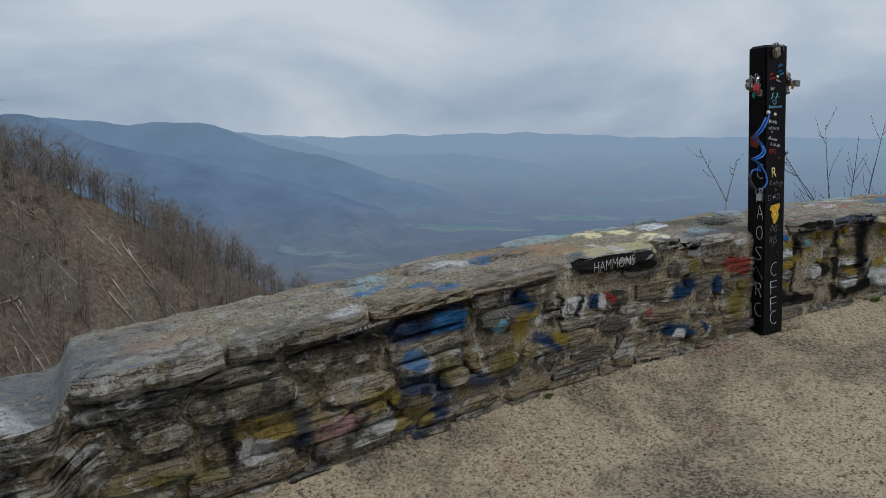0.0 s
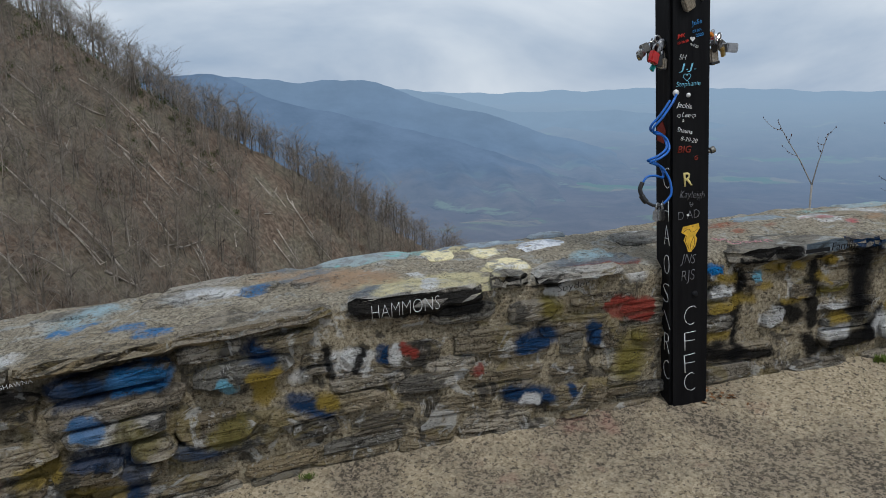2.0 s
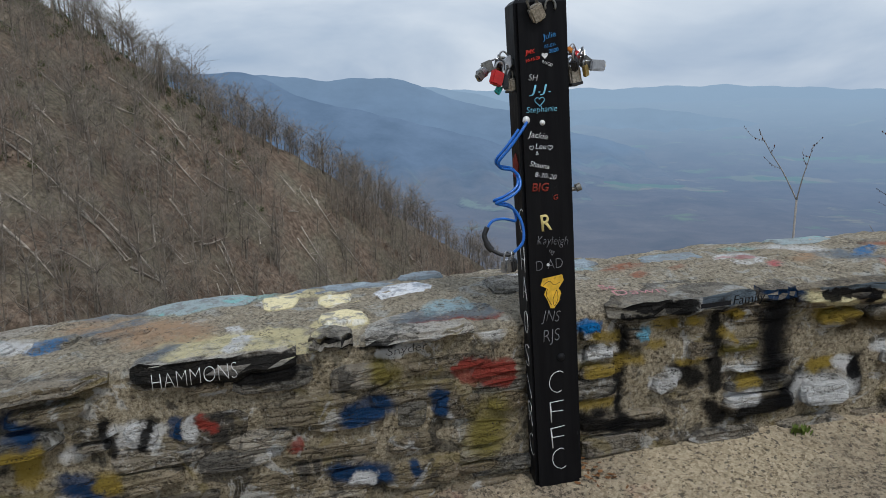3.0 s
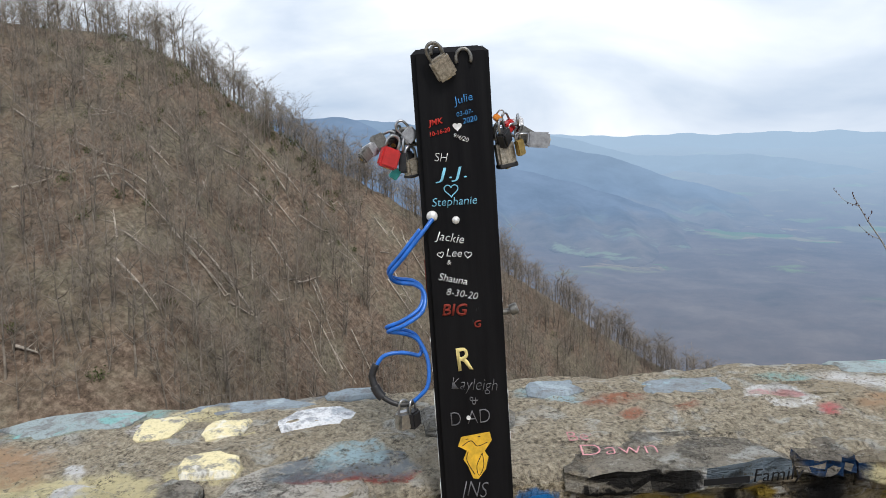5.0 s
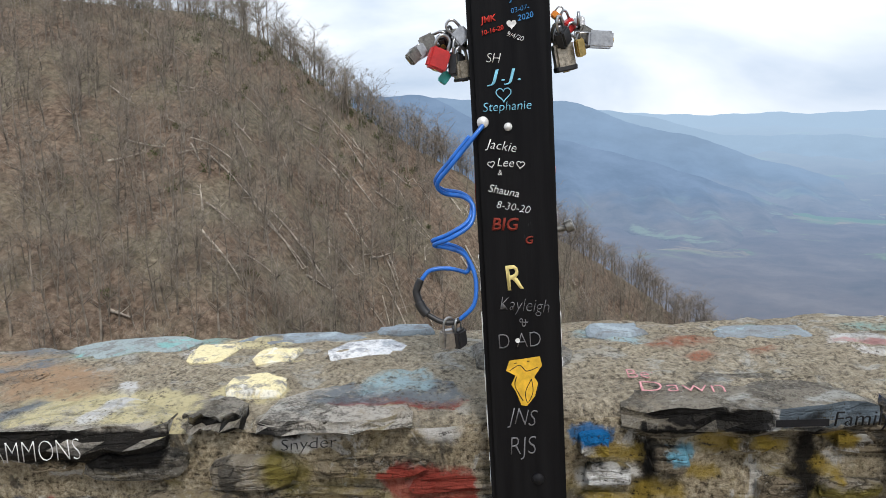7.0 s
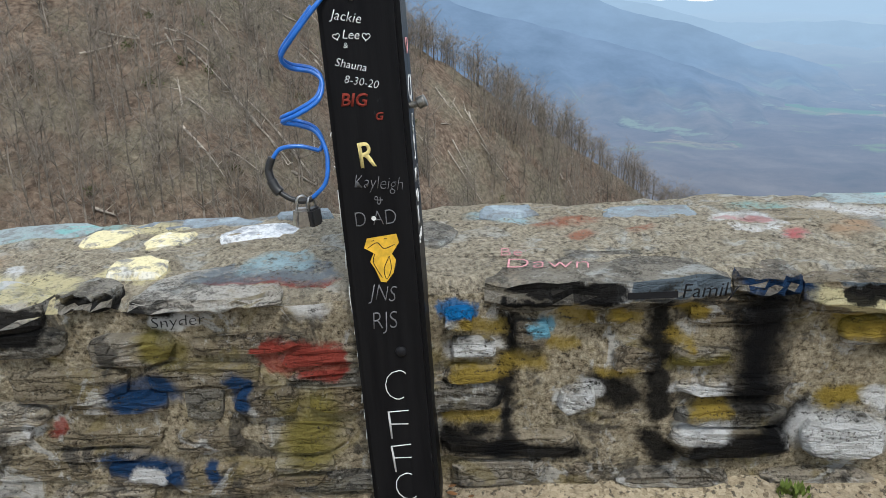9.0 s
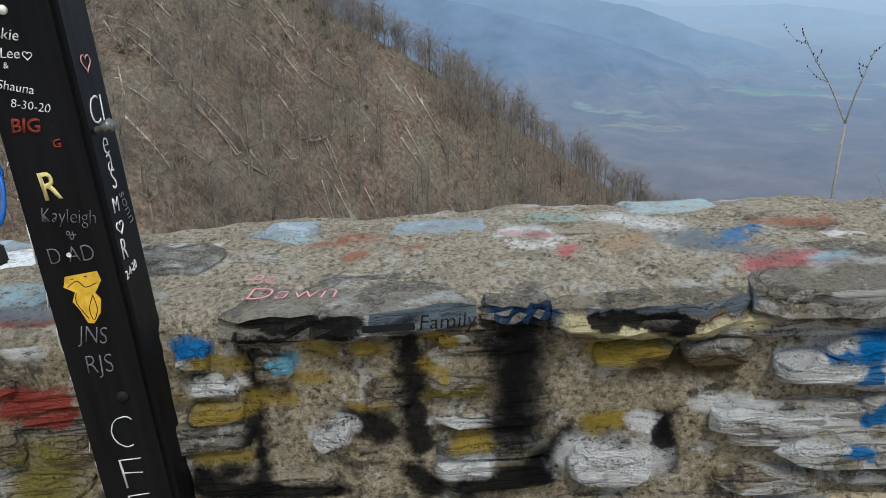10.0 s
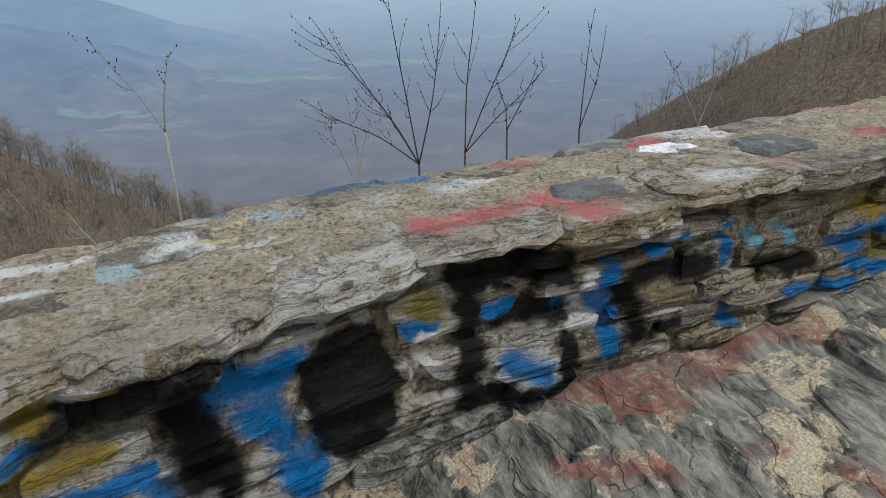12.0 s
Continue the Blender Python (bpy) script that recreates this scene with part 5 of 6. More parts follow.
INK = {"white": plain("white_paint_marker", (0.72, 0.72, 0.72), 0.6), "blue": plain("blue_paint_marker", (0.06, 0.25, 0.55), 0.6), "sky": plain("light_blue_marker", (0.2, 0.5, 0.66), 0.6),
       "red": plain("red_paint_marker", (0.5, 0.04, 0.03), 0.6), "dimred": plain("worn_red_paint", (0.2, 0.03, 0.02), 0.6), "gold": plain("pale_yellow_paint", (0.7, 0.58, 0.24), 0.6), "grey": plain("faded_grey_marker", (0.16, 0.16, 0.17), 0.6),
       "black": plain("black_marker", (0.012, 0.012, 0.014), 0.6), "yellow": plain("yellow_paint", (0.72, 0.42, 0.03), 0.55), "pink": plain("pink_paint_marker", (0.62, 0.3, 0.32), 0.7)}


def letters(body, width, m, ink, parent, fat=0.0, tall=1.0, lean=0.15, label="", height=0.0):
    """Hand lettering as thin raised paint, centred at m, with its length given."""
    cu = bpy.data.curves.new("lettering", 'FONT')
    cu.body, cu.align_x, cu.align_y, cu.shear, cu.offset, cu.resolution_u = body, 'CENTER', 'CENTER', lean, fat - 0.008, 3
    ob = bpy.data.objects.new("lettering", cu)
    scene.collection.objects.link(ob)
    me = bpy.data.meshes.new_from_object(ob.evaluated_get(bpy.context.evaluated_depsgraph_get()))
    bpy.data.objects.remove(ob)
    co = np.array([v.co[:] for v in me.vertices])
    mid, span = (co.max(0) + co.min(0)) / 2, co.max(0) - co.min(0)
    s = width / span[0]
    tall = height / (span[1] * s) if height else tall
    wob = [noise.noise((v[0] * 3, v[1] * 3, width * 90)) * 0.03 for v in co]
    for v, c, o in zip(me.vertices, co, wob):
        v.co = ((c[0] - mid[0] + o) * s, (c[1] - mid[1] + o) * s * tall, 0.0)
    bm = bmesh.new()
    bm.from_mesh(me)
    bpy.data.meshes.remove(me)
    ext = bmesh.ops.extrude_face_region(bm, geom=bm.faces[:])
    bmesh.ops.translate(bm, verts=[e for e in ext["geom"] if isinstance(e, bmesh.types.BMVert)], vec=(0, 0, 0.0014))
    ob = part("lettering", bm, INK[ink], parent, label)
    ob.matrix_local = m
    return ob


def on_front(x, z, turn=0):
    return pose(x, -W / 2 - 0.0006, z, 90, 0, 0) @ pose(0, 0, 0, 0, 0, turn)


def on_left(y, z, turn=0):
    return pose(-W / 2 - 0.0006, y, z, 90, 0, -90) @ pose(0, 0, 0, 0, 0, turn)


def on_right(y, z, turn=0):
    return pose(W / 2 + 0.0006, y, z, 90, 0, 90) @ pose(0, 0, 0, 0, 0, turn)


def flat_shape(name, pts, m, ink, parent, holes_wide=0.0, label=""):
    """A flat painted shape; with a line width given, its outline alone."""
    bm = bmesh.new()
    if holes_wide:
        tube(bm, smooth_line([(x, y, 0.001) for x, y in pts + pts[:1]], 3), holes_wide, 5)
    else:
        f = bm.faces.new([bm.verts.new((x, y, 0)) for x, y in pts])
        ext = bmesh.ops.extrude_face_region(bm, geom=[f])
        bmesh.ops.translate(bm, verts=[e for e in ext["geom"] if isinstance(e, bmesh.types.BMVert)], vec=(0, 0, 0.0016))
        bmesh.ops.recalc_face_normals(bm, faces=bm.faces[:])
    ob = part(name, bm, INK[ink], parent, label)
    ob.matrix_local = m
    return ob


def heart(s):
    return [(s * 0.5 * math.sin(t) ** 3, s * (13 * math.cos(t) - 5 * math.cos(2 * t) - 2 * math.cos(3 * t) - math.cos(4 * t)) / 32) for t in np.linspace(0, 6.2832, 19)[:-1]]


letters("Julie", 0.042, on_front(0.022, 1.562, 12), "blue", post)
letters("03-07-", 0.036, on_front(0.024, 1.535, 10), "blue", post)
letters("2020", 0.032, on_front(0.034, 1.520, 10), "blue", post, 0.01)
letters("JMK", 0.032, on_front(-0.040, 1.518, 8), "red", post, 0.03)
letters("10-16-20", 0.045, on_front(-0.032, 1.498, 12), "red", post, 0.03)
flat_shape("heart_mark", heart(0.02), on_front(0.006, 1.507), "white", post)
letters("9/4/20", 0.034, on_front(0.013, 1.483, -22), "white", post)
letters("SH", 0.028, on_front(-0.033, 1.444, -6), "white", post, -0.01, 1.1)
letters("J.J.", 0.068, on_front(-0.014, 1.405), "sky", post, 0.0, height=0.032)
flat_shape("heart_mark", heart(0.03), on_front(-0.016, 1.372), "sky", post, 0.0012)
letters("Stephanie", 0.098, on_front(-0.010, 1.345), "sky", post)
letters("Jackie", 0.064, on_front(-0.026, 1.266, -12), "white", post)
letters("Lee", 0.034, on_front(-0.018, 1.234, -6), "white", post)
flat_shape("heart_mark", heart(0.014), on_front(-0.048, 1.232, 10), "white", post, 0.0009)
flat_shape("heart_mark", heart(0.016), on_front(0.012, 1.228, -10), "white", post, 0.0009)
letters("&", 0.009, on_front(-0.031, 1.214), "white", post)
letters("Shauna", 0.064, on_front(-0.024, 1.176, -14), "white", post)
letters("8-30-20", 0.07, on_front(-0.006, 1.141, -13), "white", post, -0.008)
letters("BIG", 0.056, on_front(-0.025, 1.106, -3), "dimred", post, 0.03)
letters("G", 0.016, on_front(0.024, 1.070), "dimred", post, 0.03)
letters("R", 0.034, on_front(-0.010, 0.992, 3), "gold", post, 0.02, lean=0.0, height=0.054)
letters("Kayleigh", 0.104, on_front(0.008, 0.926, -6), "grey", post, -0.014, 1.3)
letters("&", 0.016, on_front(0.003, 0.893, 50), "grey", post, -0.01)
letters("D AD", 0.09, on_front(-0.006, 0.853, 2), "grey", post, -0.012, 1.25, 0.05)
flat_shape("paint_dot", [(0.005 * math.cos(a), 0.005 * math.sin(a)) for a in np.linspace(0, 6.28, 13)[:-1]], on_front(-0.010, 0.852), "white", post)
letters("JNS", 0.062, on_front(-0.008, 0.672, -8), "grey", post, -0.012, 1.4)
letters("RJS", 0.058, on_front(-0.008, 0.604, 2), "grey", post, -0.012, 1.3)
for ch, z, t in (("C", 0.444, -8), ("F", 0.335, 0), ("F", 0.24, 2), ("C", 0.158, 5)):
    letters(ch, 0.046, on_front(0.0, z, t), "white", post, -0.028, lean=0.0, height=0.076)
# a yellow painted patch with dark lines
flat_shape("paint_patch", [(-0.038, 0.02), (-0.03, 0.042), (0.036, 0.05), (0.04, 0.03), (0.022, 0.004), (0.03, -0.01), (0.022, -0.04), (0.004, -0.062), (-0.008, -0.06), (-0.018, -0.03), (-0.028, -0.012), (-0.018, 0.008)], on_front(0.0, 0.765), "yellow", post, 0.0, "yellow painted patch")
for k_, pts in enumerate(([(-0.03, 0.02, 0), (-0.008, 0.032, 0), (0.006, 0.018, 0), (0.03, 0.026, 0)], [(-0.016, 0.006, 0), (-0.02, -0.016, 0), (-0.004, -0.05, 0)], [(0.016, 0.0, 0), (0.002, -0.03, 0), (0.006, -0.054, 0), (0.018, -0.03, 0), (0.016, 0.0, 0)], [(-0.02, 0.036, 0), (-0.014, 0.037, 0)], [(0.008, 0.04, 0), (0.014, 0.041, 0)])):
    bm = bmesh.new()
    tube(bm, smooth_line(pts, 4), 0.0009, 5)
    part("drawn_line", bm, INK["black"], post).matrix_local = on_front(0.0, 0.765) @ pose(0, 0, 0.0017)
for k_, (ch, z, t) in enumerate((("C", 1.0, 0), ("H", 0.872, 4), ("A", 0.776, 2), ("O", 0.658, 0), ("S", 0.54, -6), ("/", 0.43, 55), ("R", 0.332, -4), ("C", 0.214, 6))):
    letters(ch, 0.042 if ch != "/" else 0.03, on_left(-0.056 + 0.004 * math.sin(k_ * 2.0), z, t), "white", post, -0.026, lean=0.0, height=0.078)
flat_shape("paint_patch", [(-0.03, -0.03), (0.02, -0.04), (0.035, 0.01), (0.01, 0.045), (-0.03, 0.02)], on_left(-0.02, 1.17), "dimred", post, 0.0, "smeared red paint")
flat_shape("heart_mark", heart(0.034), on_right(-0.03, 1.207, -4), "pink", post, 0.0012)
letters("CJ", 0.05, on_right(-0.03, 1.112), "white", post, -0.016, 1.3)
for ch, z in (("e", 1.05), ("a", 1.018), ("s", 0.985)):
    letters(ch, 0.02, on_right(-0.03, z), "white", post, -0.012, 1.4)
letters("M", 0.026, on_right(-0.045, 0.936), "white", post, 0.0, 1.2)
flat_shape("heart_mark", heart(0.028), on_right(-0.05, 0.892), "white", post, 0.0014)
letters("R", 0.022, on_right(-0.055, 0.848), "white", post, 0.0, 1.4)
letters("2-4-20", 0.052, on_right(-0.046, 0.800, 10), "white", post, 0.0, 1.3)
letters("sonn", 0.07, on_right(-0.006, 0.92, -75), "grey", post, -0.012)

steel = plain("worn_chrome_steel", (0.4, 0.4, 0.41), 0.28, 1.0, 90)
dull = plain("weathered_grey_steel", (0.22, 0.215, 0.2), 0.5, 0.9, 120, 0.5)
brass = plain("tarnished_brass", (0.5, 0.36, 0.14), 0.4, 1.0, 90)
black_plastic = plain("black_vinyl_cover", (0.015, 0.015, 0.017), 0.45)
red_enamel = plain("red_enamel", (0.45, 0.02, 0.02), 0.35)
teal_enamel = plain("teal_enamel", (0.02, 0.32, 0.3), 0.35)
orange_enamel = plain("orange_enamel", (0.6, 0.2, 0.02), 0.4)
blue_vinyl = plain("blue_vinyl_cable_sheath", (0.01, 0.12, 0.48), 0.3)
laminated = plain("rust_flecked_laminated_steel", (0.4, 0.36, 0.3), 0.5, 0.7, 160, 0.6)


def bolt_head(m, r, mat, label):
    bm = bmesh.new()
    bmesh.ops.create_cone(bm, cap_ends=True, segments=20, radius1=r, radius2=r * 0.8, depth=0.008)
    bmesh.ops.bevel(bm, geom=[e for e in bm.edges if all(v.co.z > 0 for v in e.verts)], offset=0.0015, segments=2, affect='EDGES')
    ob = part("washer", bm, mat, post, label, True)
    ob.matrix_local = m
    return ob


pale = plain("pale_zinc_washer", (0.7, 0.7, 0.69), 0.5, 0.2, 60, 0.15)
bolt_head(on_front(-0.061, 1.318) @ pose(0, 0, 0.003), 0.0125, pale, "pale round washer on the bolt")
bolt_head(on_front(-0.010, 1.306) @ pose(0, 0, 0.002), 0.009, pale, "pale round washer on the bolt")
bolt_head(on_front(0.022, 0.53) @ pose(0, 0, 0.002), 0.014, post.children[0].data.materials[0], "black painted bolt head")
bm = bmesh.new()
tube(bm, smooth_line([(0.07, -0.05, 1.085), (0.09, -0.052, 1.085), (0.112, -0.055, 1.09)], 4), 0.007, 8)
tube(bm, smooth_line([(0.102, -0.054, 1.088), (0.118, -0.056, 1.094)], 4), 0.013, 8)
part("bolt", bm, dull, post, "dull steel bolt end", True)
for side in (-1, 1):
    bm = bmesh.new()
    tube(bm, smooth_line([(side * 0.05, -0.01, 1.475), (side * 0.10, -0.015, 1.478), (side * 0.125, -0.02, 1.49), (side * 0.115, -0.02, 1.51), (side * 0.095, -0.02, 1.505), (side * 0.092, -0.018, 1.48)], 5), 0.005, 8)
    part("eye_bolt", bm, dull, post, "steel eye bolt in the timber", True)


def padlock(m, w, h, d, body_mat, shackle_mat, label, long=1.0, base_band=None):
    """A padlock: the body's top centre is the origin, the shackle above it."""
    thing = tagged(new("padlock"), label, "padlock", "padlocks on the post")
    bm = bmesh.new()
    bmesh.ops.create_cube(bm, size=1.0, matrix=Matrix.Translation((0, 0, -h / 2)) @ Matrix.Diagonal((w, d, h, 1)))
    bmesh.ops.bevel(bm, geom=bm.edges[:], offset=min(w, d, h) * 0.2, segments=2, affect='EDGES')
    body = part("body", bm, body_mat, thing, smooth=False)
    r = w * 0.34
    bm = bmesh.new()
    arc = [(-r, 0, -h * 0.2), (-r, 0, r * long)] + [(-r * math.cos(a), 0, r * long + r * math.sin(a)) for a in np.linspace(0.4, 2.74, 7)] + [(r, 0, r * long), (r, 0, -h * 0.2)]
    tube(bm, [Vector(p) for p in arc], w * 0.085, 8)
    part("shackle", bm, shackle_mat, thing, "", True)
    bm = bmesh.new()
    bmesh.ops.create_cone(bm, cap_ends=True, segments=12, radius1=w * 0.16, radius2=w * 0.14, depth=h * 0.06, matrix=Matrix.Translation((0, 0, -h)))
    part("keyway", bm, brass, body)
    if base_band is not None:
        bm = bmesh.new()
        bmesh.ops.create_cube(bm, size=1.0, matrix=Matrix.Translation((0, 0, -h * 0.9)) @ Matrix.Diagonal((w * 1.04, d * 1.06, h * 0.18, 1)))
        bmesh.ops.bevel(bm, geom=bm.edges[:], offset=0.002, segments=1, affect='EDGES')
        part("bumper", bm, base_band, body)
    thing.matrix_world = POST @ m
    return thing


LOCKS = [(-0.138, -0.075, 1.470, 22, 25, 0.042, 0.044, 0.02, red_enamel, steel, "red enamelled padlock hung in a cluster"),
         (-0.172, -0.055, 1.476, 62, 20, 0.03, 0.034, 0.018, steel, steel, "small chrome padlock hung in a cluster"),
         (-0.186, -0.065, 1.470, 50, 35, 0.026, 0.03, 0.016, dull, steel, "small grey padlock with a steel shackle"),
         (-0.108, -0.05, 1.462, 4, 70, 0.046, 0.048, 0.024, black_plastic, steel, "black covered padlock hung in a cluster"),
         (-0.098, -0.06, 1.445, -8, 40, 0.04, 0.04, 0.024, laminated, steel, "laminated steel padlock with black bumper"),
         (-0.128, -0.05, 1.425, 40, 20, 0.02, 0.026, 0.01, teal_enamel, steel, "small teal padlock hung below the others"),
         (-0.108, -0.05, 1.508, -40, 10, 0.034, 0.03, 0.02, steel, steel, "chrome padlock lying on the cluster"),
         (-0.125, -0.03, 1.50, 50, 70, 0.036, 0.036, 0.02, black_plastic, steel, "black covered padlock lying on the cluster"),
         (-0.150, -0.05, 1.492, 70, 0, 0.034, 0.034, 0.018, dull, steel, "grey steel padlock hung in a cluster"),
         (-0.135, -0.03, 1.475, 35, 60, 0.036, 0.04, 0.02, dull, steel, "grey steel padlock hung in a cluster"),
         (0.106, -0.05, 1.470, -8, 15, 0.042, 0.06, 0.026, laminated, steel, "large laminated padlock with black bumper"),
         (0.104, -0.07, 1.492, -30, 60, 0.038, 0.036, 0.022, black_plastic, steel, "round black padlock hung in a cluster"),
         (0.140, -0.04, 1.488, -60, 20, 0.036, 0.04, 0.022, dull, steel, "grey steel padlock sticking out sideways"),
         (0.158, -0.06, 1.470, -84, 5, 0.034, 0.05, 0.02, steel, steel, "chrome padlock sticking out sideways"),
         (0.138, -0.07, 1.470, -12, 35, 0.022, 0.034, 0.012, brass, steel, "small brass padlock with a steel shackle"),
         (0.118, -0.04, 1.512, -30, 45, 0.03, 0.026, 0.018, red_enamel, steel, "small red padlock hung in a cluster"),
         (0.100, -0.06, 1.525, 40, 10, 0.02, 0.014, 0.012, orange_enamel, steel, "small orange padlock on top of a cluster"),
         (0.145, -0.03, 1.508, -62, 80, 0.036, 0.04, 0.022, steel, steel, "chrome padlock hung in a cluster")]
for x, y, z, lean_, spin, w_, h_, d_, bm_, sm_, lab in LOCKS:
    padlock(pose(x, y, z, 0, 0, 0) @ pose(0, 0, 0, 0, lean_, spin), w_, h_, d_, bm_, sm_, lab, base_band=black_plastic if "bumper" in lab else None)
padlock(pose(-0.028, -W / 2 - 0.018, 1.652, 18, -28, 0), 0.044, 0.05, 0.026, laminated, dull, "rusty laminated padlock hung from the post top", 1.1)
bm = bmesh.new()
tube(bm, [Vector((0.028 + 0.016 * math.cos(a), -W / 2 - 0.004, 1.648 + 0.02 * math.sin(a))) for a in np.linspace(-0.5, 3.6, 12)], 0.004, 8)
part("staple", bm, dull, post, "rusty steel staple", True)
bm = bmesh.new()
tube(bm, [Vector((-0.028 + 0.012 * math.cos(a), -W / 2 - 0.006, 1.664 + 0.014 * math.sin(a))) for a in np.linspace(-0.4, 3.5, 12)], 0.004, 8)
part("staple", bm, dull, post, "rusty steel staple", True)

# ---- blue coiled cable lock ----
cable = tagged(new("cable_lock"), "blue coiled cable lock hanging from the post", "cable lock")
cable.matrix_world = POST
LINE = [(-0.061, -0.088, 1.312), (-0.085, -0.105, 1.285), (-0.13, -0.115, 1.235), (-0.160, -0.105, 1.200), (-0.150, -0.085, 1.178), (-0.110, -0.07, 1.166), (-0.090, -0.075, 1.145), (-0.098, -0.10, 1.110),
        (-0.140, -0.115, 1.086), (-0.175, -0.105, 1.072), (-0.150, -0.085, 1.062), (-0.115, -0.08, 1.045), (-0.096, -0.09, 1.01), (-0.092, -0.105, 0.975), (-0.100, -0.115, 0.94), (-0.130, -0.115, 0.912)]
bm = bmesh.new()
tube(bm, smooth_line(LINE, 8), 0.0048, 8)
part("cable", bm, blue_vinyl, cable, "blue vinyl sheathed cable", True)
bm = bmesh.new()
tube(bm, smooth_line([(x - 0.004, y + 0.012, z + 0.007) for x, y, z in LINE[1:12]] + [(-0.105, -0.07, 1.02), (-0.112, -0.08, 1.005)], 8), 0.0048, 8)
part("cable", bm, blue_vinyl, cable, "blue vinyl sheathed cable", True)
bm = bmesh.new()
tube(bm, smooth_line([(-0.112, -0.08, 1.005), (-0.15, -0.09, 1.018), (-0.19, -0.10, 1.016), (-0.212, -0.105, 0.99)], 8), 0.0046, 8)
part("cable", bm, blue_vinyl, cable, "blue vinyl sheathed cable", True)
bm = bmesh.new()
tube(bm, smooth_line([(-0.208, -0.104, 1.0), (-0.219, -0.106, 0.975), (-0.214, -0.11, 0.95)], 6), 0.0085, 10)
part("sleeve", bm, black_plastic, cable, "black plastic sleeve", True)
bm = bmesh.new()
tube(bm, smooth_line([(-0.215, -0.109, 0.952), (-0.207, -0.112, 0.936), (-0.198, -0.114, 0.926)], 6), 0.011, 10)
part("combination_barrel", bm, black_plastic, cable, "black combination barrel", True)
bm = bmesh.new()
tube(bm, smooth_line([(-0.198, -0.114, 0.926), (-0.175, -0.117, 0.912), (-0.15, -0.117, 0.906), (-0.13, -0.115, 0.911)], 6), 0.006, 8)
part("sleeve", bm, black_plastic, cable, "black plastic sleeve", True)
padlock(pose(-0.155, -0.118, 0.892, 0, 6, 35), 0.034, 0.042, 0.026, steel, steel, "chrome padlock hanging from the blue cable", 1.2)
padlock(pose(-0.134, -0.112, 0.890, 0, -4, 60), 0.032, 0.04, 0.022, black_plastic, steel, "black padlock hanging from the blue cable", 1.2)


# ---- writing on the wall ----
def on_wall(u, w, out, turn=0):
    x, y, nx, ny = along(u)
    p = wall_point(u, w, out)
    return Matrix.Translation(p) @ pose(0, 0, 0, 90, 0, math.degrees(math.atan2(nx, -ny))) @ pose(0, 0, 0, 0, 0, turn)


letters("HAMMONS", 0.25, on_wall(1.0, -0.036, 0.06, 5), "white", wall, -0.022, lean=0.1, height=0.05)


def on_slab(u, d, turn=0):
    x, y, nx, ny = along(u)
    return Matrix.Translation(wall_point(u, 0.008, -d)) @ pose(0, 0, 0, 0, 0, math.degrees(math.atan2(nx, -ny)) + turn)


letters("Ben", 0.085, on_slab(2.44, 0.165, 4), "pink", wall, -0.012, height=0.055)
letters("Dawn", 0.2, on_slab(2.51, 0.075, 3), "pink", wall, -0.012, height=0.06)
letters("Snyder", 0.13, on_wall(1.65, -0.045, 0.044, 6), "black", wall, -0.012, height=0.035)
letters("JACKELINE & SHAWNA", 0.23, on_wall(-0.33, -0.052, 0.035, 8), "white", wall, -0.01, 1.0, 0.0)
letters("Family", 0.12, on_wall(2.86, -0.022, 0.059, 4), "black", wall, 0.0)
flat_shape("painted_bar", [(-0.055, -0.008), (0.055, -0.008), (0.055, 0.008), (-0.055, 0.008)], on_wall(2.735, -0.026, 0.059, 4), "black", wall)


# ---- bare woods ----
def bark(name, colour):
    m = Nodes(name, 0.95)
    p = m.position()
    shade = m.noise(p, 0.7, 4, 0.6)
    c = m.ramp(shade, (0.3, tuple(k * 0.6 for k in colour)), (0.7, tuple(k * 1.5 for k in colour)))
    rnd = m.add("ShaderNodeNewGeometry").outputs["Random Per Island"]
    m.base(m.mix(0.6, c, m.ramp(rnd, (0.0, (0.45, 0.43, 0.4)), (1.0, (1.7, 1.65, 1.6))), 'MULTIPLY'))
    return m.mat


BARK = bark("grey_brown_bark", (0.18, 0.158, 0.135))
TWIG = bark("brown_twigs", (0.18, 0.152, 0.128))


def prism(V, F, p0, p1, r0, r1, sides):
    d = p1 - p0
    d = d / (np.linalg.norm(d) + 1e-9)
    a = np.cross(d, (0.31, 0.77, 0.2) if abs(d[2]) > 0.6 else (0, 0, 1.0))
    a = a / np.linalg.norm(a)
    b = np.cross(d, a)
    base = len(V)
    ang = np.arange(sides) * 2 * math.pi / sides
    for t in ang:
        V.append(p0 + r0 * (a * math.cos(t) + b * math.sin(t)))
    if r1 <= 0:
        V.append(p1)
        for j in range(sides):
            F.append((base + j, base + (j + 1) % sides, base + sides))
        return
    for t in ang:
        V.append(p1 + r1 * (a * math.cos(t) + b * math.sin(t)))
    for j in range(sides):
        k = (j + 1) % sides
        F.append((base + j, base + k, base + sides + k))
        F.append((base + j, base + sides + k, base + sides + j))


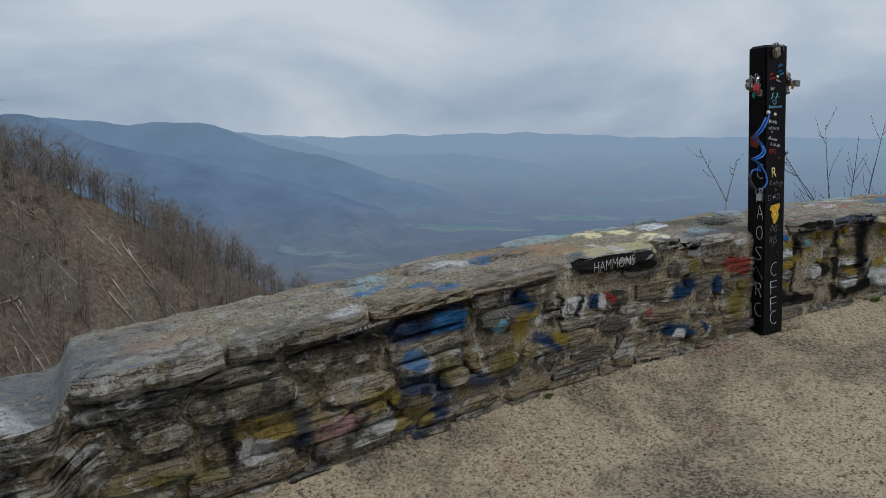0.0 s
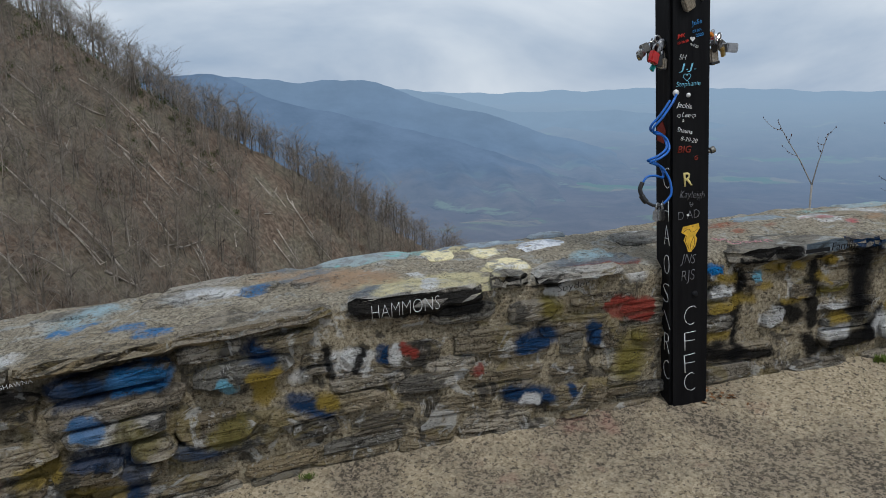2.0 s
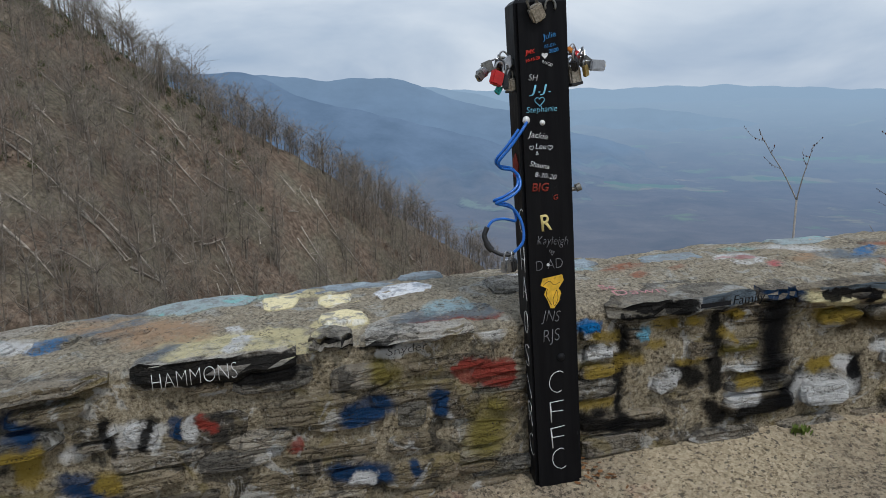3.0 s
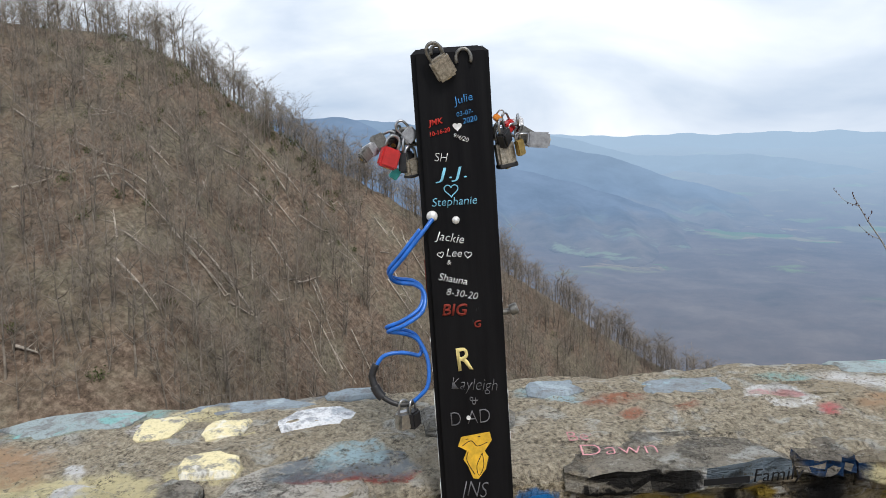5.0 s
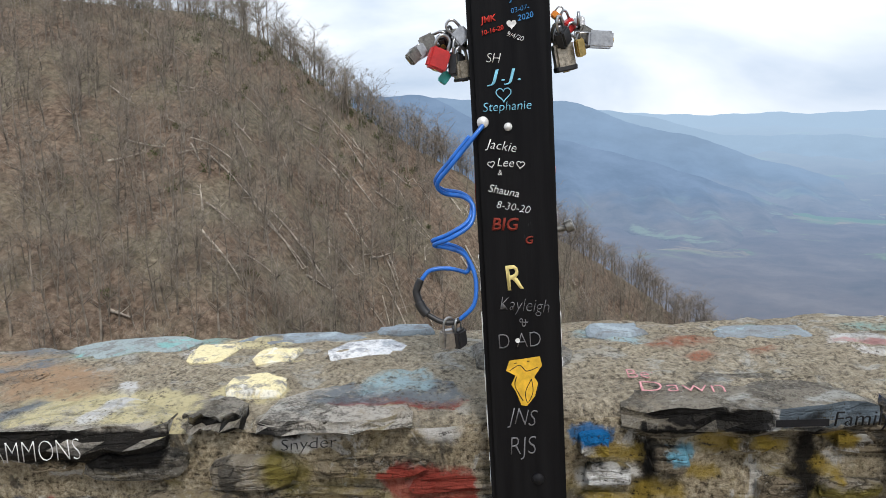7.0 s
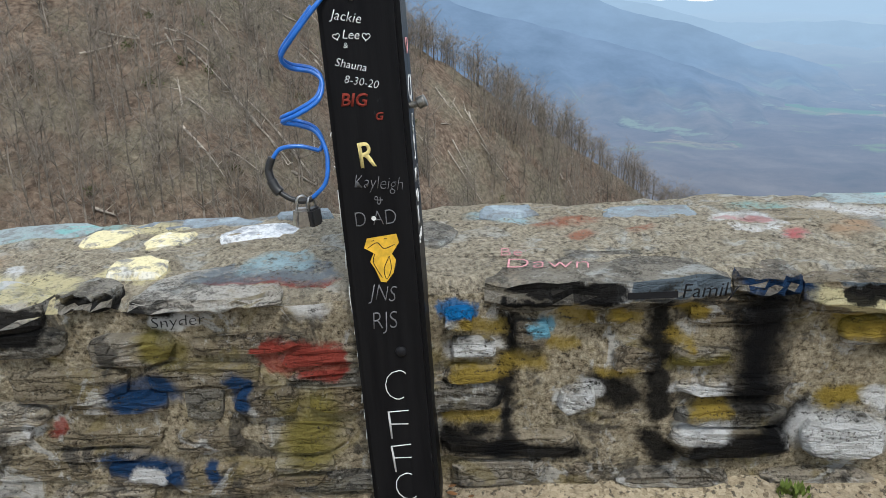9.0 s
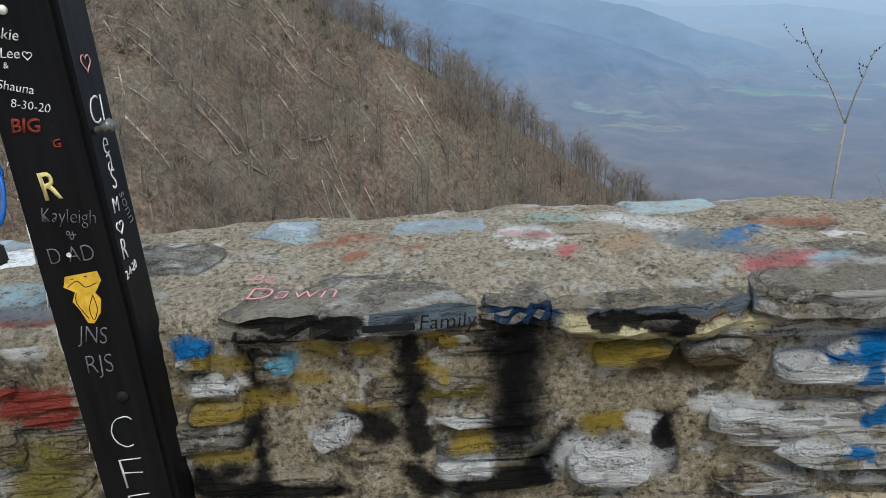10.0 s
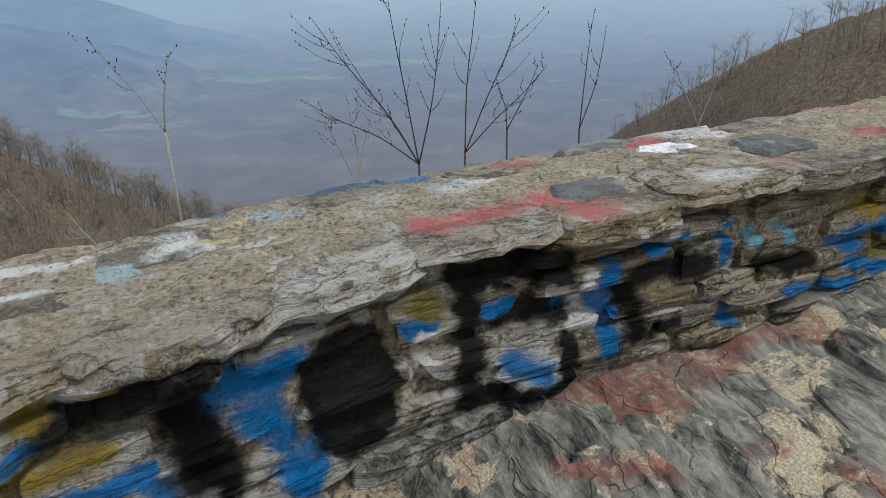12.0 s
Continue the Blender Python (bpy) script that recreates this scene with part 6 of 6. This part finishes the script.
def bare_tree(r, height, branches, twigs):
    """Triangles of a leafless tree: the trunk, and its limbs down to twigs."""
    tv, tf, bv, bf = [], [], [], []
    p = np.array((0.0, 0.0, -0.8))
    lean = np.array((r.normal(0, 0.05), r.normal(0, 0.05), 1.0))
    girth = height * r.uniform(0.011, 0.016)
    spine = [p]
    for i in range(5):
        step = lean + np.array((r.normal(0, 0.07), r.normal(0, 0.07), 0))
        q_ = p + step / np.linalg.norm(step) * (height * 0.8 + 0.8) / 5
        prism(tv, tf, p, q_, girth * (1 - 0.17 * i), girth * (1 - 0.17 * (i + 1)), 5)
        p = q_
        spine.append(p)
    for i in range(branches):
        t = r.uniform(0.3, 1.0)
        s = t * 5
        k = min(4, int(s))
        o = spine[k] + (spine[k + 1] - spine[k]) * (s - k)
        az, up = r.uniform(0, 6.283), r.uniform(0.25, 1.1)
        L = height * r.uniform(0.2, 0.4) * (1.15 - 0.5 * t)
        d = np.array((math.cos(az), math.sin(az), up))
        d = d / np.linalg.norm(d)
        m1 = o + d * L * 0.5
        m2 = m1 + (d + np.array((r.normal(0, 0.2), r.normal(0, 0.2), 0.35))) * L * 0.5
        g = girth * (1 - 0.75 * t) * 0.55 + 0.012
        prism(bv, bf, o, m1, g, g * 0.7, 3)
        prism(bv, bf, m1, m2, g * 0.7, 0, 3)
        for j in range(twigs):
            f = r.uniform(0.2, 1.0)
            w = o + (m1 - o) * f * 2 if f < 0.5 else m1 + (m2 - m1) * (f - 0.5) * 2
            e = d * 0.6 + np.array((r.normal(0, 0.6), r.normal(0, 0.6), r.uniform(0.0, 0.8)))
            l2 = L * r.uniform(0.25, 0.5)
            w2 = w + e * l2
            prism(bv, bf, w, w2, 0.034, 0, 3)
            for _ in range(3):
                e2 = e * 0.6 + np.array((r.normal(0, 0.55), r.normal(0, 0.55), r.uniform(-0.1, 0.6)))
                w3 = w + (w2 - w) * r.uniform(0.3, 1.0)
                prism(bv, bf, w3, w3 + e2 * l2 * 0.6, 0.022, 0, 3)
    return (np.array(tv), np.array(tf)), (np.array(bv), np.array(bf))


trng = np.random.default_rng(21)
CREST_KINDS = [bare_tree(trng, h, b, t) for h, b, t in ((13, 20, 6), (15, 22, 6), (11, 18, 6), (16, 24, 5))]
KINDS = [bare_tree(trng, h, b, t) for h, b, t in ((13, 11, 4), (15, 12, 4), (11, 12, 4), (9, 10, 4), (16, 10, 4), (7, 9, 4), (12, 14, 3))]


def hill_spots(n, az0, az1, f0, f1, seed, clear=0.0):
    r_ = np.random.default_rng(seed)
    out = []
    while len(out) < n:
        az = r_.uniform(az0, az1)
        rc = float(spur(az)[0])
        f = math.sqrt(r_.uniform(f0 ** 2, f1 ** 2))
        r = rc * f
        x, y = HOME[0] - r * math.sin(math.radians(az)), HOME[1] + r * math.cos(math.radians(az))
        if clear and noise.noise((x * 0.03, y * 0.03, 2.2)) > clear:
            continue
        out.append((x, y, float(terrain_z(np.array(x), np.array(y))), r))
    return out


def forest(name, spots, label, seed, scale=1.0, kinds=None):
    """Far woods as one mesh of whole trees."""
    r_ = np.random.default_rng(seed)
    Vs, Fs, n0 = [], [], 0
    for x, y, z, r in spots:
        pool = kinds or KINDS
        (tv, tf), (bv, bf) = pool[r_.integers(len(pool))]
        a, s = r_.uniform(0, 6.283), r_.uniform(0.6, 1.1) * scale
        rot = np.array(((math.cos(a), -math.sin(a), 0), (math.sin(a), math.cos(a), 0), (0, 0, 1))) * s
        v = np.concatenate((tv, bv)) @ rot.T + (x, y, z)
        Vs.append(v)
        Fs.append(np.concatenate((tf, bf + len(tv))) + n0)
        n0 += len(v)
    ob = raw_mesh(name, np.concatenate(Vs), np.concatenate(Fs), BARK)
    return tagged(ob, label, "woods", kind="stuff")


forest("bare_woods", hill_spots(2100, -9, 68, 0.45, 1.03, 31, 0.4), "leafless grey-brown woods on the steep hillside", 5)
forest("crest_woods", hill_spots(330, -6, 66, 0.97, 1.04, 32), "leafless trees along the crest of the hill", 6, 0.95, CREST_KINDS)
forest("right_spur_woods", hill_spots(430, -62, -25, 0.75, 1.02, 33), "leafless dark woods on the far spur", 7, 0.9)

forest("lower_slope_woods", hill_spots(520, -9, 24, 0.55, 1.02, 34), "dense leafless woods on the lower spur", 8, 1.0)

# single trees on the near face of the hill
TREE_MESH = []
for (tv, tf), (bv, bf) in KINDS:
    t_ob, b_ob = raw_mesh("trunk", tv, tf, BARK), raw_mesh("crown", bv, bf, TWIG)
    TREE_MESH.append((t_ob.data, b_ob.data))
    bpy.data.objects.remove(t_ob)
    bpy.data.objects.remove(b_ob)
for i, (x, y, z, r) in enumerate(hill_spots(90, -2, 60, 0.45, 0.75, 40)):
    tree = tagged(new("bare_tree"), "leafless grey-barked tree on the leaf-littered slope", "tree", "trees on the hillside")
    s = 0.65 + 0.45 * rng.random()
    for nm, me in zip(("trunk", "crown"), TREE_MESH[i % len(TREE_MESH)]):
        o = new(nm, me)
        o.parent = tree
        if nm == "crown":
            tagged(o, kind="stuff")
    tree.matrix_world = pose(x, y, z, 0, 0, rng.uniform(0, 360)) @ Matrix.Diagonal((s, s, s, 1))

# brush: thin stems among the trees
bv, bf = [], []
for x, y, z, r in hill_spots(2600, -9, 66, 0.43, 1.0, 50):
    h = rng.uniform(0.8, 2.4)
    d = np.array((rng.normal(0, 0.35), rng.normal(0, 0.35), 1.0))
    p0 = np.array((x, y, z - 0.2))
    prism(bv, bf, p0, p0 + d * h, 0.035, 0, 3)
    for _ in range(2):
        e = d + np.array((rng.normal(0, 0.6), rng.normal(0, 0.6), 0))
        q_ = p0 + d * h * rng.uniform(0.2, 0.6)
        prism(bv, bf, q_, q_ + e * h * 0.5, 0.022, 0, 3)
tagged(raw_mesh("brush", np.array(bv), np.array(bf), bark("dry_brush_stems", (0.2, 0.155, 0.115))), "dry leafless brush covering the slope", "brush", kind="stuff")

# evergreen laurel near the crest
lv, lf = [], []
for x, y, z, r in hill_spots(70, 30, 52, 0.8, 1.0, 60) + hill_spots(110, 33, 48, 0.93, 1.01, 61) + hill_spots(45, 5, 60, 0.45, 0.95, 62):
    R_ = rng.uniform(0.7, 1.9)
    for _ in range(90):
        c = rng.normal(0, 0.5, 3) * R_ + (x, y, z + R_ * 0.5)
        if c[2] < z - 0.2:
            continue
        a, b = rng.normal(0, 1, 3), rng.normal(0, 1, 3)
        a, b = a / np.linalg.norm(a) * 0.22, b / np.linalg.norm(b) * 0.12
        k = len(lv)
        lv += [c - a, c + b, c + a, c - b]
        lf += [(k, k + 1, k + 2), (k, k + 2, k + 3)]
tagged(raw_mesh("laurel", np.array(lv), np.array(lf), bark("dark_laurel_leaves", (0.07, 0.085, 0.035))), "dark green laurel thickets below the crest", "shrubs", kind="stuff")


# fallen trunks
def fallen_log(x, y, az, length, radius):
    thing = tagged(new("fallen_log"), "pale weathered fallen trunk lying on the slope", "log", "fallen trunks on the hillside")
    n_ = 7
    pts = []
    for i in range(n_):
        f = (i / (n_ - 1) - 0.5) * length
        px_, py_ = x + f * math.cos(az), y + f * math.sin(az)
        pts.append(Vector((px_, py_, float(terrain_z(np.array(px_), np.array(py_))) + radius + 0.25)))
    bm = bmesh.new()
    tube(bm, pts, radius, 6, 0.4)
    part("trunk", bm, LOGS, thing)
    for _ in range(4):
        i = rng.integers(2, n_)
        d = Vector((rng.normal(0, 0.6), rng.normal(0, 0.6), rng.uniform(0.1, 0.9)))
        bm = bmesh.new()
        tube(bm, [pts[i], pts[i] + d * 1.0, pts[i] + d * rng.uniform(1.5, 2.6)], radius * 0.4, 4, 0.2)
        part("branch_stub", bm, LOGS, thing)


LOGS = bark("pale_weathered_deadwood", (0.42, 0.38, 0.33))
for x, y, z, r in hill_spots(45, 14, 56, 0.45, 0.9, 70) + hill_spots(45, 24, 50, 0.6, 0.9, 71):
    out_az = math.atan2(y - HOME[1], x - HOME[0])
    fallen_log(x, y, out_az - 2.2 + rng.normal(0, 0.4) if rng.random() < 0.6 else out_az + rng.uniform(-1.5, 1.5), rng.uniform(3, 11), rng.uniform(0.12, 0.26))


# ---- saplings behind the wall ----
SAP = plain("dark_sapling_bark", (0.07, 0.055, 0.05), 0.85, 0.0, 60)
SAP_PALE = plain("pale_sapling_bark", (0.3, 0.28, 0.26), 0.85, 0.0, 60)
BUD = plain("dark_red_buds", (0.07, 0.025, 0.022), 0.7, 0.0, 60)


def sapling(base, tips, radius, mat, label, twigs=7, seed=1, buds=True):
    """A slim leafless sapling: stems that part low down, each with side twigs and buds."""
    r_ = np.random.default_rng(seed)
    thing = tagged(new("sapling"), label, "sapling", "saplings behind the wall")
    thing.matrix_world = pose(*base)
    b0 = Vector(base)
    gz = float(terrain_z(np.array(base[0]), np.array(base[1]))) - 0.15
    root = Vector((base[0] + 0.05, base[1] + 0.05, gz)) - b0
    bm = bmesh.new()
    tube(bm, smooth_line([root, root * 0.5 + Vector((0.03, 0, 0)), (0, 0, 0)], 5), radius * 1.5, 7, 0.75)
    part("trunk", bm, mat, thing, "", True)
    nodes = []
    for tip in tips:
        t = Vector(tip) - b0
        side = Vector((-t.y, t.x, 0)).normalized() * r_.normal(0, 0.05) * t.length
        line = smooth_line([(0, 0, 0), t * 0.35 + side + Vector((0, 0, 0.04 * t.length)), t * 0.7 + side * 0.6, t], 7)
        bm = bmesh.new()
        tube(bm, line, radius * 0.8, 6, 0.28)
        stem = part("stem", bm, mat, thing, "", True)
        for j in range(twigs):
            i = int(len(line) * r_.uniform(0.25, 0.95))
            d = (line[min(i + 1, len(line) - 1)] - line[i - 1]).normalized()
            away = Vector((r_.normal(0, 1), r_.normal(0, 0.7), r_.normal(0, 0.3)))
            L = t.length * r_.uniform(0.12, 0.32)
            e = line[i] + (d * 0.75 + away.normalized() * 0.6) * L
            mid = (line[i] + e) / 2 + Vector((r_.normal(0, 0.02), 0, -0.02))
            tw = smooth_line([line[i], mid, e + Vector((0, 0, 0.05 * L))], 4)
            bm = bmesh.new()
            tube(bm, tw, radius * 0.34, 5, 0.35)
            part("twig", bm, mat, stem, "", True)
            nodes += tw[2:]
        nodes += line[len(line) // 2:]
    if buds:
        bm = bmesh.new()
        for p in nodes:
            if r_.random() < 0.55:
                bmesh.ops.create_icosphere(bm, subdivisions=1, radius=radius * r_.uniform(0.45, 0.85), matrix=Matrix.Translation(p + Vector(r_.normal(0, radius * 0.5, 3))) @ Matrix.Diagonal((0.8, 0.8, 1.5, 1)))
        tagged(part("buds", bm, BUD, thing, "dark swelling buds"), kind="stuff")
    return thing


sapling((3.69, 8.93, 0.48), [(3.3, 8.9, 1.14), (3.78, 8.9, 1.0)], 0.009, SAP_PALE, "pale slim forked sapling with dark buds behind the wall", 3, 4)
sapling((5.85, 10.2, -0.25), [(5.58, 10.2, 1.45), (4.89, 10.1, 1.17), (6.13, 10.3, 1.3), (4.75, 10.2, 0.45), (5.25, 10.3, 0.75)], 0.010, SAP, "dark leafless many-stemmed sapling behind the wall", 7, 5)
sapling((6.36, 10.3, -0.2), [(6.5, 10.3, 1.5), (6.93, 10.3, 1.12), (7.27, 10.4, 0.62)], 0.010, SAP, "dark leafless forked sapling behind the wall", 6, 6)
sapling((7.78, 10.6, -0.1), [(7.85, 10.6, 1.0), (8.08, 10.7, 0.97)], 0.010, SAP, "thin dark forked sapling behind the wall", 3, 7)
sapling((7.0, 10.8, -0.1), [(7.35, 10.8, 0.6), (6.9, 10.9, 0.45)], 0.009, SAP, "low dark leafless shrub behind the wall", 5, 8)
sapling((5.2, 10.0, -0.4), [(4.95, 10.0, 0.25), (5.4, 10.1, 0.4), (5.15, 10.1, 0.5)], 0.008, SAP_PALE, "low pale twiggy shrub behind the wall", 6, 9)
sapling((10.3, 12.0, -0.5), [(9.8, 12.0, 0.4), (10.2, 12.0, 0.3), (10.6, 12.1, 0.15)], 0.012, SAP_PALE, "pale leafless shrub beyond the wall", 6, 10)
sapling((3.78, 6.4, 0.35), [(3.58, 6.45, 0.68)], 0.006, SAP_PALE, "low pale twig at the wall's back", 5, 11, False)


# ---- small growth and loose stones at the wall's foot ----
def weed(u, w, size, seed):
    r_ = np.random.default_rng(seed)
    x, y, nx, ny = along(u)
    p = wall_point(u, w, 0.05)
    bm = bmesh.new()
    for _ in range(70):
        a, h = r_.uniform(0, 6.283), size * r_.uniform(0.4, 1.0)
        o = Vector((r_.normal(0, size * 0.55) , r_.normal(0, size * 0.25), 0))
        d = Vector((math.cos(a) * 0.6, math.sin(a) * 0.6, 1)).normalized()
        s = Vector((-math.sin(a), math.cos(a), 0)) * size * 0.1
        v = [bm.verts.new(q_) for q_ in (o - s * 0.4, o + s * 0.4, o + d * h * 0.6 + s, o + d * h, o + d * h * 0.6 - s)]
        bm.faces.new(v)
    ob = link_mesh("weed", bm, MOSS)
    ob.matrix_world = Matrix.Translation(p) @ pose(0, 0, 0, 0, 0, math.degrees(math.atan2(nx, -ny)))
    return tagged(ob, "small green weeds at the foot of the wall", "weeds", kind="stuff")


MOSS = plain("fresh_green_weed", (0.12, 0.16, 0.035), 0.8, 0.0, 50)
weed(3.12, -0.57, 0.04, 1)
weed(3.4, -0.58, 0.025, 2)
weed(5.05, -0.62, 0.03, 3)
weed(5.98, -0.57, 0.03, 4)
weed(0.62, -0.62, 0.025, 5)

pv, pf = [], []
for _ in range(5200):
    x = rng.uniform(-1.6, 4.9)
    y = float(face_y(x)) - abs(rng.normal(0, 0.9)) - 0.02
    s = rng.uniform(0.0022, 0.0065) * (1.5 if rng.random() < 0.05 else 1)
    c = np.array((x, y, float(ground_z(x, y)) + s * 0.5))
    k = len(pv)
    for d in ((1, 0, 0), (0, 1, 0), (-1, 0, 0), (0, -1, 0), (0, 0, 0.8), (0, 0, -0.8)):
        pv.append(c + np.array(d) * s * rng.uniform(0.7, 1.3))
    pf += [(k + a, k + b, k + 4) for a, b in ((0, 1), (1, 2), (2, 3), (3, 0))] + [(k + b, k + a, k + 5) for a, b in ((0, 1), (1, 2), (2, 3), (3, 0))]
tagged(raw_mesh("loose_grit", np.array(pv), np.array(pf), bark("mixed_grit", (0.22, 0.185, 0.145))), "loose grit and pebbles on the lay-by", "gravel", kind="stuff")

# dry leaves gathered against the post
lm = bmesh.new()
for _ in range(26):
    x, y = 2.06 + rng.normal(0, 0.05), 3.98 + rng.normal(0, 0.04)
    a, s = rng.uniform(0, 6.283), rng.uniform(0.008, 0.016)
    z = float(ground_z(x, y)) + rng.uniform(0.004, 0.03)
    d, e = Vector((math.cos(a), math.sin(a), rng.uniform(-0.4, 0.4))) * s, Vector((-math.sin(a), math.cos(a), rng.uniform(-0.4, 0.4))) * s * 0.5
    c = Vector((x, y, z))
    lm.faces.new([lm.verts.new(q_) for q_ in (c - d, c - d * 0.2 + e, c + d * 0.6 + e * 0.6, c + d, c + d * 0.3 - e, c - d * 0.4 - e * 0.8)])
tagged(link_mesh("dry_leaves", lm, plain("russet_dry_leaves", (0.2, 0.1, 0.045), 0.8)), "dry russet leaves gathered by the post", "leaves", kind="stuff")
